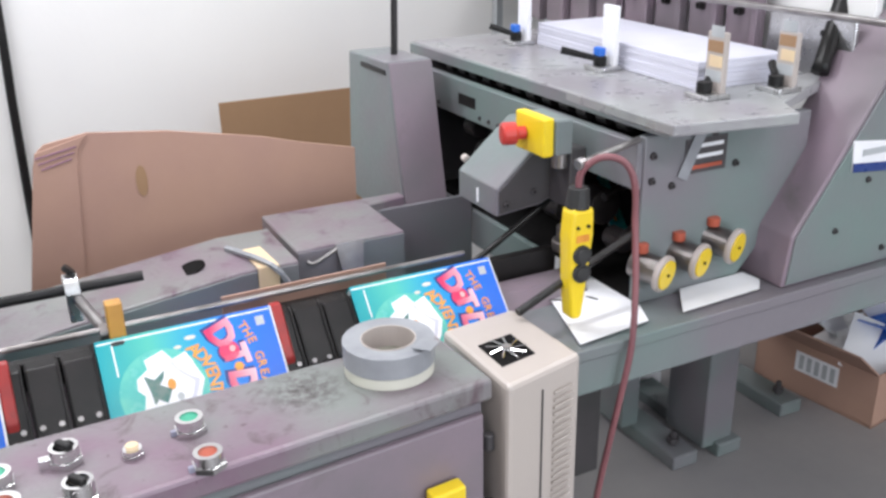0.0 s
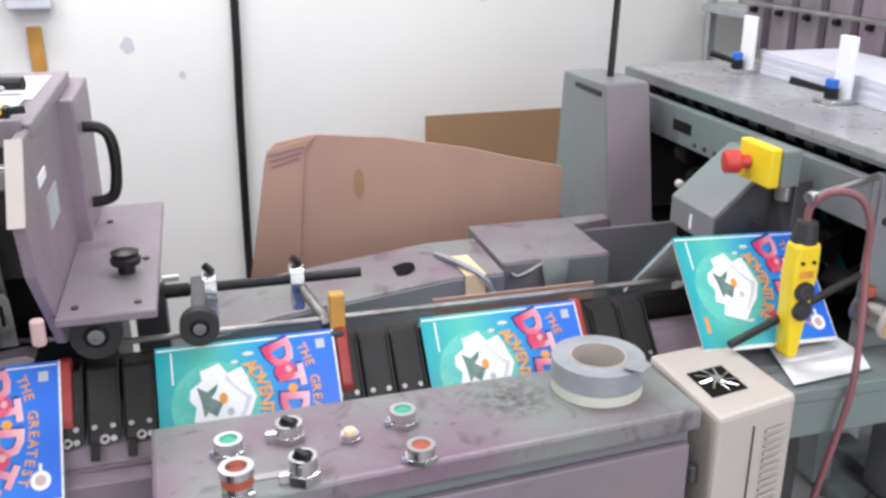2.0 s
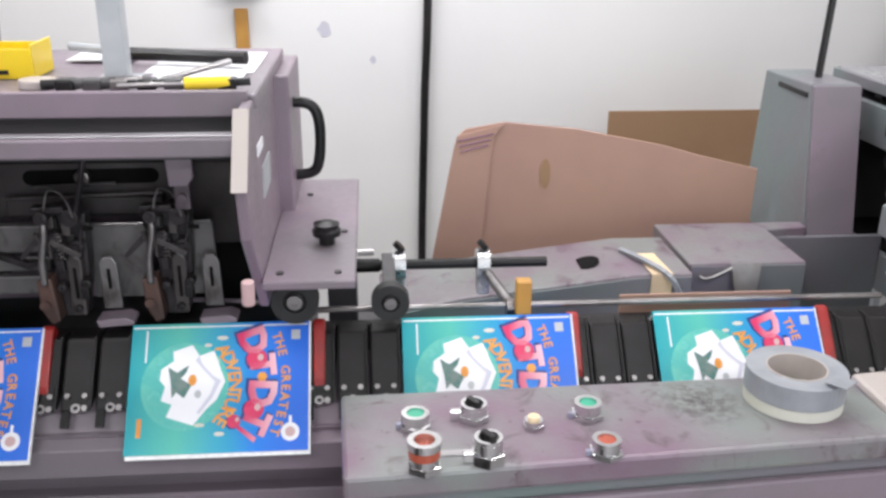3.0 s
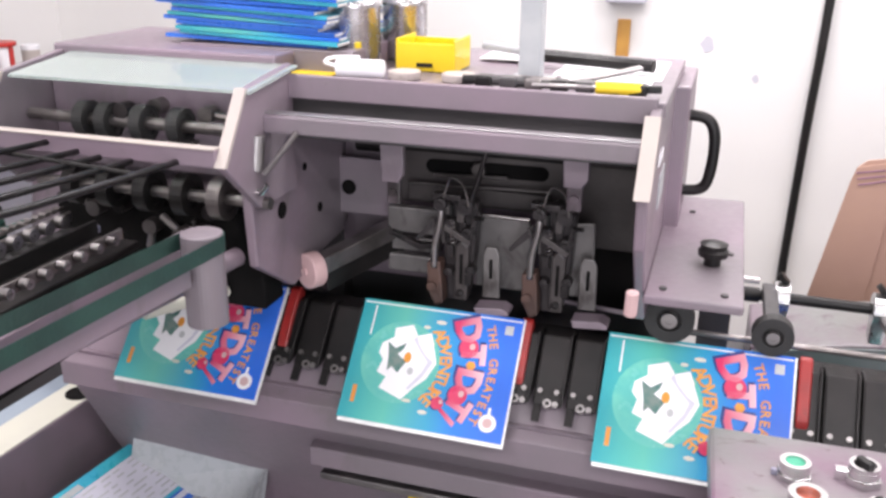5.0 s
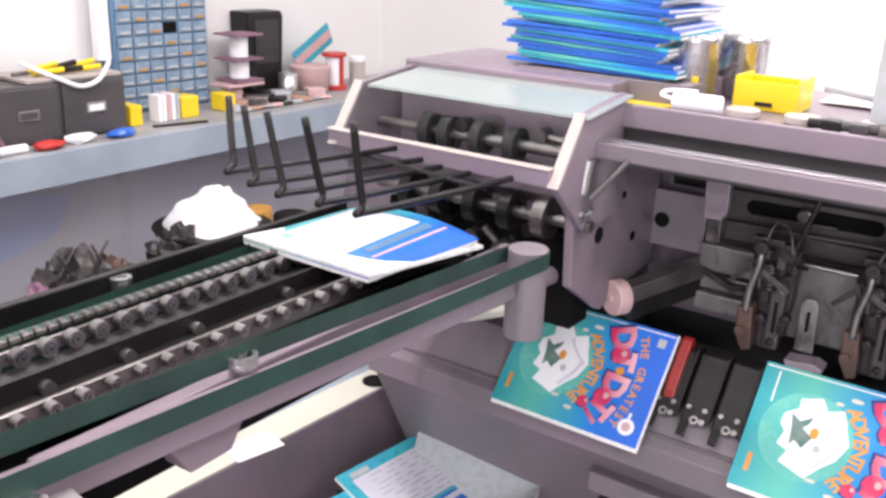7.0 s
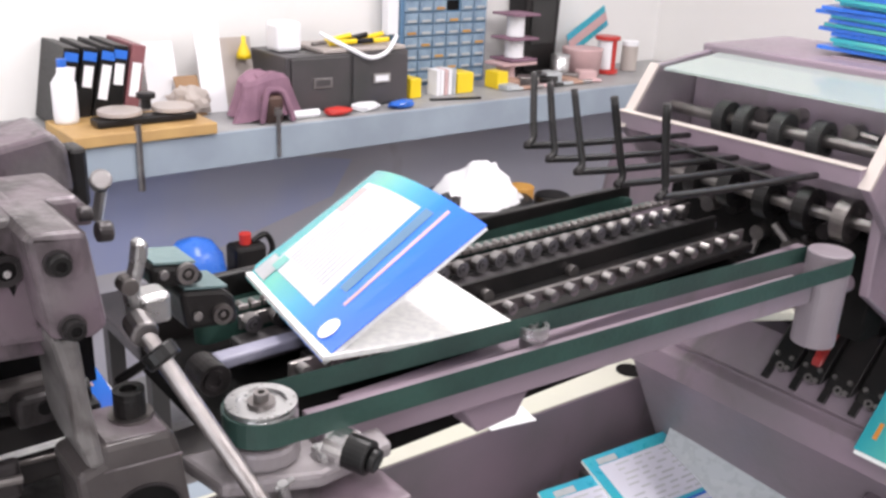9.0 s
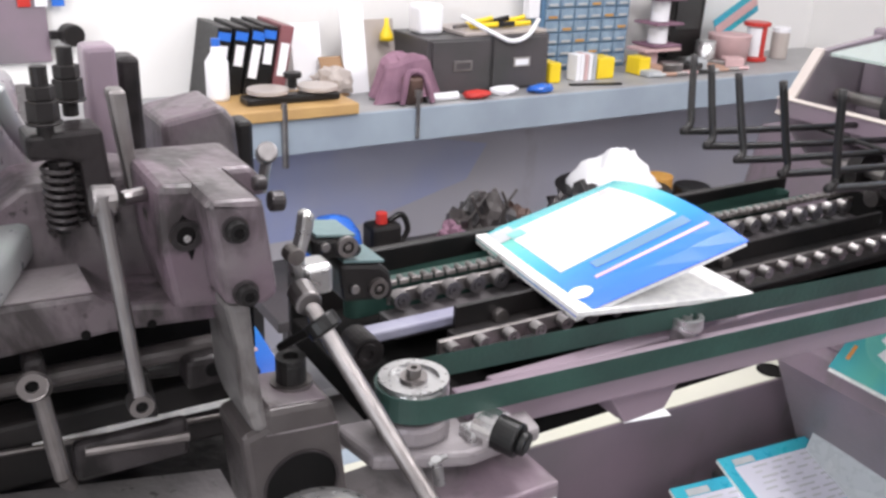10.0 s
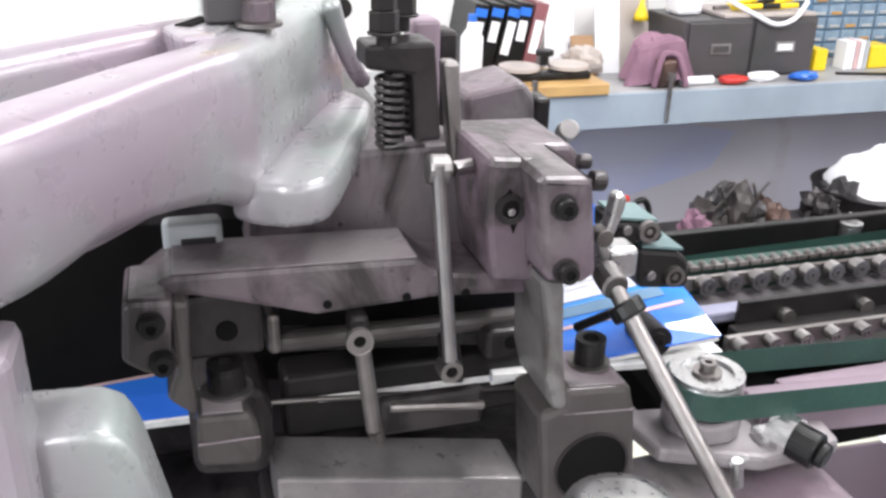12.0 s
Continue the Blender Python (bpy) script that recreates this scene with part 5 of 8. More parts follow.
# thin steel rod drawn as the highlight on the cross bar's edge
part("bar_edge", rod((-0.598, 1.387, 1.150), (-0.358, 1.387, 1.156), 0.0024, 8), DULL_STEEL, sh_ob)
part("wire_run", rod((-0.605, 1.392, 1.222), (-0.34, 1.392, 1.232), 0.0022, 8), DULL_STEEL, sh_ob)
for z0, z1, y in ((1.004, 1.034, 1.352), (1.040, 1.064, 1.358), (1.074, 1.118, 1.350)):
    part("left_block", box(-0.621, -0.534, y, y + 0.02, z0, z1, 0.003), STITCH_PLATE, sh_ob, "worn bare steel block")
part("block_finger", prism([(-0.612, 1.074), (-0.56, 1.052), (-0.535, 1.058), (-0.535, 1.066), (-0.56, 1.062), (-0.61, 1.080)], "y", 1.335, 1.350, 0.001), CAST_DARK, sh_ob)
part("centre_plate", prism([(-0.466, 0.998), (-0.466, 1.112), (-0.458, 1.120), (-0.384, 1.120), (-0.376, 1.105), (-0.376, 0.998)], "y", 1.345, 1.358, 0.003), STITCH_PLATE, sh_ob, "worn bare steel plate")
part("centre_cap", rod((-0.46, 1.343, 1.121), (-0.38, 1.343, 1.121), 0.003, 8), STEEL, sh_ob)
part("right_plate_small", prism([(-0.316, 1.004), (-0.316, 1.122), (-0.276, 1.126), (-0.272, 1.004)], "y", 1.336, 1.348, 0.003), STITCH_PLATE, sh_ob, "worn bare steel plate")
part("right_cap", rod((-0.314, 1.334, 1.124), (-0.278, 1.334, 1.127), 0.0028, 8), STEEL, sh_ob)
for x, z0 in ((-0.571, 1.205), (-0.297, 1.222)):
    part("hanger", prism([(x - 0.020, 1.285), (x + 0.018, 1.285), (x + 0.019, z0), (x + 0.010, z0 - 0.012), (x - 0.015, z0 - 0.012)], "y", 1.235, 1.247, 0.002), MAUVE_GREY, sh_ob)
    part("hanger_arm", fuse(box(x - 0.012, x + 0.010, 1.247, 1.257, z0 - 0.05, z0 - 0.005, 0.003), rod((x, 1.246, z0 - 0.03), (x, 1.24, z0 - 0.03), 0.006, 12)), CAST, sh_ob)
for z, y, r in ((1.245, 1.37, 0.009), (1.205, 1.42, 0.016)):
    part("cross_shaft", rod((-0.70, y, z), (-0.21, y, z), r, 16), BLACK, sh_ob)


def stitch_unit(x):
    u = thing("stitch_unit", (x, 1.3, 0.99), "oily black wire-stitching unit with levers and a rusty block", "stitch unit", "stitching units")
    part("body", prism([(x + 0.004, 1.135), (x + 0.030, 1.165), (x + 0.062, 1.150), (x + 0.058, 1.06), (x + 0.046, 0.985), (x + 0.014, 0.985), (x + 0.008, 1.06)], "y", 1.305, 1.335, 0.004), CAST_DARK, u, "oily black body")
    part("rusty_block", fuse(prism([(x - 0.012, 1.056), (x + 0.010, 1.060), (x + 0.014, 1.02), (x + 0.016, 0.990), (x + 0.002, 0.984), (x - 0.010, 1.01)], "y", 1.275, 1.303, 0.003), rod((x - 0.002, 1.275, 1.018), (x - 0.002, 1.270, 1.018), 0.008, 14)), RUST, u, "rusty brown block")
    part("drive_rod", tube([(x + 0.002, 1.272, 1.052), (x + 0.004, 1.270, 1.09), (x + 0.012, 1.270, 1.13), (x + 0.012, 1.272, 1.152)], 0.0052, 10), DULL_STEEL, u, "worn steel drive rod", True)
    part("rod_head", fuse(rod((x + 0.012, 1.264, 1.156), (x + 0.012, 1.284, 1.156), 0.010, 16, bevel=0.002), rod((x + 0.012, 1.262, 1.156), (x + 0.012, 1.265, 1.156), 0.004, 8)), CAST_DARK, u)
    part("head_bar", box(x - 0.004, x + 0.042, 1.276, 1.296, 1.160, 1.170, 0.002), CAST_DARK, u)
    part("feed_lever", tube([(x + 0.040, 1.285, 1.128), (x + 0.056, 1.283, 1.16), (x + 0.068, 1.282, 1.20), (x + 0.080, 1.281, 1.246)], 0.0042, 8), CAST_DARK, u, "bent black lever", True)
    part("lever_tip", rod((x + 0.080, 1.281, 1.244), (x + 0.082, 1.281, 1.254), 0.0052, 10, bevel=0.001), DULL_STEEL, u)
    part("lever_hub", fuse(rod((x + 0.048, 1.276, 1.152), (x + 0.048, 1.300, 1.152), 0.013, 18, bevel=0.002), rod((x + 0.048, 1.273, 1.152), (x + 0.048, 1.277, 1.152), 0.005, 8)), CAST_DARK, u)
    part("slide", prism([(x + 0.030, 0.992), (x + 0.030, 1.082), (x + 0.040, 1.094), (x + 0.052, 1.082), (x + 0.050, 0.992)], "y", 1.292, 1.304, 0.003), BROWN_PLATE, u)
    part("slide_slot", box(x + 0.038, x + 0.043, 1.290, 1.293, 1.02, 1.07, 0.001), HOLE, u)
    part("spring", tube([(x + 0.026 + 0.0055 * math.cos(k * 1.57), 1.288 + 0.0055 * math.sin(k * 1.57), 1.085 + 0.0016 * k) for k in range(28)], 0.0014, 5), DULL_STEEL, u)
    for dx, z, r in ((0.022, 1.120, 0.009), (0.050, 1.105, 0.010), (0.020, 1.040, 0.007), (0.056, 1.045, 0.008), (0.040, 1.005, 0.006)):
        part("pivot", fuse(rod((x + dx, 1.304, z), (x + dx, 1.284, z), r, 14, bevel=0.002), rod((x + dx, 1.285, z), (x + dx, 1.281, z), r * 0.45, 8)), CAST_DARK, u)
    part("link_bar", prism([(x + 0.012, 1.112), (x + 0.054, 1.088), (x + 0.058, 1.096), (x + 0.016, 1.120)], "y", 1.280, 1.286, 0.001), BROWN_PLATE, u)
    part("side_arm", prism([(x - 0.002, 1.128), (x - 0.040, 1.085), (x - 0.036, 1.080), (x + 0.004, 1.118)], "y", 1.300, 1.308, 0.001), CAST_DARK, u)
    part("wire_guide", tube([(x + 0.016, 1.272, 1.165), (x + 0.030, 1.262, 1.200), (x + 0.050, 1.262, 1.190), (x + 0.056, 1.272, 1.155)], 0.0016, 5), DULL_STEEL, u)
    part("finger_plate", prism([(x + 0.072, 0.996), (x + 0.072, 1.070), (x + 0.078, 1.081), (x + 0.092, 1.081), (x + 0.098, 1.070), (x + 0.100, 0.996)], "y", 1.306, 1.312, 0.002), STITCH_PLATE, u, "worn steel finger plate")
    part("finger_slot", box(x + 0.083, x + 0.088, 1.3035, 1.3065, 1.03, 1.062, 0.001), HOLE, u)
    part("foot", prism([(x + 0.068, 0.992), (x + 0.112, 0.996), (x + 0.124, 0.990), (x + 0.124, 0.984), (x + 0.072, 0.980)], "y", 1.270, 1.306, 0.002), MAUVE_GREY, u, "mauve holding foot")
    random.seed(5)
    for k in range(14):
        px, pz, py = x + random.uniform(0.0, 0.062), random.uniform(1.0, 1.15), random.uniform(1.285, 1.31)
        if k % 2:
            g = rod((px, py, pz), (px + random.uniform(-0.016, 0.016), py - 0.008, pz + random.uniform(-0.04, 0.04)), random.uniform(0.002, 0.004), 8)
        else:
            g = box(px - 0.006, px + 0.006, py - 0.008, py + 0.008, pz - 0.010, pz + 0.010, 0.002)
        part("small_part", g, [CAST_DARK, BLACK, BROWN_PLATE][k % 3], u)
    return u


U0 = stitch_unit(-0.516)
copy_thing(U0, pose(-0.363, 1.3, 0.99))
pw = thing("pressure_wheel", (-0.7, 1.25, 0.98), "pale pink rubber wheel on a square arm", "wheel")
part("wheel", fuse(rod((-0.712, 1.222, 1.036), (-0.70, 1.243, 1.036), 0.029, 36, bevel=0.003), rod((-0.714, 1.219, 1.036), (-0.712, 1.222, 1.036), 0.007, 14)), PINK, pw)
part("arm", box(-0.014, 0.014, 0, 0.17, -0.014, 0.014, 0.002, Matrix.Translation((-0.70, 1.24, 1.04)) @ pose(0, 0, 0, 12, 0, -32)), DULL_STEEL, pw)
part("arm_side", box(-0.012, 0.012, 0, 0.16, -0.05, -0.016, 0.002, Matrix.Translation((-0.70, 1.245, 1.045)) @ pose(0, 0, 0, 12, 0, -32)), BLACK, pw)
hk = thing("latch_spring", (-0.70, 1.09, 1.2), "bright spring latch hook on the side plate", "latch")
part("barrel", rod((-0.708, 1.09, 1.285), (-0.712, 1.085, 1.235), 0.010, 16, bevel=0.002), STEEL, hk)
part("hook", tube([(-0.712, 1.085, 1.235), (-0.715, 1.082, 1.215), (-0.705, 1.08, 1.205), (-0.695, 1.082, 1.217)], 0.004, 8), CHROME, hk)
part("rod", rod((-0.70, 1.085, 1.232), (-0.655, 1.1, 1.29), 0.004, 8), STEEL, hk)
hd = thing("grab_handle", (-0.15, 1.5, 1.2), "black plastic grab handle on the end plate", "handle")
part("grip", tube([(-0.183, 1.53, 1.268), (-0.135, 1.53, 1.265), (-0.118, 1.53, 1.235), (-0.12, 1.53, 1.17), (-0.135, 1.53, 1.145), (-0.183, 1.53, 1.142)], 0.0095, 10), BLACK, hd, smooth=True)

# ---- pressing rollers and side shelf ----
fs = thing("guide_shelf", (-0.12, 1.4, 1.09), "mauve-grey guide plate with a black clamp knob", "guide plate")
part("plate", box(-0.183, -0.055, 1.15, 1.65, 1.085, 1.098, 0.003), MAUVE_GREY, fs)
part("knob", turned([(0.012, 0), (0.012, 0.012), (0.021, 0.014), (0.022, 0.022), (0.018, 0.026), (0.02, 0.032), (0.008, 0.036)], 20, Matrix.Translation((-0.1, 1.3, 1.098))), BLACK, fs)
part("screw", rod((-0.055, 1.33, 1.07), (-0.03, 1.33, 1.07), 0.005, 10), STEEL, fs)
for x, y in ((-0.14, 1.55), (-0.08, 1.18), (-0.16, 1.18), (-0.075, 1.35)):
    part("plate_screw", rod((x, y, 1.098), (x, y, 1.101), 0.005, 8), DARK_GREY, fs)
for (x, z, r) in ((-0.15, 1.018, 0.036), (-0.006, 1.012, 0.029)):
    w = thing("press_wheel", (x, 1.26, z), "black rubber press wheel with a steel hub", "wheel", "press wheels on the shaft")
    part("tyre", ring((x, 1.262, z), (x, 1.284, z), r, r * 0.5, 36), RUBBER, w)
    part("disc", rod((x, 1.266, z), (x, 1.281, z), r * 0.55, 28, bevel=0.001), BLACK, w)
    part("hub", fuse(ring((x, 1.258, z), (x, 1.267, z), r * 0.32, r * 0.14, 20), rod((x, 1.26, z), (x, 1.29, z), r * 0.14, 10)), STEEL, w)
    part("arm", box(x - 0.011, x + 0.011, 1.284, 1.46, z - 0.008, z + 0.008, 0.002), DARK_GREY, w)
sf = thing("guide_shaft", (0.1, 1.45, 0.985), "black shaft with cast clamps and thumb screws", "shaft")
part("shaft", fuse(rod((-0.09, 1.452, 1.0), (0.27, 1.452, 1.0), 0.0088, 18), rod((-0.1, 1.452, 1.0), (-0.02, 1.452, 1.0), 0.012, 16)), BLACK, sf)
for x in (0.013, 0.158):
    part("clamp", fuse(ring((x - 0.011, 1.452, 1.0), (x + 0.011, 1.452, 1.0), 0.026, 0.0088, 24), box(x - 0.011, x + 0.011, 1.436, 1.466, 0.946, 0.985, 0.004)), ALU, sf, "cast aluminium clamp")
    part("thumb_screw", fuse(rod((x, 1.452, 1.018), (x, 1.452, 1.032), 0.003, 8), rod((x - 0.003, 1.452, 1.03), (x + 0.003, 1.452, 1.036), 0.011, 14)), BLACK, sf)
part("drop_arm", rod((0.162, 1.44, 0.99), (0.185, 1.31, 0.985), 0.009, 14), STEEL, sf)
part("hub", rod((0.178, 1.30, 0.985), (0.20, 1.30, 0.985), 0.013, 16), DULL_STEEL, sf)
part("shaft_stand", box(-0.11, -0.06, 1.44, 1.5, 0.78, 1.0, 0.002), DARK_GREY, sf)
part("orange_block", box(0.19, 0.214, 1.276, 1.298, 0.978, 1.036, 0.003), ORANGE_WOOD, sf, "orange-brown friction block")
part("rubber_tip", box(0.186, 0.210, 1.262, 1.286, 0.962, 0.980, 0.005), RUBBER, sf)

# ---- things on the deck ----
pile = thing("book_pile", (-0.78, 1.36, 1.345), "tall fanned pile of blue and teal printed books", "book pile")
random.seed(14)
for j in range(46):
    o, a = random.uniform(-0.012, 0.012), random.uniform(-5, 5)
    m = Matrix.Translation((-0.81 + o * 1.6 - 0.0008 * j, 1.37 + random.uniform(-0.008, 0.008), 1.381 + 0.0064 * j)) @ pose(0, 0, 0, 0, 1.6 + 0.07 * j, a)
    bk = part("page_block", box(-0.135, 0.135, -0.1, 0.1, 0.0005, 0.005, 0.0008, m), PAGES, pile)
    part("cover", fuse(box(-0.137, 0.135, -0.102, 0.102, 0.005, 0.0058, 0, m), box(-0.137, 0.135, -0.1025, -0.1005, 0.0003, 0.0058, 0, m)), [BLUE, CYAN, COVER][j % 3] if j % 4 else BLUE, bk)
part("spacer", box(-0.93, -0.64, 1.26, 1.48, 1.345, 1.378, 0.002), MAUVE_GREY, pile)


def tin(x, y, r, h):
    t = thing("metal_tin", (x, y, 1.346), "shiny metal tin with a small yellow label", "tin", "tins on the deck")
    z = 1.3465
    part("can", turned([(r * 0.98, z), (r, z + 0.004), (r, z + h - 0.012), (r * 1.03, z + h - 0.01), (r * 1.03, z + h - 0.004), (r * 0.98, z + h)], 40, Matrix.Translation((x, y, 0))), TIN, t, smooth=True)
    part("label", box(x + r * 0.35, x + r * 0.6, y - r * 0.98, y - r * 0.8, z + 0.02, z + 0.04, 0.001), YELLOW, t)


tin(-0.668, 1.34, 0.039, 0.098)
tin(-0.622, 1.44, 0.036, 0.095)
yb = thing("parts_bin", (-0.55, 1.36, 1.346), "small yellow plastic parts bin", "bin")
part("bin", fuse(box(-0.592, -0.502, 1.32, 1.324, 1.3465, 1.388, 0.001), box(-0.592, -0.502, 1.40, 1.404, 1.3465, 1.388, 0.001), box(-0.594, -0.590, 1.32, 1.404, 1.3465, 1.394, 0.001), box(-0.504, -0.500, 1.32, 1.404, 1.3465, 1.394, 0.001), box(-0.592, -0.502, 1.32, 1.404, 1.3465, 1.349, 0)), YELLOW, yb)
part("slot", box(-0.560, -0.535, 1.3175, 1.3195, 1.353, 1.359, 0), BLACK, yb)
pp = thing("lamp_post", (-0.38, 1.3, 1.346), "grey square upright post standing on the deck", "post")
part("post", box(-0.397, -0.365, 1.29, 1.322, 1.347, 2.0, 0.003), GREY_PRINT, pp)
part("base", box(-0.41, -0.35, 1.28, 1.335, 1.346, 1.351, 0.001), GREY_PRINT, pp)
single("yellow_sheet", box(-0.73, -0.66, 1.22, 1.28, 1.3455, 1.347, 0, None), YELLOW, (-0.7, 1.25, 1.346), "flat yellow slip of card", "card")
wt = thing("string_roll", (-0.62, 1.23, 1.346), "white roll of string lying on its side", "string roll")
part("roll", rod((-0.65, 1.225, 1.36), (-0.58, 1.235, 1.36), 0.013, 20, bevel=0.003), PAPER, wt)
part("loop", tube([(-0.65, 1.225, 1.362), (-0.67, 1.23, 1.366), (-0.66, 1.24, 1.372), (-0.62, 1.24, 1.374)], 0.003, 6), PAPER, wt)
for x, y in ((-0.555, 1.25), (-0.475, 1.255)):
    single("wooden_disc", rod((x, y, 1.346), (x, y, 1.358), 0.024, 28, bevel=0.002), CREAM, (x, y, 1.346), "pale wooden disc on the deck", "disc", "discs on the deck")
random.seed(44)
for k in range(7):
    x = -0.43 + 0.035 * k
    single("hand_tool", fuse(rod((x - 0.03, 1.225 + 0.006 * (k % 3), 1.355), (x + 0.03, 1.235 - 0.004 * (k % 2), 1.356), random.uniform(0.005, 0.009), 10), box(x - 0.012, x + 0.012, 1.22, 1.245, 1.346, 1.362, 0.003)), [BLACK, DARK_GREY, DULL_STEEL][k % 3], (x, 1.23, 1.346), "small oily hand tool among others", "tool", "tools on the deck")
sd = thing("screwdriver", (-0.25, 1.22, 1.346), "screwdriver with a yellow and orange handle", "screwdriver")
part("handle", rod((-0.275, 1.222, 1.356), (-0.215, 1.228, 1.356), 0.0085, 14, bevel=0.002), YELLOW, sd)
part("blade", rod((-0.36, 1.215, 1.355), (-0.275, 1.222, 1.356), 0.003, 8), STEEL, sd)
for k, (x0, x1, y0, y1) in enumerate(((-0.36, -0.2, 1.36, 1.56), (-0.34, -0.21, 1.3, 1.36), (-0.5, -0.4, 1.46, 1.58))):
    single("paper_sheet", box(x0, x1, y0, y1, 1.3455 + 0.002 * k, 1.347 + 0.002 * k, 0), PAPER, (x0, y0, 1.346), "loose white paper on the deck", "paper", "papers on the deck")
br = thing("brush", (-0.3, 1.44, 1.35), "long black brush with a grey handle", "brush")
part("bristles", rod((-0.40, 1.45, 1.362), (-0.215, 1.40, 1.362), 0.010, 10), BLACK, br)
part("handle", rod((-0.50, 1.49, 1.368), (-0.40, 1.45, 1.364), 0.007, 10), GREY_PRINT, br)
single("spanner", box(-0.05, 0.05, -0.009, 0.009, -0.003, 0.003, 0.002, pose(-0.27, 1.29, 1.362, 0, -12, 20)), STEEL, (-0.27, 1.29, 1.346), "steel spanner lying across the tools", "spanner")
wc = thing("wall_box", (-0.46, 3.2, 1.37), "pale grey switch box fixed on the wall", "switch box")
part("case", box(-0.525, -0.392, 3.13, 3.198, 1.312, 1.46, 0.008), STACK_PAPER, wc)
part("switch", box(-0.475, -0.452, 3.122, 3.13, 1.355, 1.385, 0.003), DARK_GREY, wc)
single("wooden_strip", box(-0.484, -0.440, 3.18, 3.198, 0.6, 1.256, 0.003), ORANGE_WOOD, (-0.46, 3.19, 0.6), "narrow orange-brown wooden strip on the wall", "strip")

# ---- delivery with rollers ----
dl = thing("delivery_unit", (-0.9, 1.15, 0.9), "mauve delivery unit with rollers under a clear cover", "delivery unit")
part("rear_box", box(-1.12, -0.735, 1.2, 1.45, 1.05, 1.375, 0.004), MAUVE_GREY, dl)
part("clear_cover", prism([(1.06, 1.345), (1.2, 1.36), (1.2, 1.364), (1.06, 1.349)], "x", -1.085, -0.70, 0), CLEAR, dl, "clear acrylic cover")
part("bottom_bar", box(-1.115, -0.722, 1.0, 1.012, 1.258, 1.282, 0.002), MAUVE_GREY, dl)
part("bar_edge", box(-1.115, -0.722, 0.996, 1.014, 1.282, 1.2845, 0.001), CREAM, dl)
for x in (-1.105, -0.715):
    part("cheek", prism([(1.0, 1.258), (1.065, 1.35), (1.2, 1.366), (1.2, 1.18), (1.09, 1.18)], "x", x - 0.006, x + 0.006, 0.002), MAUVE_GREY, dl)
    part("cheek_edge", prism([(0.996, 1.26), (1.061, 1.353), (1.067, 1.351), (1.003, 1.258)], "x", x - 0.0085, x + 0.0085, 0.001), CREAM, dl)
part("inner_back", box(-1.095, -0.725, 1.16, 1.168, 1.2, 1.35, 0.001), MAUVE_GREY, dl)
part("upper_shaft", rod((-1.09, 1.1, 1.285), (-0.725, 1.1, 1.285), 0.009, 14), DULL_STEEL, dl)
part("lower_shaft", rod((-1.09, 1.1, 1.185), (-0.70, 1.1, 1.185), 0.009, 14), DULL_STEEL, dl)
for x in (-0.99, -0.953, -0.895, -0.835):
    part("upper_roller", fuse(ring((x - 0.009, 1.1, 1.285), (x + 0.009, 1.1, 1.285), 0.026, 0.017, 28), rod((x - 0.006, 1.1, 1.285), (x + 0.006, 1.1, 1.285), 0.018, 18)), RUBBER, dl)
for x in (-1.02, -0.96, -0.897, -0.835, -0.776):
    part("lower_roller", fuse(ring((x - 0.01, 1.1, 1.185), (x + 0.01, 1.1, 1.185), 0.031, 0.02, 28), rod((x - 0.007, 1.1, 1.185), (x + 0.007, 1.1, 1.185), 0.021, 18)), BLACK if x < -0.8 else DULL_STEEL, dl)
random.seed(17)
for k in range(16):
    x, y, z = random.uniform(-1.08, -0.76), random.uniform(1.1, 1.19), random.choice((1.24, 1.30, 1.15, 1.12))
    part("linkage", fuse(rod((x, y, z), (x + random.uniform(-0.04, 0.04), y, z + random.uniform(-0.04, 0.03)), 0.006, 8), rod((x, y - 0.012, z), (x, y + 0.012, z), 0.012, 12)), [CAST_DARK, DULL_STEEL][k % 2], dl)
# hollow-black block: the shade below the rollers is its colour
part("shaded_sub_frame", box(-1.1, -0.74, 1.14, 1.2, 1.0, 1.15, 0.003), HOLE, dl)
part("stand", box(-1.12, -0.75, 1.46, 1.6, 0.0, 1.1, 0.004), DARK_GREY, dl)
# wire guides with upturned ends
GUIDES = (((-1.0, 0.698, 1.380), (-0.968, 0.675, 1.298), (-0.981, 1.0, 1.272)), ((-0.960, 0.685, 1.376), (-0.935, 0.680, 1.288), (-0.933, 1.0, 1.263)), ((-0.905, 0.668, 1.378), (-0.882, 0.672, 1.287), (-0.898, 1.0, 1.258)), ((-0.838, 0.658, 1.382), (-0.832, 0.683, 1.284), (-0.849, 1.0, 1.257)), ((-0.766, 0.653, 1.388), (-0.765, 0.670, 1.289), (-0.780, 1.0, 1.262)))
for bar in GUIDES:
    g = thing("wire_guide", bar[1], "black bent wire guide with an upturned end", "wire guide", "wire guides over the belts")
    part("wire", bent(bar, 0.0043, 8), BLACK, g, smooth=True)
single("guide_tie", rod((-0.99, 0.93, 1.273), (-0.775, 0.93, 1.262), 0.003, 8), BLACK, (-0.9, 0.93, 1.265), "thin black tie rod across the wire guides", "tie rod")

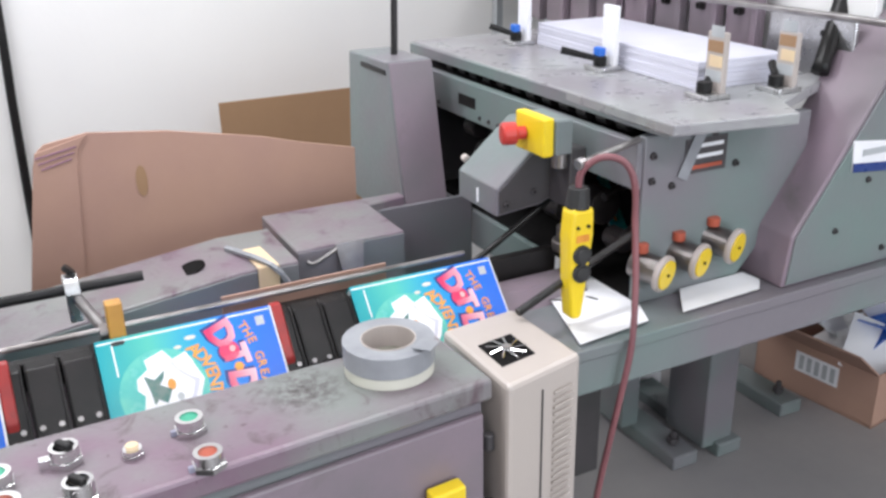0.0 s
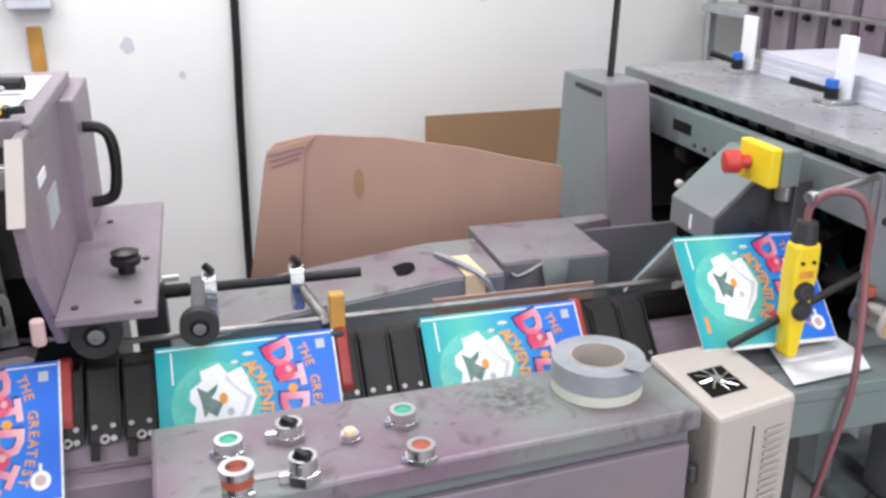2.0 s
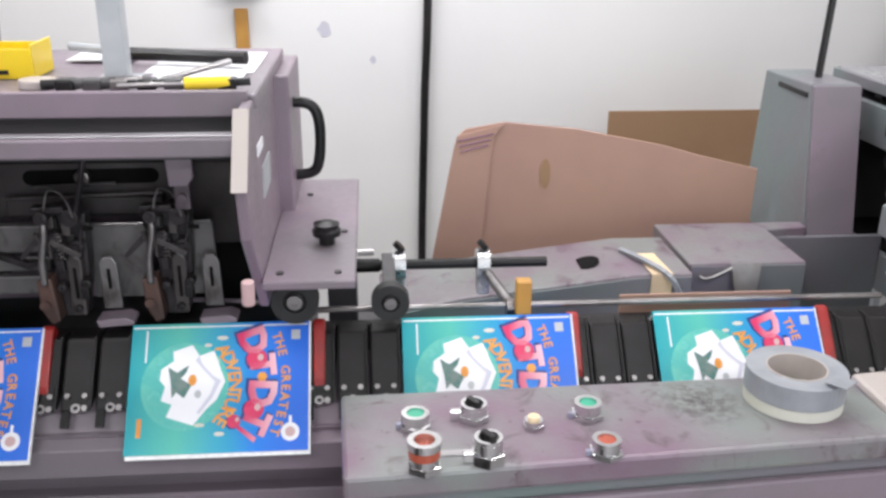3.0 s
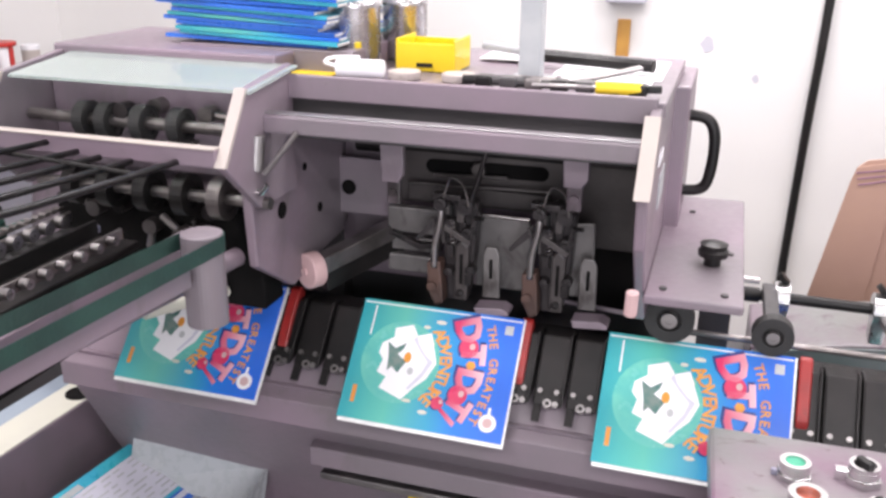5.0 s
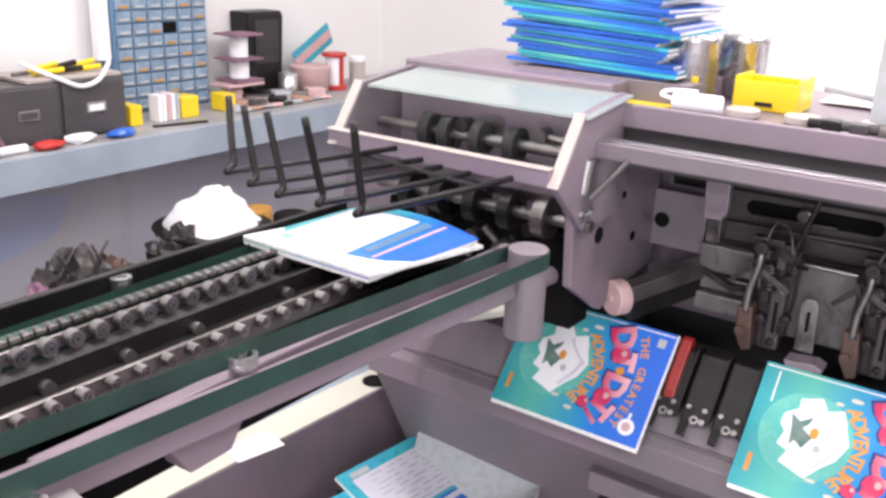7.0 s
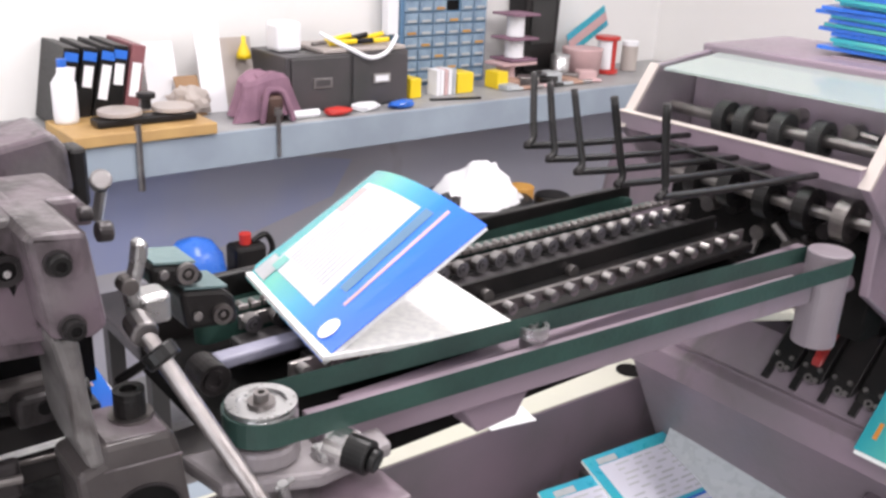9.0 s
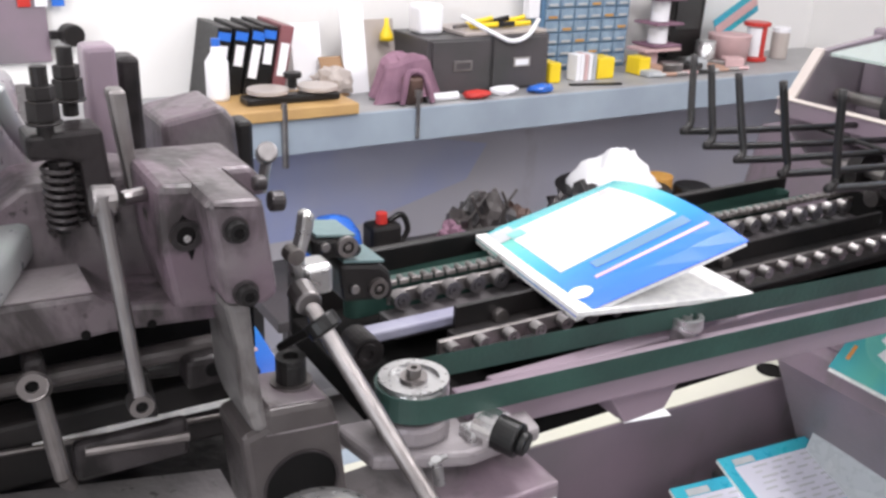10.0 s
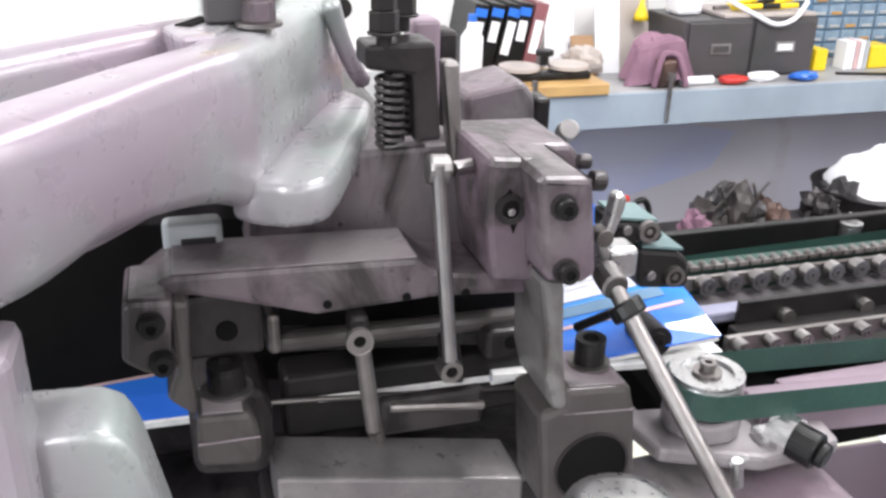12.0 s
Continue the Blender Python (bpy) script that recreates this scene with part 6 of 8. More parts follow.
# ---- belt conveyor to the trimmer ----
def belt_loop(points, z0, z1, thick=0.0025):
    """An upright flat belt along a closed outline in plan."""
    bm = bmesh.new()
    n = len(points)
    cx, cy = sum(p[0] for p in points) / n, sum(p[1] for p in points) / n
    def grow(p, d):
        v = Vector((p[0] - cx, p[1] - cy))
        v = v * ((v.length + d) / v.length) if v.length else v
        return (cx + v.x, cy + v.y)
    a = [bm.verts.new((*p, z0)) for p in points]
    b = [bm.verts.new((*p, z1)) for p in points]
    c = [bm.verts.new((*grow(p, -thick), z1)) for p in points]
    d = [bm.verts.new((*grow(p, -thick), z0)) for p in points]
    for i in range(n):
        j = (i + 1) % n
        for q, r in ((a, b), (b, c), (c, d), (d, a)):
            bm.faces.new((q[i], q[j], r[j], r[i]))
    bmesh.ops.recalc_face_normals(bm, faces=bm.faces)
    return bm


def stadium(c0, r0, c1, r1, n=12):
    """Outline of a belt round two pulleys."""
    c0, c1 = Vector(c0), Vector(c1)
    a = math.atan2(c1.y - c0.y, c1.x - c0.x)
    out = [(c1.x + r1 * math.cos(a - math.pi / 2 + math.pi * k / n), c1.y + r1 * math.sin(a - math.pi / 2 + math.pi * k / n)) for k in range(n + 1)]
    out += [(c0.x + r0 * math.cos(a + math.pi / 2 + math.pi * k / n), c0.y + r0 * math.sin(a + math.pi / 2 + math.pi * k / n)) for k in range(n + 1)]
    return out


cv = thing("belt_conveyor", (-0.9, 0.6, 0.7), "conveyor with dark green side belts and roller chains", "conveyor")
part("near_belt", belt_loop(stadium((-0.775, 0.205), 0.031, (-0.712, 0.94), 0.028), 1.169, 1.1905), BELT, cv, "dark green upright belt")
part("far_belt", belt_loop(stadium((-1.02, 0.27), 0.012, (-1.05, 0.96), 0.012), 1.128, 1.163), BELT, cv, "dark green upright belt")
part("far_wall", box(-1.085, -1.073, 0.22, 1.0, 1.09, 1.172, 0.002), BLACK, cv)
pul = fuse(rod((-0.775, 0.205, 1.167), (-0.775, 0.205, 1.1915), 0.0285, 36, bevel=0.002), ring((-0.775, 0.205, 1.1915), (-0.775, 0.205, 1.1945), 0.028, 0.02, 32))
part("front_pulley", pul, ALU, cv, "aluminium belt pulley")
part("pulley_bolt", fuse(rod((-0.775, 0.205, 1.1915), (-0.775, 0.205, 1.195), 0.011, 20), ring((-0.775, 0.205, 1.195), (-0.775, 0.205, 1.202), 0.006, 0.003, 12)), DULL_STEEL, cv)
part("idler", fuse(rod((-0.780, 0.505, 1.135), (-0.780, 0.505, 1.168), 0.0125, 24), rod((-0.780, 0.505, 1.168), (-0.780, 0.505, 1.174), 0.017, 28, bevel=0.001), ring((-0.780, 0.505, 1.174), (-0.780, 0.505, 1.180), 0.0165, 0.0115, 28), ring((-0.780, 0.505, 1.174), (-0.780, 0.505, 1.181), 0.006, 0.003, 12)), ALU, cv)
part("end_roller", rod((-0.712, 0.94, 1.07), (-0.712, 0.94, 1.193), 0.0265, 32, bevel=0.002), MAUVE_GREY, cv)
part("far_idler", fuse(rod((-1.066, 0.577, 1.11), (-1.066, 0.577, 1.164), 0.012, 20, bevel=0.001), ring((-1.066, 0.577, 1.164), (-1.066, 0.577, 1.168), 0.013, 0.007, 20)), ALU, cv)
part("belt_rail", prism([(-0.792, 0.25), (-0.76, 0.25), (-0.705, 0.9), (-0.735, 0.9)], "z", 1.135, 1.163, 0.002), MAUVE_GREY, cv, "mauve rail inside the belt loop")
# twin roller chains
for x, z, n, y0, step, r in ((-0.975, 1.158, 24, 0.30, 0.0305, 0.0105), (-0.838, 1.170, 22, 0.28, 0.031, 0.0072)):
    for k in range(n):
        y = y0 + step * k
        part("chain_roller", fuse(ring((x - 0.006, y, z), (x + 0.006, y, z), r * 0.92, r * 0.6, 16), ring((x + 0.004, y, z), (x + 0.007, y, z), r * 0.5, r * 0.25, 12)), STEEL, cv)
        part("roller_pin", rod((x - 0.006, y, z), (x + 0.005, y, z), r * 0.58, 10), DARK_GREY, cv)
    part("chain_side", box(x - 0.012, x - 0.007, y0 - 0.01, y0 + step * n, z - 0.009, z + 0.006, 0.001), DULL_STEEL, cv)
for k in range(52):
    y = 0.3 + 0.0142 * k
    part("fine_link", fuse(rod((-1.006, y, 1.168), (-0.994, y, 1.168), 0.0032, 8), box(-0.994, -0.992, y - 0.006, y + 0.006, 1.165, 1.171, 0.0008)), DULL_STEEL, cv)
part("lower_rail", box(-0.985, -0.945, 0.28, 1.02, 1.128, 1.144, 0.002), DARK_GREY, cv)
part("pale_rail", box(-0.945, -0.925, 0.24, 1.02, 1.142, 1.154, 0.003), BELT_TOP, cv, "lavender-grey flat belt on its rail")
part("slot_plate", box(-0.915, -0.85, 0.32, 1.0, 1.135, 1.146, 0.002), BLACK, cv)
part("slot_side", box(-0.92, -0.914, 0.33, 1.0, 1.13, 1.168, 0.001), BLACK, cv)
for y in (0.38, 0.47, 0.56, 0.7):
    part("slot_bolt", rod((-0.914, y, 1.15), (-0.905, y, 1.15), 0.008, 12), DULL_STEEL, cv)
part("green_guide", box(-1.022, -1.010, 0.26, 0.98, 1.158, 1.164, 0.001), BELT, cv)
# bed kept black to carry the shade under the belts
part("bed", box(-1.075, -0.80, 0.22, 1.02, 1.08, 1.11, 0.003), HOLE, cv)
part("near_rail", prism([(0.3, 1.15), (1.05, 1.15), (1.05, 1.11), (0.3, 1.11)], "x", -0.815, -0.795, 0.003), MAUVE_GREY, cv)
part("tube", rod((-0.815, 0.36, 1.122), (-0.76, 1.1, 1.098), 0.014, 20), MAUVE_GREY, cv, "mauve tube under the belt")
part("gusset", prism([(0.388, 1.150), (0.515, 1.150), (0.500, 1.135), (0.476, 1.094), (0.426, 1.092)], "x", -0.772, -0.764, 0.002), MAUVE_GREY, cv, "bent mauve gusset plate")
part("gusset_wing", box(-0.83, -0.773, 0.425, 0.433, 1.092, 1.14, 0.002), MAUVE_GREY, cv)
part("bearing_plate", prism([(-0.81, 0.15), (-0.755, 0.16), (-0.725, 0.23), (-0.73, 0.30), (-0.79, 0.31)], "z", 1.132, 1.146, 0.004), PALE_CAST, cv, "worn cast bearing plate")
part("bearing_boss", rod((-0.775, 0.205, 1.146), (-0.775, 0.205, 1.164), 0.030, 28, bevel=0.004), PALE_CAST, cv)
part("tension_block", box(-0.755, -0.735, 0.235, 0.265, 1.13, 1.155, 0.004), ALU, cv)
part("tension_knob", fuse(rod((-0.735, 0.258, 1.152), (-0.715, 0.268, 1.15), 0.0145, 24, bevel=0.002), rod((-0.715, 0.268, 1.15), (-0.709, 0.271, 1.149), 0.010, 20, bevel=0.002)), BLACK, cv, "black tension knob")
part("knob_collar", ring((-0.748, 0.252, 1.153), (-0.732, 0.26, 1.152), 0.017, 0.01, 24), CHROME, cv)
for k in range(3):
    part("short_shaft", rod((-0.87 + 0.012 * k, 0.99, 1.07 - 0.014 * k), (-0.83 + 0.015 * k, 1.13, 1.055 - 0.014 * k), 0.009, 12), [ALU, DULL_STEEL, PALE][k], cv)

# ---- pale frame bar and catch tray below ----
fb = thing("frame_bar", (-1.28, 0.8, 0), "mauve steel frame bar with a pale green top", "frame bar")
part("bar", prism([(-1.262, 1.444), (-1.336, 0.1), (-1.427, 0.1), (-1.342, 1.444)], "z", 0.40, 0.642, 0.003), MAUVE_GREY, fb)
part("top", prism([(-1.264, 1.44), (-1.337, 0.12), (-1.424, 0.12), (-1.340, 1.44)], "z", 0.642, 0.645, 0.0008), PALE, fb, "pale green top face")
part("back_strip", prism([(-1.346, 1.44), (-1.430, 0.12), (-1.475, 0.12), (-1.390, 1.44)], "z", 0.60, 0.640, 0.001), BLUE_GREY, fb, "blue-grey strip behind the bar")
part("hole", rod((-1.296, 1.352, 0.6445), (-1.296, 1.352, 0.6465), 0.029, 32), HOLE, fb)
for y in (0.25, 1.2):
    part("leg", box(-1.36, -1.22, y, y + 0.1, 0.0, 0.46, 0.003), DARK_GREY, fb)
single("paper_scrap", box(-0.05, 0.05, -0.03, 0.03, 0, 0.0015, 0, pose(-1.300, 0.995, 0.6465, 0, 0, 78)), PAPER, (-1.26, 1.0, 0.647), "torn white paper scrap on the bar", "paper", "scraps")
single("paper_scrap", box(-0.05, 0.05, -0.04, 0.04, 0, 0.0015, 0, pose(-1.335, 0.62, 0.6465, 0, 0, 60)), PAPER, (-1.28, 0.62, 0.647), "torn white paper scrap on the bar", "paper", "scraps")
single("bright_hook", tube([(-1.18, 1.44, 0.70), (-1.15, 1.43, 0.69), (-1.12, 1.42, 0.70), (-1.12, 1.42, 0.72)], 0.008, 8), CHROME, (-1.15, 1.43, 0.66), "bright bent metal hook", "hook")
ct = thing("catch_tray", (-1.0, 1.1, 0), "translucent plastic catch tray on a steel stand", "tray")
part("floor", box(-1.19, -0.84, 0.78, 1.29, 0.50, 0.506, 0.001), GREY_PRINT, ct)
part("side", sheet([(-1.15, 1.338, 0.648), (-1.06, 1.336, 0.632), (-0.93, 1.334, 0.603), (-0.862, 1.333, 0.578), (-0.855, 1.29, 0.507), (-1.15, 1.29, 0.507)], 0.002), TRAY, ct, "pale translucent plastic side")
part("end", sheet([(-0.862, 1.333, 0.575), (-0.85, 1.1, 0.56), (-0.85, 0.85, 0.53), (-0.852, 0.85, 0.507), (-0.857, 1.29, 0.507)], 0.002), TRAY, ct)
for x in (-1.15, -0.9):
    part("leg", box(x - 0.02, x + 0.02, 0.9, 0.94, 0.0, 0.5, 0.002), DARK_GREY, ct)


def reject(x, y, z, rz, tilt):
    m = Matrix.Translation((x, y, z)) @ pose(0, 0, 0, tilt, 0, rz)
    r = thing("reject_book", (x, y, z), "rejected book lying back cover up in the tray", "book", "rejected books")
    part("page_block", box(-BL / 2, BL / 2, 0, BW, -0.008, -0.001, 0.0005, m), PAGES, r)
    part("cover", box(-BL / 2, BL / 2, 0, BW, -0.001, 0.0004, 0.0003, m), CYAN, r)
    part("border", box(-BL / 2, BL / 2, BW - 0.042, BW, 0.0006, 0.001, 0, m), BLUE, r)
    part("text_panel", box(-BL / 2 + 0.03, BL / 2 - 0.022, 0.026, BW - 0.05, 0.0008, 0.0014, 0, m), STACK_PAPER, r)
    part("code_panel", box(BL / 2 - 0.075, BL / 2 - 0.026, 0.010, 0.024, 0.0016, 0.0019, 0, m), GREY_PRINT, r)
    part("pale_band", box(-BL / 2 + 0.05, BL / 2 - 0.03, BW - 0.036, BW - 0.024, 0.0012, 0.0016, 0, m), STACK_PAPER, r)
    random.seed(12)
    for j in range(9):
        v = 0.034 + 0.0125 * j
        u = -BL / 2 + random.uniform(0.04, 0.07)
        while u < BL / 2 - 0.06:
            w = random.uniform(0.015, 0.04)
            part("text_bar", box(u, u + w, v, v + 0.0035, 0.0016, 0.0019, 0, m), GREY_PRINT, r)
            u += w + random.uniform(0.006, 0.03)


reject(-1.185, 1.243, 0.562, -96.5, -18)
reject(-1.17, 1.115, 0.545, -99, -20)

# ---- trimmer ----
tm = thing("trimmer", (-0.85, -0.05, 0), "heavy worn cast-iron book trimmer with oily levers", "trimmer")
xh = thing("crosshead", (-0.85, -0.1, 1.40), "silver hammered trimmer crosshead going up and down", "crosshead")
for x, y, z, r in ((-0.766, 0.1005, 1.2200, 0.0108), (-0.794, -0.146, 1.2200, 0.0122)):
    part("socket_bolt", fuse(rod((x, y, z), (x, y, z + 0.018), r, 20, bevel=0.001), ring((x, y, z + 0.018), (x, y, z + 0.022), r, r * 0.55, 20)), BLACK, tm, "black socket bolt")
    part("bolt_washer", rod((x, y, z), (x, y, z + 0.0035), r * 1.4, 20), DULL_STEEL, tm)
part("right_bracket", prism([(0.0372, 1.3747), (0.0388, 1.3767), (0.0689, 1.3744), (0.0717, 1.3714), (0.0790, 1.3115), (0.0694, 1.3049), (0.0450, 1.3096)], "x", -0.80, -0.725, 0.004), CAST, tm, "worn cast bracket with two bolts")
part("bracket_slab", prism([(0.0198, 1.3738), (0.0892, 1.3720), (0.0984, 1.3615), (0.0994, 1.3494), (0.0203, 1.3592)], "x", -0.87, -0.80, 0.004), CAST, tm)
part("recess_block", prism([(0.0166, 1.3795), (0.0516, 1.3760), (0.0574, 1.2929), (0.0221, 1.2969), (0.0167, 1.3363)], "x", -0.83, -0.758, 0.005), CAST, tm)
part("recess_hole", ring((-0.7585, 0.0320, 1.3464), (-0.7555, 0.0320, 1.3464), 0.0100, 0.0060, 24), CAST_DARK, tm)
part("recess_dark", rod((-0.7585, 0.0326, 1.3458), (-0.7570, 0.0326, 1.3458), 0.0065, 16, bevel=0.0008), HOLE, tm)
part("recess_bolt", rod((-0.7575, 0.0324, 1.3449), (-0.7545, 0.0324, 1.3449), 0.0028, 10, bevel=0.0008), CHROME, tm)
part("oil_drip", prism([(0.0277, 1.3543), (0.0311, 1.3596), (0.0347, 1.3556), (0.0375, 1.3453), (0.0366, 1.3348), (0.0347, 1.3292), (0.0324, 1.3359), (0.0285, 1.3385), (0.0263, 1.3463)], "x", -0.7582, -0.7572, 0), HOLE, tm, "black oil mark")
part("right_column", prism([(0.0470, 1.3066), (0.0640, 1.3020), (0.0660, 1.2670), (0.0705, 1.2230), (0.0735, 1.2070), (0.0620, 1.2060), (0.0550, 1.2320), (0.0535, 1.2700)], "x", -0.80, -0.735, 0.005), STITCH_PLATE, tm)
part("right_foot", prism([(0.0690, 1.2225), (0.1190, 1.2185), (0.1245, 1.1980), (0.1340, 1.1122), (0.0600, 1.1239), (0.0530, 1.2040), (0.0690, 1.2090)], "x", -0.79, -0.736, 0.005), BROWN_PLATE, tm, "cast foot block with a bored hole")
# paler skin: wear plus the light on the foot's upper face
part("worn_lit_top", prism([(0.0740, 1.2215), (0.1150, 1.2182), (0.1150, 1.2194), (0.0740, 1.2230)], "x", -0.786, -0.739, 0.0003), CAST_MID, tm)
part("foot_seam", prism([(0.0700, 1.2035), (0.1240, 1.1993), (0.1240, 1.1982), (0.0700, 1.2024)], "x", -0.7365, -0.7352, 0.0002), CAST_MID, tm)
part("foot_bore", ring((-0.7400, 0.0945, 1.1560), (-0.7345, 0.0945, 1.1560), 0.0278, 0.0262, 36), CAST_DARK, tm)
part("bore_dark", rod((-0.7380, 0.0945, 1.1560), (-0.7350, 0.0945, 1.1560), 0.0264, 36, bevel=0.0008), HOLE, tm)
part("bore_shaft", rod((-0.7400, 0.0985, 1.1420), (-0.7200, 0.0930, 1.1480), 0.006, 14), RUST, tm, "rusty shaft end")
hexbolt((-0.7250, 0.0526, 1.3581), (1, 0, 0), 0.0064, 0.007, tm)
hexbolt((-0.7250, 0.0571, 1.3162), (1, 0, 0), 0.0064, 0.007, tm)
part("left_bracket", prism([(-0.2009, 1.3078), (-0.1975, 1.3110), (-0.1731, 1.3091), (-0.1780, 1.2638), (-0.1914, 1.2608), (-0.2050, 1.2716)], "x", -0.81, -0.755, 0.004), CAST, tm, "worn cast bracket with two bolts")
hexbolt((-0.7550, -0.1863, 1.2954), (1, 0, 0), 0.0064, 0.007, tm)
hexbolt((-0.7550, -0.1822, 1.2701), (1, 0, 0), 0.0064, 0.007, tm)
part("left_column", prism([(-0.176, 1.304), (-0.164, 1.302), (-0.167, 1.262), (-0.166, 1.242), (-0.1655, 1.2215), (-0.175, 1.229), (-0.182, 1.236), (-0.182, 1.240), (-0.176, 1.254), (-0.176, 1.271)], "x", -0.81, -0.7645, 0.004), BROWN_PLATE, tm)
part("left_foot", prism([(-0.167, 1.2215), (-0.134, 1.2195), (-0.128, 1.204), (-0.128, 1.184), (-0.132, 1.179), (-0.168, 1.184)], "x", -0.802, -0.765, 0.004), BROWN_PLATE, tm, "oily cast foot block with a worn top in a lit tone")
# thin paler skin paints the lit, worn top of the left foot
part("worn_lit_top", prism([(-0.163, 1.2210), (-0.138, 1.2196), (-0.138, 1.2208), (-0.163, 1.2224)], "x", -0.798, -0.768, 0.0003), CAST_MID, tm)
part("foot_seam", box(-0.7655, -0.7640, -0.1675, -0.1285, 1.2005, 1.2018, 0.0003), CAST_MID, tm)
part("foot_body", prism([(-0.172, 1.214), (-0.140, 1.222), (-0.122, 1.212), (-0.115, 1.190), (-0.115, 1.165), (-0.123, 1.142), (-0.172, 1.149)], "x", -0.86, -0.802, 0.008), CAST_DARK, tm)
part("yoke", prism([(-0.2005, 1.2967), (-0.1738, 1.3151), (-0.1413, 1.3144), (-0.0220, 1.3108), (-0.0106, 1.3008), (0.0625, 1.2886), (0.0647, 1.2757), (-0.0103, 1.2813), (-0.0591, 1.2791), (-0.0881, 1.2779), (-0.1193, 1.2878), (-0.1654, 1.3011), (-0.1883, 1.2982)], "x", -0.83, -0.775, 0.004), CAST, tm, "curved cast yoke")
# worn yoke top, its highlight painted as a paler skin
part("worn_lit_top", prism([(-0.172, 1.3146), (-0.141, 1.3140), (-0.0225, 1.3104), (-0.0225, 1.3117), (-0.141, 1.3153), (-0.172, 1.3160)], "x", -0.827, -0.777, 0.0004), CAST_MID, tm)
part("yoke_hole", rod((-0.7755, -0.0809, 1.2854), (-0.7742, -0.0809, 1.2854), 0.0030, 10, bevel=0.0000), HOLE, tm)
part("yoke_hole", rod((-0.7755, -0.0295, 1.2844), (-0.7742, -0.0295, 1.2844), 0.0030, 10, bevel=0.0000), HOLE, tm)
part("yoke_hole", rod((-0.7755, 0.0107, 1.2829), (-0.7742, 0.0107, 1.2829), 0.0030, 10, bevel=0.0000), HOLE, tm)
part("yoke_web", box(-0.8100, -0.7950, -0.1725, -0.1196, 1.2446, 1.2903, 0.004), CAST_DARK, tm)
part("web_hole", rod((-0.7955, -0.1429, 1.2644), (-0.7930, -0.1429, 1.2644), 0.0070, 16, bevel=0.0008), HOLE, tm)
part("clamp_plate", prism([(-0.1236, 1.2883), (-0.1180, 1.3188), (-0.0483, 1.3632), (0.0189, 1.3647), (0.0874, 1.3414), (0.0937, 1.2508), (0.0042, 1.2709)], "x", -0.90, -0.84, 0.004), CAST, tm, "oil-stained back plate")
part("small_plate", box(-0.8400, -0.8200, -0.1768, -0.1395, 1.2956, 1.3293, 0.004), GREY_PRINT, tm)
part("plate_bars", box(-0.8205, -0.8190, -0.1658, -0.1442, 1.3058, 1.3198, 0.004), CAST_DARK, tm)
part("feed_shaft", rod((-0.8200, -0.1134, 1.2378), (-0.8200, 0.0857, 1.2353), 0.0075, 14), BROWN_PLATE, tm)
part("feed_shaft_low", rod((-0.8300, -0.1046, 1.2343), (-0.8300, 0.0921, 1.2148), 0.009, 14), BLACK, tm)
part("shaft_collar", box(-0.8300, -0.8000, -0.1177, -0.1082, 1.2389, 1.2690, 0.004), DULL_STEEL, tm)
part("shaft_block", box(-0.8300, -0.8000, 0.0361, 0.0721, 1.2122, 1.2358, 0.004), CAST_DARK, tm)
part("block_hole", rod((-0.8000, 0.0545, 1.2259), (-0.7985, 0.0545, 1.2259), 0.0050, 12, bevel=0.0000), HOLE, tm)
part("knife_bar", box(-0.8800, -0.8450, -0.1048, 0.1060, 1.1386, 1.1923, 0.004), BLACK, tm)
part("knife_edge", rod((-0.8420, -0.1142, 1.1763), (-0.8420, 0.1035, 1.1569), 0.0022, 8), DULL_STEEL, tm)
part("press_pad", box(-0.8000, -0.7900, -0.0444, 0.0325, 1.1676, 1.1976, 0.004), CAST_DARK, tm)
part("pad_rod", rod((-0.7900, -0.0372, 1.1918), (-0.7900, 0.0319, 1.1833), 0.0035, 10), DULL_STEEL, tm)
part("bed", prism([(-0.118, 1.1465), (0.068, 1.1105), (0.068, 1.080), (-0.118, 1.100)], "x", -0.845, -0.79, 0.003), SPECKLED, tm, "speckled cast bed")
part("bed_front", prism([(-0.1254, 1.108), (0.0681, 1.083), (0.0853, 1.03), (-0.1358, 1.05)], "x", -0.86, -0.785, 0.005), CAST_DARK, tm)
# black box stands in for the deep shade behind the yoke
part("throat_shade", box(-1.0, -0.90, -0.33, 0.12, 1.16, 1.30, 0), HOLE, tm)
part("base", box(-1.25, -0.80, -0.75, 0.16, 0.0, 1.10, 0.01), CAST_DARK, tm, "dark machine base")
part("rear_body", box(-1.3, -0.90, -0.75, 0.02, 1.10, 1.34, 0.01), CAST_DARK, tm)
part("lever_one", fuse(rod((-0.7650, -0.0131, 1.3758), (-0.7550, -0.0050, 1.2443), 0.0048, 12), rod((-0.7650, -0.0046, 1.2375), (-0.7520, -0.0046, 1.2375), 0.0080, 16, bevel=0.0008)), STEEL, tm, "long steel lever")
part("lever_one_head", fuse(rod((-0.7700, -0.0187, 1.3718), (-0.7700, -0.0044, 1.3707), 0.0095, 14, bevel=0.002), rod((-0.7750, -0.0010, 1.3689), (-0.7900, 0.0244, 1.3660), 0.005, 10)), STEEL, tm)
part("lever_eye", ring((-0.7530, -0.0052, 1.2388), (-0.7500, -0.0052, 1.2388), 0.0075, 0.0040, 24), DULL_STEEL, tm)
part("eye_core", rod((-0.7525, -0.0048, 1.2380), (-0.7512, -0.0048, 1.2380), 0.0040, 10, bevel=0.0008), HOLE, tm)
part("lever_eye", ring((-0.7520, -0.0658, 1.2708), (-0.7480, -0.0658, 1.2708), 0.0085, 0.0040, 24), DULL_STEEL, tm)
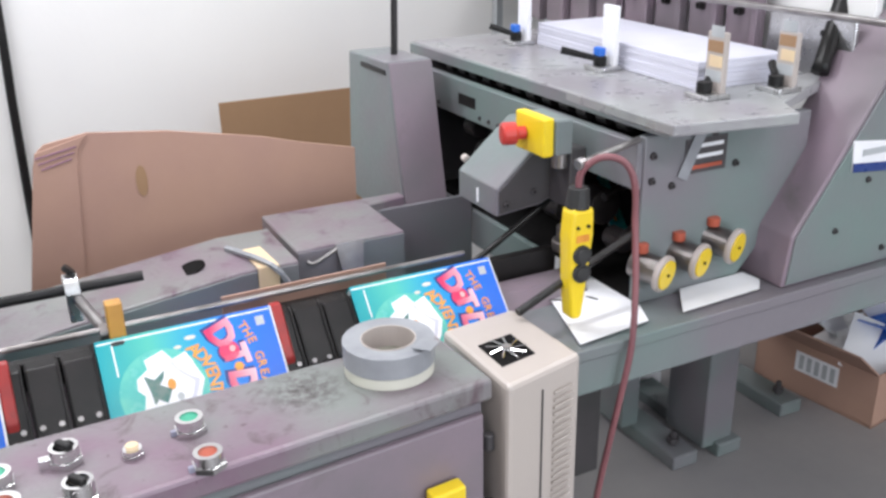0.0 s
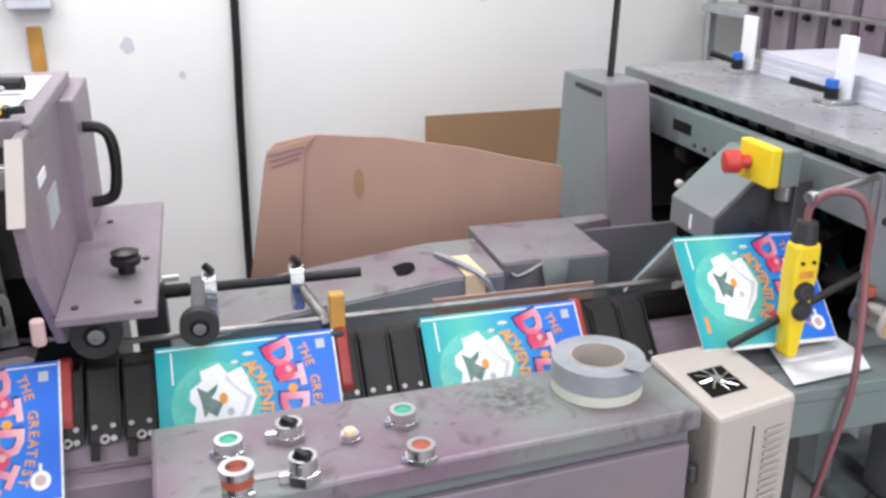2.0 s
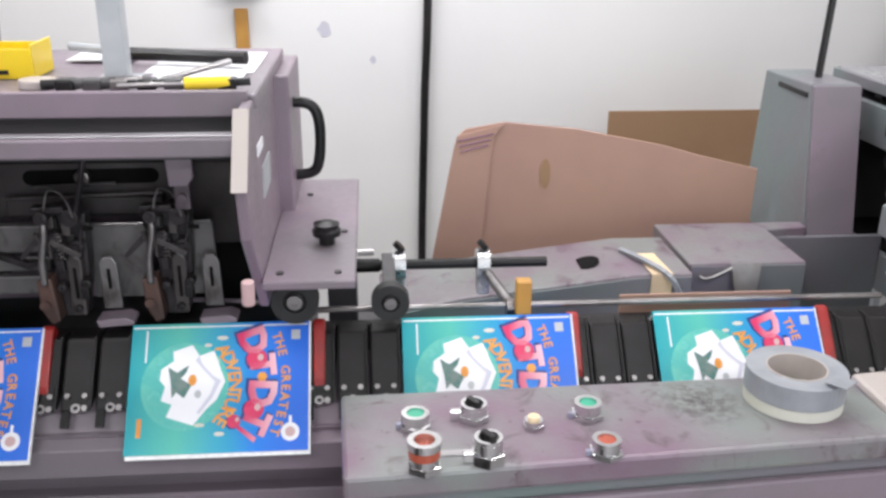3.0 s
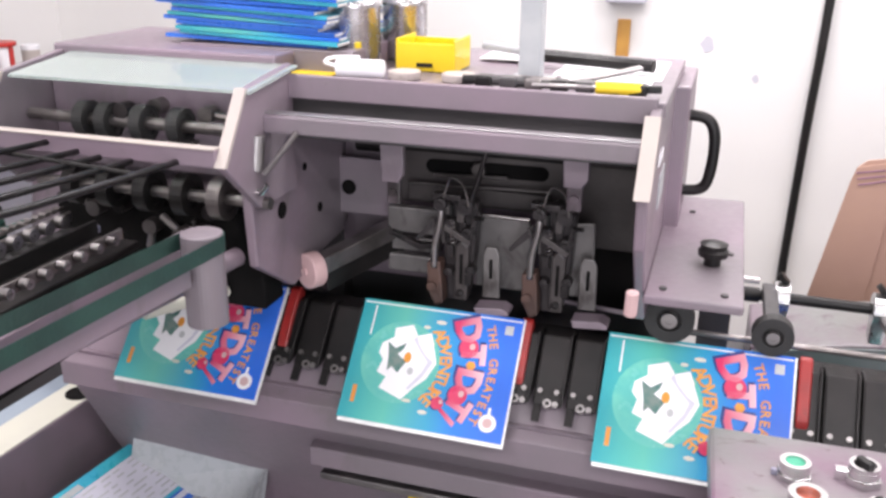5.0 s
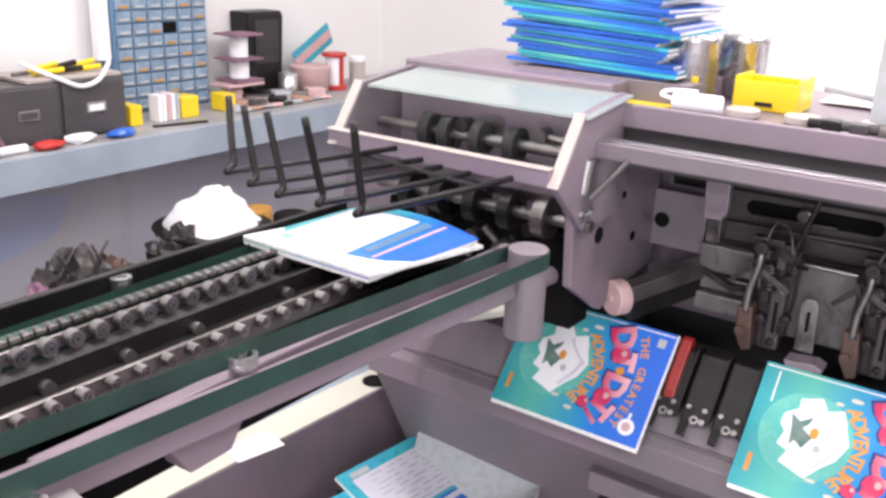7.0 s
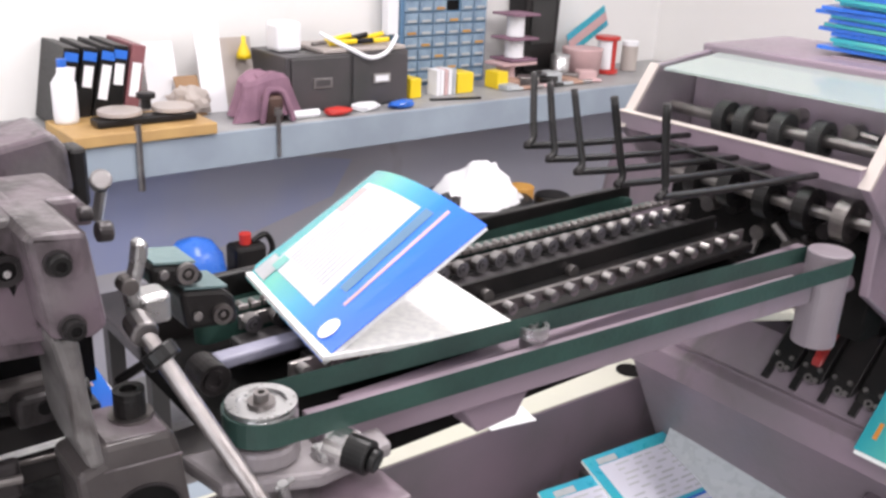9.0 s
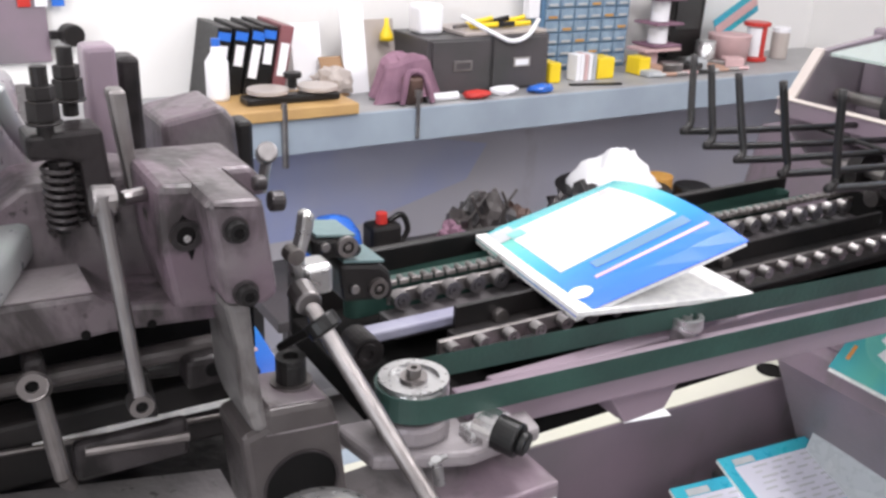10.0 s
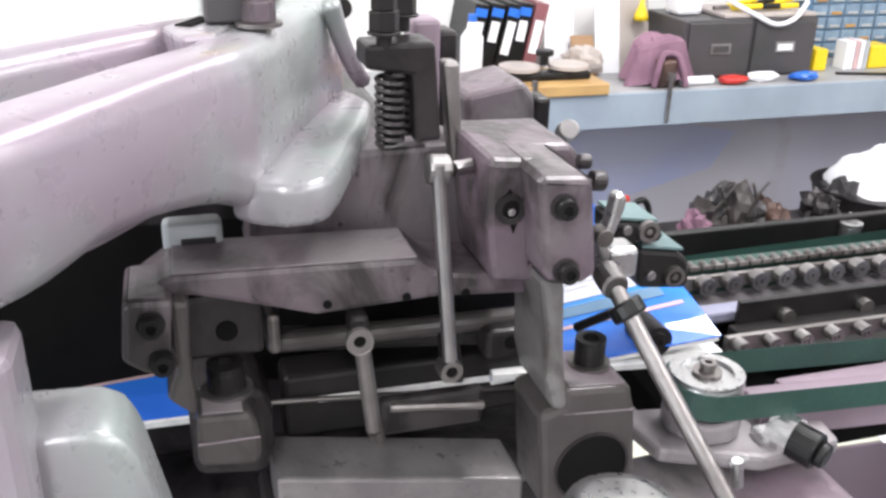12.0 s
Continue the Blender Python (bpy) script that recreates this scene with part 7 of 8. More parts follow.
part("eye_core", rod((-0.7505, -0.0656, 1.2699), (-0.7495, -0.0656, 1.2699), 0.0040, 10, bevel=0.0008), HOLE, tm)
part("lever_plate", prism([(-0.0104, 1.2591), (0.0031, 1.2573), (0.0070, 1.2223), (-0.0077, 1.2246)], "x", -0.77, -0.76, 0.002), CAST_DARK, tm)
part("lever_two", fuse(rod((-0.7650, -0.0614, 1.2593), (-0.7600, -0.0550, 1.1971), 0.0055, 12), rod((-0.7720, -0.0611, 1.2571), (-0.7520, -0.0651, 1.2685), 0.009, 16, bevel=0.001), rod((-0.7600, -0.0550, 1.1971), (-0.7650, -0.0502, 1.1847), 0.0055, 10, 0.004)), DULL_STEEL, tm, "short steel lever")
part("lever_two_arm", box(-0.7900, -0.7700, -0.0674, -0.0549, 1.2573, 1.2770, 0.004), CAST_DARK, tm)
part("spring_lever", prism([(0.0156, 1.3531), (0.0209, 1.3640), (0.0264, 1.3248), (0.0205, 1.3254)], "x", -0.80, -0.785, 0.003), STEEL, tm)
part("finger", prism([(0.0070, 1.4246), (0.0185, 1.4242), (0.0226, 1.3550), (0.0145, 1.3556)], "x", -0.84, -0.825, 0.003), DULL_STEEL, tm)
part("finger_back", prism([(0.0192, 1.3505), (0.0337, 1.3494), (0.0424, 1.2885), (0.0274, 1.2855)], "x", -0.86, -0.84, 0.003), BLACK, tm)
part("spring_block", prism([(-0.0436, 1.4364), (0.0019, 1.4374), (0.0070, 1.3719), (-0.0113, 1.3711), (-0.0136, 1.4164), (-0.0438, 1.4212)], "x", -0.86, -0.825, 0.003), CAST_DARK, xh, "dark steel spring housing")
coil = []
for k in range(72):
    f = k / 71
    coil.append((-0.83 + 0.0085 * math.cos(k * 0.785), -0.0273 + 0.0085 * math.sin(k * 0.785), 1.4177 + (-0.0470) * f))
part("spring", tube(coil, 0.0019, 5), CAST_DARK, xh, "coiled compression spring")
coil = [(x - 0.015, y + 0.012, z) for x, y, z in coil]
part("spring", tube(coil, 0.0019, 5), CAST_DARK, xh)
part("spring_rod", rod((-0.8300, -0.0273, 1.4177), (-0.8300, -0.0274, 1.3707), 0.005, 10), BLACK, xh)
part("top_nut", fuse(rod((-0.8300, -0.0309, 1.4425), (-0.8300, -0.0309, 1.4445), 0.0110, 20, bevel=0.0008), rod((-0.8300, -0.0309, 1.4445), (-0.8300, -0.0309, 1.4575), 0.0098, 6, bevel=0.0008), rod((-0.8300, -0.0309, 1.4577), (-0.8300, -0.0309, 1.4665), 0.0085, 6, bevel=0.0008)), BLACK, xh, "black hex nut on a stud")
part("stud", rod((-0.8300, -0.0309, 1.4325), (-0.8300, -0.0309, 1.4785), 0.0052, 14, bevel=0.0008), BLACK, xh)
part("top_nut", fuse(rod((-0.8700, -0.0091, 1.4469), (-0.8700, -0.0091, 1.4489), 0.0110, 20, bevel=0.0008), rod((-0.8700, -0.0091, 1.4489), (-0.8700, -0.0091, 1.4619), 0.0098, 6, bevel=0.0008), rod((-0.8700, -0.0091, 1.4621), (-0.8700, -0.0091, 1.4709), 0.0085, 6, bevel=0.0008)), BLACK, xh, "black hex nut on a stud")
part("stud", rod((-0.8700, -0.0091, 1.4369), (-0.8700, -0.0091, 1.4829), 0.0052, 14, bevel=0.0008), BLACK, xh)
part("rear_post", box(-0.9500, -0.9200, 0.0110, 0.0336, 1.3425, 1.4361, 0.004), MAUVE_GREY, tm)
part("rear_post", box(-0.9800, -0.9500, 0.0393, 0.0561, 1.3324, 1.4220, 0.004), CAST_DARK, tm)
part("rear_block", prism([(0.0805, 1.3568), (0.1348, 1.3667), (0.1453, 1.3526), (0.1491, 1.3119), (0.0820, 1.3110)], "x", -1.08, -1.0, 0.005), CAST, tm, "worn rear block")
part("rear_bar", box(-1.0300, -1.0000, 0.1454, 0.1611, 1.2978, 1.3511, 0.004), BLACK, tm)
part("hook_knob", fuse(rod((-0.9500, 0.1533, 1.3337), (-0.9300, 0.1480, 1.3420), 0.009, 14, bevel=0.002), rod((-0.9500, 0.1554, 1.3335), (-0.9500, 0.1481, 1.3013), 0.005, 10)), STEEL, tm)
part("side_knob", rod((-0.7650, 0.0785, 1.3715), (-0.7650, 0.0871, 1.3709), 0.0050, 16, bevel=0.0015), CAST_DARK, tm)
part("side_knob", rod((-0.7650, 0.0887, 1.3580), (-0.7650, 0.0986, 1.3572), 0.0068, 16, bevel=0.0015), CAST_DARK, tm)
part("link_lever", prism([(0.1229, 1.3353), (0.1287, 1.3364), (0.1331, 1.3320), (0.1319, 1.3237), (0.1247, 1.3019), (0.1250, 1.2823), (0.1223, 1.2737), (0.1159, 1.2762), (0.1135, 1.3008), (0.1198, 1.3151)], "x", -0.805, -0.793, 0.003), ALU, tm, "bent pale link lever")
part("link_pivot", rod((-0.8000, 0.1148, 1.3061), (-0.7860, 0.1148, 1.3061), 0.0065, 16, bevel=0.0008), DULL_STEEL, tm)
part("link_block", box(-0.8150, -0.7900, 0.1222, 0.1451, 1.2716, 1.2948, 0.004), ALU, tm)
part("block_slot", box(-0.7920, -0.7885, 0.1127, 0.1231, 1.2792, 1.2873, 0.004), HOLE, tm)
part("roller_arm", prism([(0.1470, 1.2949), (0.1505, 1.2974), (0.1800, 1.2928), (0.1898, 1.2844), (0.1905, 1.2787), (0.1851, 1.2755), (0.1487, 1.2791)], "x", -0.875, -0.835, 0.004), BLACK, tm)
part("roller_eye", fuse(ring((-0.8350, 0.1750, 1.2878), (-0.8300, 0.1750, 1.2878), 0.0085, 0.0050, 24), rod((-0.8350, 0.1756, 1.2874), (-0.8310, 0.1756, 1.2874), 0.0030, 10, bevel=0.0008)), DULL_STEEL, tm)
part("arm_bolt", rod((-0.8350, 0.1568, 1.2901), (-0.8310, 0.1568, 1.2901), 0.0040, 12, bevel=0.0008), STEEL, tm)
part("strap", prism([(0.1505, 1.2979), (0.1839, 1.2930), (0.1839, 1.2955), (0.1505, 1.3004)], "x", -0.874, -0.836, 0.0005), STRAP, tm)
part("roller_arm", prism([(0.1699, 1.2694), (0.1734, 1.2719), (0.2054, 1.2667), (0.2157, 1.2579), (0.2188, 1.2368), (0.2132, 1.2334), (0.1736, 1.2381)], "x", -0.875, -0.835, 0.004), BLACK, tm)
part("roller_eye", fuse(ring((-0.8350, 0.2024, 1.2469), (-0.8300, 0.2024, 1.2469), 0.0085, 0.0050, 24), rod((-0.8350, 0.2030, 1.2464), (-0.8310, 0.2030, 1.2464), 0.0030, 10, bevel=0.0008)), DULL_STEEL, tm)
part("arm_bolt", rod((-0.8350, 0.1818, 1.2497), (-0.8310, 0.1818, 1.2497), 0.0040, 12, bevel=0.0008), STEEL, tm)
part("strap", prism([(0.1734, 1.2724), (0.2095, 1.2668), (0.2095, 1.2693), (0.1734, 1.2749)], "x", -0.874, -0.836, 0.0005), STRAP, tm)
part("throat_roller", fuse(rod((-0.8600, 0.1932, 1.1900), (-0.8300, 0.1932, 1.1900), 0.0140, 24, bevel=0.0008), ring((-0.8300, 0.1913, 1.1912), (-0.8270, 0.1913, 1.1912), 0.0090, 0.0050, 24)), CAST_DARK, tm)
part("stay_rod", rod((-0.7750, 0.1144, 1.2828), (-0.6600, 0.1656, 1.1510), 0.0062, 16), DULL_STEEL, tm, "bright diagonal stay rod")
part("stay_collar", rod((-0.7640, 0.1208, 1.2678), (-0.7570, 0.1251, 1.2590), 0.0125, 18, bevel=0.002), BLACK, tm)
part("stay_eye", rod((-0.7850, 0.1158, 1.2824), (-0.7650, 0.1150, 1.2788), 0.010, 14, bevel=0.002), STEEL, tm)
part("collar_arm", rod((-0.7700, 0.1260, 1.2598), (-0.8000, 0.1055, 1.2312), 0.0035, 8), BLACK, tm)
part("slide_plate", prism([(-0.79, 0.12), (-0.70, 0.16), (-0.70, 0.30), (-0.80, 0.30)], "z", 1.095, 1.112, 0.003), CAST_MID, tm)
part("round_cover", turned([(0.04, 0), (0.036, 0.010), (0.025, 0.014), (0.0, 0.016)], 32, Matrix.Translation((-0.6600, 0.0782, 1.1724))), ALU, tm, "round pale cover", smooth=True)
part("wing_screw", fuse(rod((-0.6800, 0.1740, 1.1658), (-0.6800, 0.1703, 1.1870), 0.004, 10), rod((-0.6800, 0.1646, 1.1836), (-0.6800, 0.1789, 1.1867), 0.002, 6)), ALU, tm)
part("white_bracket", box(-0.745, -0.70, 0.225, 0.30, 1.03, 1.10, 0.004), PAPER, tm)
part("side_cover", prism([(-0.2543, 1.3170), (-0.2071, 1.3145), (-0.1960, 1.3080), (-0.1905, 1.2950), (-0.1790, 1.2350), (-0.2651, 1.2500)], "x", -0.665, -0.62, 0.005), HAMMER, tm, "rounded silver guard", smooth=True)
part("guard_edge", box(-0.64, -0.60, -0.40, -0.2310, 1.05, 1.366, 0.006), HAMMER, tm, "silver guard column")

# front and end wall of the arm in plan, with the height of the lower edge and the width of the rim
ARM = ((-0.47, -0.36, 1.385, 0.05), (-0.56, -0.275, 1.382, 0.05), (-0.616, -0.222, 1.381, 0.048), (-0.66, -0.19, 1.387, 0.046), (-0.704, -0.161, 1.380, 0.045), (-0.737, -0.137, 1.370, 0.045), (-0.757, -0.121, 1.36, 0.045), (-0.785, -0.109, 1.36, 0.045), (-0.84, -0.088, 1.36, 0.05), (-0.921, -0.053, 1.36, 0.055), (-0.985, -0.03, 1.36, 0.055))


def glide(rows, n=5):
    # Catmull-Rom through rows of numbers
    out = []
    for i in range(len(rows) - 1):
        p = [Vector(rows[max(0, min(len(rows) - 1, i + k))]) for k in (-1, 0, 1, 2)]
        for k in range(n):
            t = k / n
            out.append(0.5 * (2 * p[1] + (p[2] - p[0]) * t + (2 * p[0] - 5 * p[1] + 4 * p[2] - p[3]) * t * t + (3 * p[1] - p[0] - 3 * p[2] + p[3]) * t ** 3))
    return out + [Vector(rows[-1])]


def casting(path, top, inner_drop):
    # a wall with a rolled rim: from the lower edge up, over the rim and down the inner side
    bm = bmesh.new()
    cols = []
    for i, p in enumerate(path):
        h2 = (path[min(i + 1, len(path) - 1)] - path[max(i - 1, 0)]).xy.normalized()
        inward = Vector((-h2.y, h2.x))
        low, rim = p[2], p[3]
        prof = [(rim * 0.6, low), (0.010, low), (0.003, low + 0.003), (0.0, low + 0.010), (-0.001, (low + top) / 2), (0.0, top - 0.014), (0.0018, top - 0.007), (0.006, top - 0.002), (0.013, top), (rim - 0.008, top - 0.0015), (rim - 0.002, top - 0.005), (rim, top - 0.012), (rim, top - inner_drop)]
        cols.append([bm.verts.new((p[0] + inward.x * d, p[1] + inward.y * d, z)) for d, z in prof])
    for a, b in zip(cols, cols[1:]):
        for k in range(len(a) - 1):
            bm.faces.new((a[k], b[k], b[k + 1], a[k + 1]))
    for c in (cols[0], cols[-1]):
        bm.faces.new(c)
    bmesh.ops.recalc_face_normals(bm, faces=bm.faces)
    return bm


part("arm", casting(glide(ARM), 1.45, 0.075), HAMMER, xh, "rounded arm in hammered silver paint", True)
BACK = ((-0.93, -0.135, 1.36, 0.028), (-0.905, -0.135, 1.36, 0.028), (-0.872, -0.15, 1.36, 0.028), (-0.84, -0.19, 1.36, 0.028), (-0.77, -0.262, 1.36, 0.028), (-0.66, -0.37, 1.36, 0.028))
part("back_wall", casting(glide(BACK), 1.452, 0.075), HAMMER, xh, "silver back wall of the hollow arm", True)
part("trough", prism([(-0.50, -0.40), (-0.60, -0.285), (-0.70, -0.20), (-0.80, -0.13), (-0.93, -0.085), (-0.90, -0.15), (-0.80, -0.25), (-0.68, -0.40)], "z", 1.37, 1.38, 0), MAUVE_GREY, xh, "mauve hollow of the arm")
part("deck", prism([(-0.79, -0.155), (-0.80, -0.135), (-0.87, -0.105), (-0.95, -0.075), (-0.955, -0.14), (-0.88, -0.135), (-0.83, -0.165)], "z", 1.43, 1.4515, 0.003), HAMMER, xh)
part("deck_slot", prism([(-0.822, -0.148), (-0.85, -0.133), (-0.855, -0.142), (-0.827, -0.157)], "z", 1.4505, 1.4525, 0), HOLE, xh)
part("flange", prism([(-0.765, -0.136), (-0.752, -0.124), (-0.744, -0.108), (-0.745, -0.092), (-0.752, -0.081), (-0.776, -0.07), (-0.82, -0.054), (-0.864, -0.037), (-0.923, -0.02), (-0.97, -0.03), (-0.90, -0.09), (-0.80, -0.125)], "z", 1.35, 1.377, 0.006), HAMMER, xh, "bright flange at the foot of the arm", True)
part("flange_rib", tube([(-0.915, -0.05, 1.45), (-0.925, -0.042, 1.425), (-0.94, -0.03, 1.40), (-0.955, -0.02, 1.385)], 0.007, 8), HAMMER, xh, smooth=True)
for hx, hy in ((-0.821, -0.109), (-0.925, -0.098), (-0.80, -0.275)):
    part("deck_washer", rod((hx, hy, 1.4515), (hx, hy, 1.454), 0.014, 24), DULL_STEEL, xh)
    part("deck_nut", fuse(rod((hx, hy, 1.454), (hx, hy, 1.466), 0.0098, 6, bevel=0.001), rod((hx, hy, 1.466), (hx, hy, 1.469), 0.007, 14)), CAST, xh)
ybx = thing("button_box", (-0.844, -0.119, 1.452), "yellow-topped grey push button box on the crosshead", "button box")
part("base", box(-0.864, -0.824, -0.140, -0.098, 1.4525, 1.472, 0.002), DARK_GREY, ybx)
part("lid", box(-0.864, -0.824, -0.140, -0.098, 1.472, 1.486, 0.002), YELLOW, ybx)
part("collar", rod((-0.844, -0.119, 1.486), (-0.844, -0.119, 1.494), 0.009, 20), CHROME, ybx)
part("button", fuse(rod((-0.844, -0.119, 1.494), (-0.844, -0.119, 1.498), 0.009, 20, 0.012), rod((-0.844, -0.119, 1.498), (-0.844, -0.119, 1.503), 0.012, 24, bevel=0.002)), RED, ybx)

# ---- workbench along the west wall ----
BZ = 0.985
wb = thing("workbench", (-2.6, 1.2, 0), "long grey workbench with a blue-grey front edge", "workbench")
part("top", box(-2.775, -2.405, -1.4, 3.19, BZ - 0.03, BZ, 0.003), BENCH_TOP, wb)
part("front_edge", box(-2.405, -2.395, -1.4, 3.19, BZ - 0.095, BZ - 0.002, 0.002), BLUE_GREY, wb, "blue-grey painted front edge")
part("back_panel", box(-2.775, -2.765, -1.4, 3.19, 0.0, BZ - 0.03, 0), GREY_LOWER, wb, "grey panel under the bench")
part("bottom_shelf", box(-2.765, -2.45, -1.4, 3.19, 0.10, 0.13, 0.002), BENCH_TOP, wb)
for y in (-1.3, 3.1):
    part("leg", box(-2.47, -2.41, y, y + 0.06, 0, BZ - 0.03, 0.002), BLUE_GREY, wb)

bd = thing("pine_board", (-2.5, 0.75, BZ), "short pine board on the bench edge", "board")
part("plank", box(-2.60, -2.385, 0.56, 0.93, BZ, BZ + 0.03, 0.003), WOOD, bd)
cl = thing("bench_clamp", (-2.48, 0.75, BZ + 0.03), "black bench clamp with two pale discs", "clamp")
for y in (0.71, 0.85):
    part("disc", rod((-2.48, y, 1.04), (-2.48, y, 1.052), 0.055, 28, bevel=0.002), CREAM, cl)
part("arm", box(-2.5, -2.44, 0.64, 0.90, 1.017, 1.035, 0.004), BLACK, cl)
part("knob", fuse(rod((-2.48, 0.78, 1.05), (-2.48, 0.78, 1.085), 0.012, 12), rod((-2.48, 0.78, 1.075), (-2.48, 0.78, 1.09), 0.024, 16, bevel=0.003)), BLACK, cl)
part("screw", rod((-2.39, 0.72, 0.86), (-2.39, 0.72, 1.03), 0.009, 10), STEEL, cl)
random.seed(6)
for k in range(5):
    y = 0.605 + 0.042 * k
    lean = 10 + 1.5 * (k % 3)
    m = Matrix.Translation((-2.70, y, BZ)) @ pose(0, 0, 0, -lean, 0, 0)
    b = thing("ring_binder", (-2.70, y, BZ), "black ring binder with a white spine label" if k < 4 else "maroon ring binder leaning on the others", "binder", "binders on the bench")
    part("case", box(-0.11, 0.11, -0.019, 0.019, 0.002, 0.212, 0.003, m), BLACK if k < 4 else CABLE_RED, b)
    part("label", box(0.1101, 0.1115, -0.012, 0.012, 0.075 + 0.035 * (k % 2), 0.165, 0, m), PAPER, b)
    part("cap", box(0.1101, 0.111, -0.017, 0.017, 0.178, 0.200, 0, m), BLUE if k < 4 else CABLE_RED, b)
bt = thing("spray_bottle", (-2.55, 0.60, BZ + 0.03), "white plastic bottle with a blue label", "bottle")
part("bottle", turned([(0.028, 0), (0.03, 0.01), (0.03, 0.1), (0.014, 0.125), (0.012, 0.14)], 20, Matrix.Translation((-2.55, 0.60, BZ + 0.0305))), PAPER, bt, smooth=True)
part("cap", rod((-2.55, 0.60, BZ + 0.17), (-2.55, 0.60, BZ + 0.19), 0.012, 12), BLUE, bt)


def leaning(y0, y1, h, x, material, label, tilt=12):
    m = Matrix.Translation((x, (y0 + y1) / 2, BZ + 0.001)) @ pose(0, 0, 0, 0, -tilt, 0)
    single("leaning_card", box(-0.002, 0.002, -(y1 - y0) / 2, (y1 - y0) / 2, 0, h, 0.0005, m), material, (x, (y0 + y1) / 2, BZ), label, "card", "cards leaning on the wall")


leaning(0.86, 0.95, 0.20, -2.66, PAPER, "white card leaning behind the binders")
leaning(1.0, 1.075, 0.25, -2.62, PAPER, "tall white card leaning on the wall")
leaning(1.08, 1.2, 0.2, -2.68, CREAM, "cream folder leaning on the wall")
leaning(0.93, 1.0, 0.12, -2.6, CARD_DARK, "dark brown offcut leaning on papers", 30)
single("paper_wad", blob(-2.62, 0.96, BZ + 0.04, 0.04, 0.055, 0.045, 3, 0.45), CREAM, (-2.62, 0.96, BZ), "crumpled cream paper among the cards", "paper")
single("white_carton", box(-2.55, -2.49, 1.075, 1.135, BZ, BZ + 0.045, 0.002), PAPER, (-2.52, 1.1, BZ), "small white carton with blue print", "carton")
cg = thing("draped_tool", (-2.5, 1.13, BZ), "bench tool draped with a maroon cloth", "draped tool")
cloth = bmesh.new()
crings = []
for z, sx, sy, fold in ((0.124, 0.018, 0.028, 0.05), (0.121, 0.040, 0.055, 0.06), (0.108, 0.050, 0.070, 0.08), (0.070, 0.056, 0.080, 0.16), (0.036, 0.062, 0.090, 0.24), (0.012, 0.070, 0.098, 0.3)):
    row = []
    for i in range(40):
        a = 2 * math.pi * i / 40
        ca, sa = math.cos(a), math.sin(a)
        k = (abs(ca) ** 3 + abs(sa) ** 3) ** (-1 / 3) * (1 + fold * (0.5 * math.sin(5 * a + 0.7) + 0.35 * math.sin(9 * a + z * 9)))
        row.append(cloth.verts.new((-2.5 + sx * k * ca, 1.13 + sy * k * sa, BZ + z + 0.012 * math.sin(2 * a + 1))))
    crings.append(row)
for p, q in zip(crings, crings[1:]):
    for i in range(40):
        cloth.faces.new((p[i], q[i], q[(i + 1) % 40], p[(i + 1) % 40]))
cloth.faces.new(crings[0])
part("cloth", cloth, MAROON, cg)
part("body", box(-2.46, -2.418, 1.092, 1.146, BZ, BZ + 0.078, 0.010), RUST, cg)
part("fold", tube([(-2.418, 1.078, BZ + 0.006), (-2.415, 1.083, BZ + 0.05), (-2.425, 1.098, BZ + 0.086), (-2.428, 1.122, BZ + 0.093), (-2.422, 1.146, BZ + 0.084), (-2.414, 1.160, BZ + 0.045), (-2.410, 1.170, BZ + 0.006)], 0.009, 8), MAROON, cg, smooth=True)
part("bolt", fuse(rod((-2.39, 1.112, 0.90), (-2.39, 1.112, 1.015), 0.006, 10), rod((-2.39, 1.112, 1.015), (-2.39, 1.112, 1.035), 0.012, 10)), STEEL, cg)
fx = thing("card_file", (-2.6, 1.4, BZ), "dark grey two-drawer card file with label holders", "card file")
part("body", box(-2.72, -2.503, 1.2, 1.635, BZ + 0.001, BZ + 0.165, 0.004), DARK_GREY, fx)
for y in (1.215, 1.425):
    d = part("drawer", box(-2.503, -2.495, y, y + 0.198, BZ + 0.008, BZ + 0.158, 0.003), DARK_GREY, fx)
    part("label_holder", box(-2.495, -2.491, y + 0.07, y + 0.135, BZ + 0.07, BZ + 0.10, 0.001), STEEL, d)
    part("label", box(-2.491, -2.4902, y + 0.078, y + 0.127, BZ + 0.076, BZ + 0.094, 0), DARK_GREY if y < 1.3 else PAPER, d)
top = BZ + 0.166
single("small_printer", box(-2.66, -2.58, 1.22, 1.30, top, top + 0.085, 0.012), PAPER, (-2.6, 1.26, top), "small white device on the card file", "device")
single("file_lid", box(-2.7, -2.51, 1.33, 1.63, top, top + 0.012, 0.003), CREAM, (-2.6, 1.5, top), "cream card lying on the file", "card")
for k in range(3):
    y = 1.38 + 0.06 * k
    pl = thing("pliers", (-2.58, y, top + 0.013), "pliers with yellow and black grips", "pliers", "pliers on the file")
    part("grip", fuse(rod((-2.56, y, top + 0.022), (-2.55, y + 0.09, top + 0.026), 0.008, 10), rod((-2.60, y + 0.01, top + 0.022), (-2.58, y + 0.09, top + 0.04), 0.008, 10)), [YELLOW, BLACK, YELLOW][k], pl)
    part("jaw", rod((-2.575, y - 0.05, top + 0.02), (-2.58, y, top + 0.022), 0.006, 8), DULL_STEEL, pl)
single("white_hose", tube([(-2.58, 1.36, top + 0.05), (-2.5, 1.42, top + 0.01), (-2.485, 1.48, top - 0.015), (-2.485, 1.54, top + 0.0), (-2.52, 1.6, top + 0.04)], 0.007, 8), PAPER, (-2.5, 1.48, top), "loop of white hose on the card file", "hose", smooth=True)
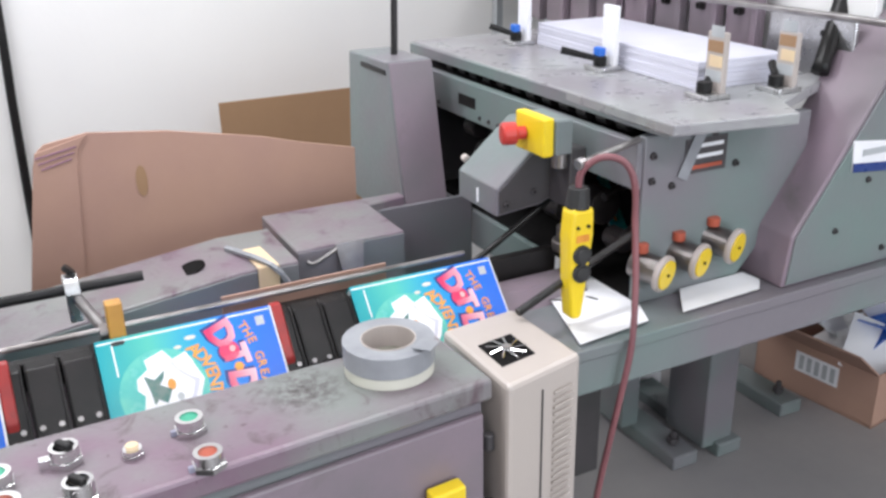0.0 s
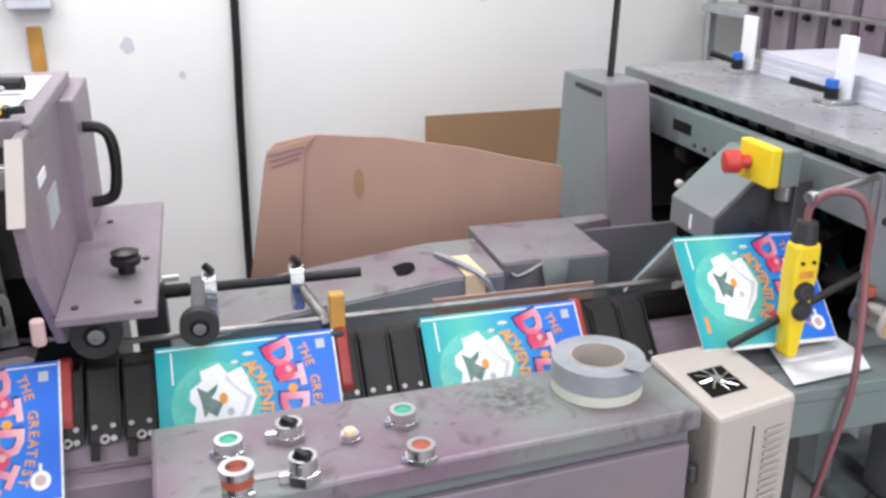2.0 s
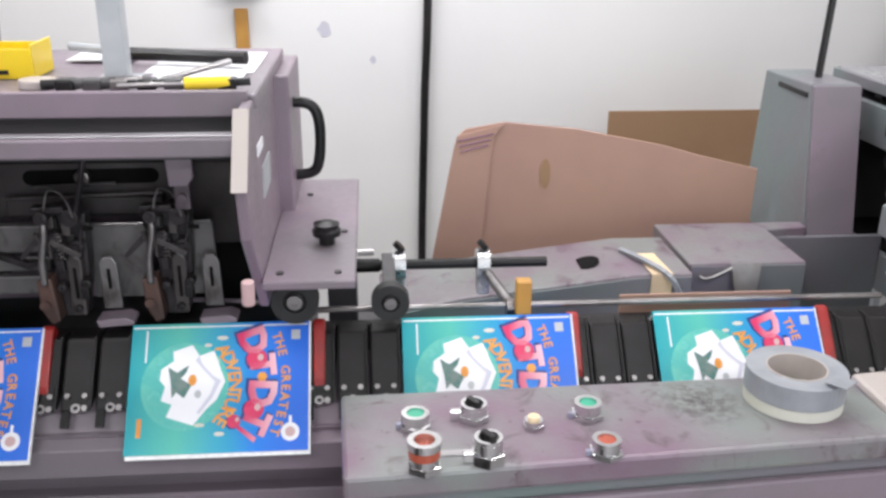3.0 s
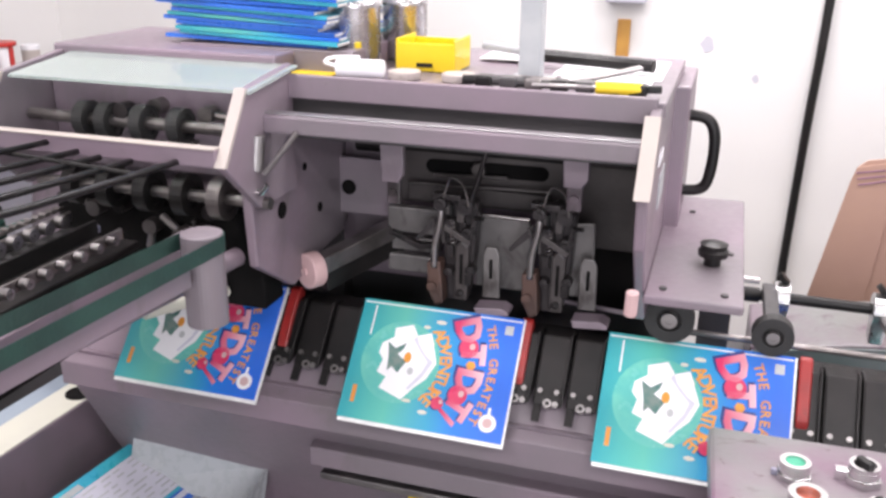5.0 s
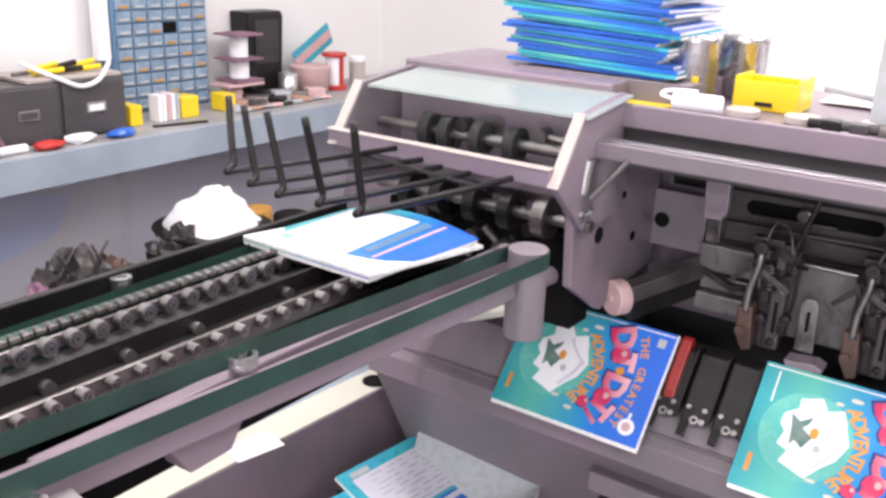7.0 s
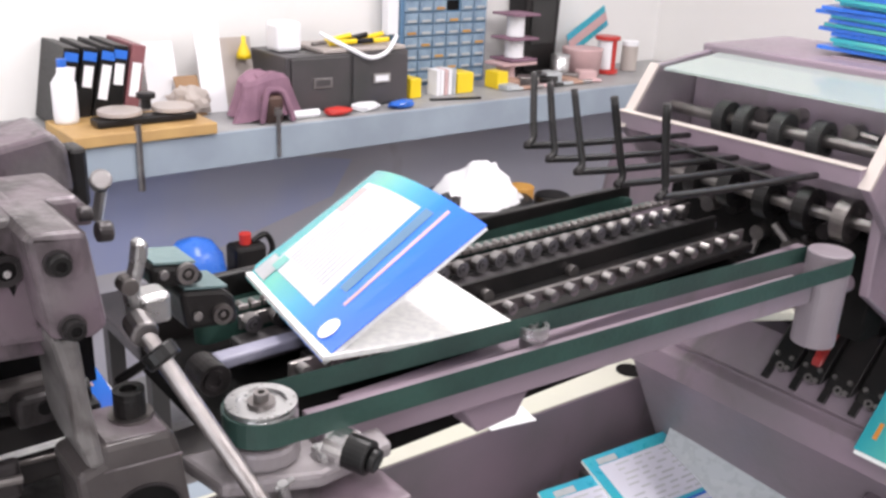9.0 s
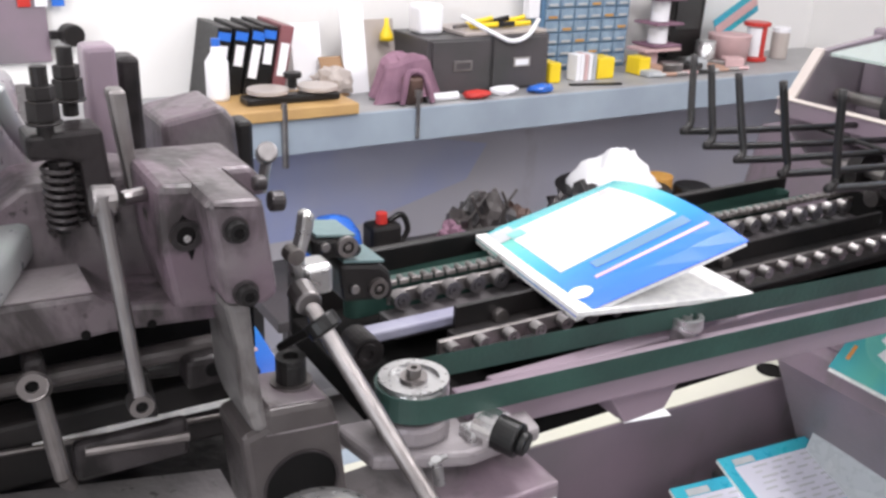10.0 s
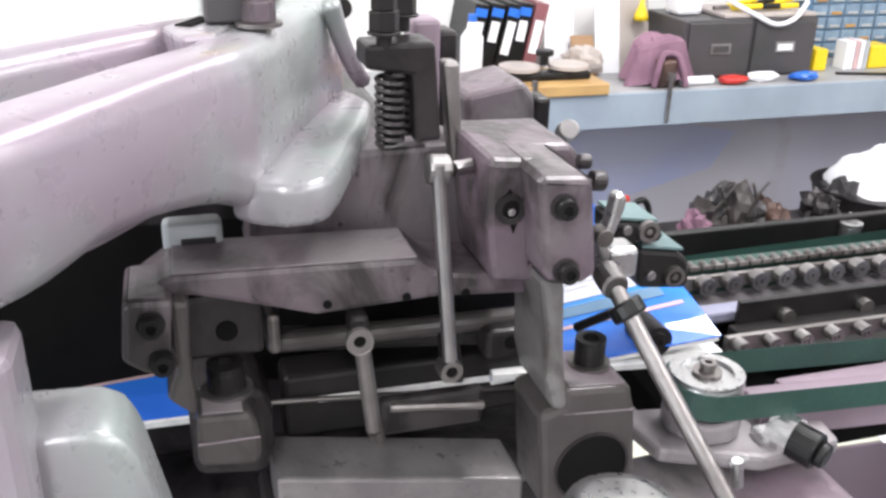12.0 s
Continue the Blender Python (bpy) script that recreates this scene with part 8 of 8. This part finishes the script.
single("yellow_funnel", turned([(0.022, 0), (0.02, 0.015), (0.008, 0.045), (0.006, 0.065)], 16, Matrix.Translation((-2.68, 1.16, BZ + 0.14))), YELLOW, (-2.68, 1.16, BZ), "yellow funnel behind the cloth", "funnel", smooth=True)
for k, (y, x, m, lab) in enumerate(((1.22, -2.44, PAPER, "white glue tube with a black cap"), (1.33, -2.43, RED, "red and white plastic bag"), (1.44, -2.45, PAPER, "white plastic bag with print"), (1.56, -2.43, BLUE, "blue cap and clear wrapper"))):
    single("bench_item", blob(x, y, BZ + 0.014, 0.025, 0.05, 0.014, k + 2, 0.3, 2) if k else rod((x, y - 0.05, BZ + 0.013), (x, y + 0.05, BZ + 0.013), 0.012, 12, bevel=0.002), m, (x, y, BZ), lab, "bench item")

dc = thing("drawer_cabinet", (-2.7, 1.95, BZ), "steel-blue small-parts cabinet with many smoky drawers", "drawer cabinet")
part("case", box(-2.775, -2.705, 1.75, 2.13, BZ + 0.001, BZ + 0.50, 0.003), DRAWER_BLUE, dc)
for r in range(12):
    for c in range(6):
        y, z = 1.762 + 0.0605 * c, BZ + 0.012 + 0.0403 * r
        if (r, c) == (6, 3):
            part("empty_bay", box(-2.705, -2.703, y, y + 0.055, z, z + 0.035, 0), HOLE, dc)
            continue
        d = part("drawer", box(-2.705, -2.696, y, y + 0.055, z, z + 0.035, 0.002), DRAWER_CLEAR, dc)
        part("pull", box(-2.696, -2.692, y + 0.01, y + 0.045, z + 0.005, z + 0.013, 0.001), GREY_PRINT if (r + c) % 4 else ORANGE_WOOD, d)
part("side_panel", box(-2.745, -2.71, 1.70, 1.745, BZ + 0.18, BZ + 0.5, 0.002), PAPER, dc)
for y, w, h, lab in ((1.69, 0.045, 0.065, "small yellow bin"), (1.90, 0.07, 0.07, "yellow open-front bin"), (2.07, 0.05, 0.06, "small yellow bin")):
    b = thing("yellow_bin", (-2.55, y, BZ), lab + " on the bench", "bin", "yellow bins")
    part("body", box(-2.60, -2.53, y - w / 2, y + w / 2, BZ + 0.001, BZ + h, 0.004), YELLOW, b)
for k in range(5):
    y = 1.775 + 0.017 * k
    single("leaflet_pack", box(-2.58, -2.53, y, y + 0.014, BZ + 0.001, BZ + 0.085, 0.001), [PAPER, PAPER, PINK, PAPER, GREY_PRINT][k], (-2.55, y, BZ), "thin pack of printed leaflets standing up", "leaflets", "leaflet packs")
single("black_ruler", box(-0.09, 0.09, -0.008, 0.008, 0, 0.006, 0.001, pose(-2.46, 1.80, BZ + 0.001, 0, 0, 75)), BLACK, (-2.46, 1.8, BZ), "black ruler lying on the bench", "ruler")
single("tin_stack", fuse(rod((-2.66, 2.2, BZ), (-2.66, 2.2, BZ + 0.06), 0.035, 20, bevel=0.002), box(-2.70, -2.6, 2.13, 2.3, BZ + 0.061, BZ + 0.072, 0.002)), PINK, (-2.66, 2.2, BZ), "dusty tin with a card on it", "tin")
ss = thing("tape_stand", (-2.66, 2.23, BZ + 0.073), "dark stand with white rolls", "stand")
for z in (0.075, 0.15, 0.235):
    part("shelf", box(-2.72, -2.60, 2.17, 2.30, BZ + z, BZ + z + 0.008, 0.002), MAROON, ss)
part("roll", rod((-2.66, 2.235, BZ + 0.085), (-2.66, 2.235, BZ + 0.148), 0.035, 20), PAPER, ss)
part("roll", rod((-2.66, 2.235, BZ + 0.16), (-2.66, 2.235, BZ + 0.232), 0.033, 20), PAPER, ss)
bp2 = thing("wall_phone", (-2.74, 2.4, BZ + 0.03), "black dispenser mounted on the wall", "dispenser")
part("body", prism([(2.31, BZ + 0.02), (2.47, BZ + 0.02), (2.48, BZ + 0.29), (2.47, BZ + 0.31), (2.30, BZ + 0.31), (2.30, BZ + 0.27)], "x", -2.775, -2.68, 0.006), BLACK, bp2)
part("front", box(-2.68, -2.674, 2.33, 2.45, BZ + 0.12, BZ + 0.28, 0.004), RUBBER, bp2)
random.seed(9)
for k in range(9):
    y = 2.08 + 0.05 * k
    single("bench_clutter", fuse(box(-0.035, 0.035, -0.03, 0.03, 0, 0.02 + 0.01 * (k % 3), 0.004, pose(-2.52 - 0.03 * (k % 2), y, BZ + 0.001, 0, 0, 30 * k)), rod((-2.50, y - 0.03, BZ + 0.008), (-2.47, y + 0.03, BZ + 0.01), 0.007, 8)), [GREY_PRINT, CARD, DULL_STEEL, PINK, BLACK][k % 5], (-2.52, y, BZ), "small dusty oddment among others on the bench", "oddment", "oddments on the bench")
tb = thing("plastic_tub", (-2.62, 2.56, BZ), "pinkish translucent plastic tub", "tub")
part("tub", turned([(0.06, 0), (0.07, 0.004), (0.078, 0.10), (0.08, 0.105), (0.07, 0.106)], 24, Matrix.Translation((-2.62, 2.56, BZ + 0.001))), PINK, tb, smooth=True)
tb2 = thing("metal_cup", (-2.6, 2.42, BZ), "round metal cup on the bench", "cup")
part("cup", turned([(0.034, 0), (0.036, 0.004), (0.036, 0.09), (0.03, 0.091)], 24, Matrix.Translation((-2.6, 2.42, BZ + 0.001))), ALU, tb2, smooth=True)
rf = thing("red_stand", (-2.62, 2.70, BZ), "red spool stand with a white drum", "stand")
part("drum", rod((-2.62, 2.70, BZ + 0.018), (-2.62, 2.70, BZ + 0.13), 0.036, 24, bevel=0.003), PAPER, rf)
part("base", rod((-2.62, 2.70, BZ + 0.001), (-2.62, 2.70, BZ + 0.018), 0.05, 24, bevel=0.003), RED, rf)
part("top", rod((-2.62, 2.70, BZ + 0.13), (-2.62, 2.70, BZ + 0.145), 0.05, 24, bevel=0.003), RED, rf)
part("post", box(-2.586, -2.578, 2.69, 2.71, BZ + 0.018, BZ + 0.13, 0.002), RED, rf)
jr = thing("white_jar", (-2.62, 2.84, BZ), "cream plastic jar with a white lid", "jar")
part("jar", rod((-2.62, 2.84, BZ + 0.001), (-2.62, 2.84, BZ + 0.10), 0.033, 24, bevel=0.004), CREAM, jr)
part("lid", rod((-2.62, 2.84, BZ + 0.10), (-2.62, 2.84, BZ + 0.12), 0.034, 24, bevel=0.003), PAPER, jr)
fl = thing("flyer", (-2.7, 2.62, BZ + 0.11), "teal and pink flyer leaning over the tub", "flyer")
part("sheet", box(-0.002, 0.002, -0.10, 0.10, -0.05, 0.05, 0, pose(-2.66, 2.62, BZ + 0.165, 35, 15, 0)), CYAN, fl)
part("band", box(0.0022, 0.003, -0.10, 0.10, -0.02, 0.02, 0, pose(-2.66, 2.62, BZ + 0.165, 35, 15, 0)), PINK, fl)
np_ = thing("wall_notice", (-2.76, 0.2, 1.1), "mauve notice board with cards and a red strip", "notice board")
part("panel", box(-2.775, -2.765, 0.10, 0.235, 1.1, 1.6, 0.002), MAUVE_GREY, np_)
part("dark_hook", rod((-2.765, 0.28, 1.17), (-2.72, 0.29, 1.17), 0.028, 16, bevel=0.004), BLACK, np_)
part("hook_arm", box(-2.765, -2.74, 0.235, 0.29, 1.16, 1.18, 0.002), BLACK, np_)
for k in range(3):
    part("card", box(-2.764, -2.76, 0.17 + 0.04 * k, 0.2 + 0.04 * k, 1.24, 1.3, 0), [RED, PAPER, BLUE][k], np_)

# ---- clutter on the floor under the bench and behind the conveyor ----
tl = thing("low_trolley", (-2.2, 1.3, 0), "low dark trolley standing under the bench front", "trolley")
part("top", box(-2.38, -2.02, 0.55, 2.15, 0.58, 0.61, 0.004), DARK_GREY, tl)
for x, y in ((-2.34, 0.6), (-2.06, 0.6), (-2.34, 2.1), (-2.06, 2.1)):
    part("leg", box(x - 0.02, x + 0.02, y - 0.02, y + 0.02, 0, 0.58, 0.002), DARK_GREY, tl)
bk = thing("blue_helmet", (-2.25, 0.79, 0.611), "round blue plastic helmet on the trolley", "helmet")
part("shell", turned([(0.075, 0), (0.078, 0.03), (0.07, 0.075), (0.045, 0.11), (0.0, 0.125)], 28, Matrix.Translation((-2.25, 0.79, 0.64))), BLUE, bk, smooth=True)
part("rim", rod((-2.25, 0.79, 0.612), (-2.25, 0.79, 0.64), 0.085, 28, bevel=0.004), BLACK, bk)
# added patch that paints the soft bluish light on the panel
single("blue_glow_patch", sheet([(-2.7635, -0.2, 0.50), (-2.7635, 1.05, 0.50), (-2.7635, 1.52, 0.62), (-2.7635, 1.60, 0.74), (-2.7635, 1.28, 0.80), (-2.7635, 0.95, 0.78), (-2.7635, 0.5, 0.84), (-2.7635, -0.2, 0.86)], 0.001), BLUE_GLOW, (-2.763, 0.7, 0.5), "patch of bluish light painted on the panel under the bench", "plastic sheet")
jc = thing("jerrycan", (-2.25, 0.93, 0.611), "small dark bottle with a red cap", "bottle")
part("body", box(-2.29, -2.22, 0.89, 0.98, 0.612, 0.72, 0.012), BLACK, jc)
part("cap", rod((-2.25, 0.93, 0.72), (-2.25, 0.93, 0.75), 0.016, 16, bevel=0.002), RED, jc)
part("handle", tube([(-2.25, 0.95, 0.72), (-2.25, 0.99, 0.735), (-2.25, 1.01, 0.69), (-2.25, 0.985, 0.65)], 0.008, 8), BLACK, jc, smooth=True)
random.seed(77)
RAGS = ((1.14, 0.045, MAROON), (1.18, 0.060, BROWN_PLATE), (1.22, 0.074, DARK_GREY), (1.255, 0.078, BROWN_PLATE), (1.285, 0.064, RUST), (1.315, 0.054, DARK_GREY), (1.345, 0.054, RUST), (1.385, 0.044, RUST), (1.55, 0.055, CAST_DARK), (1.60, 0.075, DARK_GREY))
for k, (y, h, cloth_material) in enumerate(RAGS):
    single("rag", blob(-2.24 + random.uniform(-0.03, 0.03), y, 0.606 + h, 0.05, 0.040 + 0.12 * (h - 0.05), h, k + 20, 0.65, 3), cloth_material, (-2.24, y, 0.61), "crumpled dark oily rag on the trolley", "rag", "rags on the trolley")
for k in range(4):
    p = Vector((-2.22, 1.18 + 0.05 * k, 0.69))
    single("scrap_rod", rod(p, p + Vector((0.02, 0.05 * (-1) ** k, 0.085)), 0.004, 8), DULL_STEEL, p, "thin scrap rod stuck among the rags", "scrap rod", "scrap")
bg = thing("waste_bag", (-2.25, 1.72, 0.611), "white plastic bag bulging from a black bin", "waste bin")
part("bin", turned([(0.13, 0), (0.15, 0.01), (0.175, 0.1), (0.18, 0.105), (0.16, 0.107)], 28, Matrix.Translation((-2.25, 1.73, 0.611))), BLACK, bg)
cone = blob(0, 0, 0, 0.15, 0.17, 0.10, 41, 0.25, 4)
for v in cone.verts:
    if v.co.z > 0:
        v.co.x *= 1 - 4.2 * v.co.z
        v.co.y *= 1 - 4.2 * v.co.z
        v.co.z *= 1.5
    v.co += Vector((-2.25, 1.73, 0.69))
part("bag", cone, PAPER, bg, "white plastic bag", True)
single("brown_cup", rod((-2.25, 1.92, 0.611), (-2.25, 1.92, 0.73), 0.045, 20, bevel=0.004), ORANGE_WOOD, (-2.25, 1.92, 0.611), "brown cup beside the waste bag", "cup")
single("black_pot", rod((-2.2, 2.02, 0.611), (-2.2, 2.02, 0.70), 0.06, 24, bevel=0.01), BLACK, (-2.2, 2.02, 0.611), "black pot with a pale label", "pot")
single("mauve_guard", prism([(2.25, 0.0), (2.75, 0.0), (2.72, 0.84), (2.42, 0.84)], "x", -2.3, -1.9, 0.01), MAUVE_GREY, (-2.1, 2.5, 0), "mauve sheet-metal machine guard", "guard")

motions()
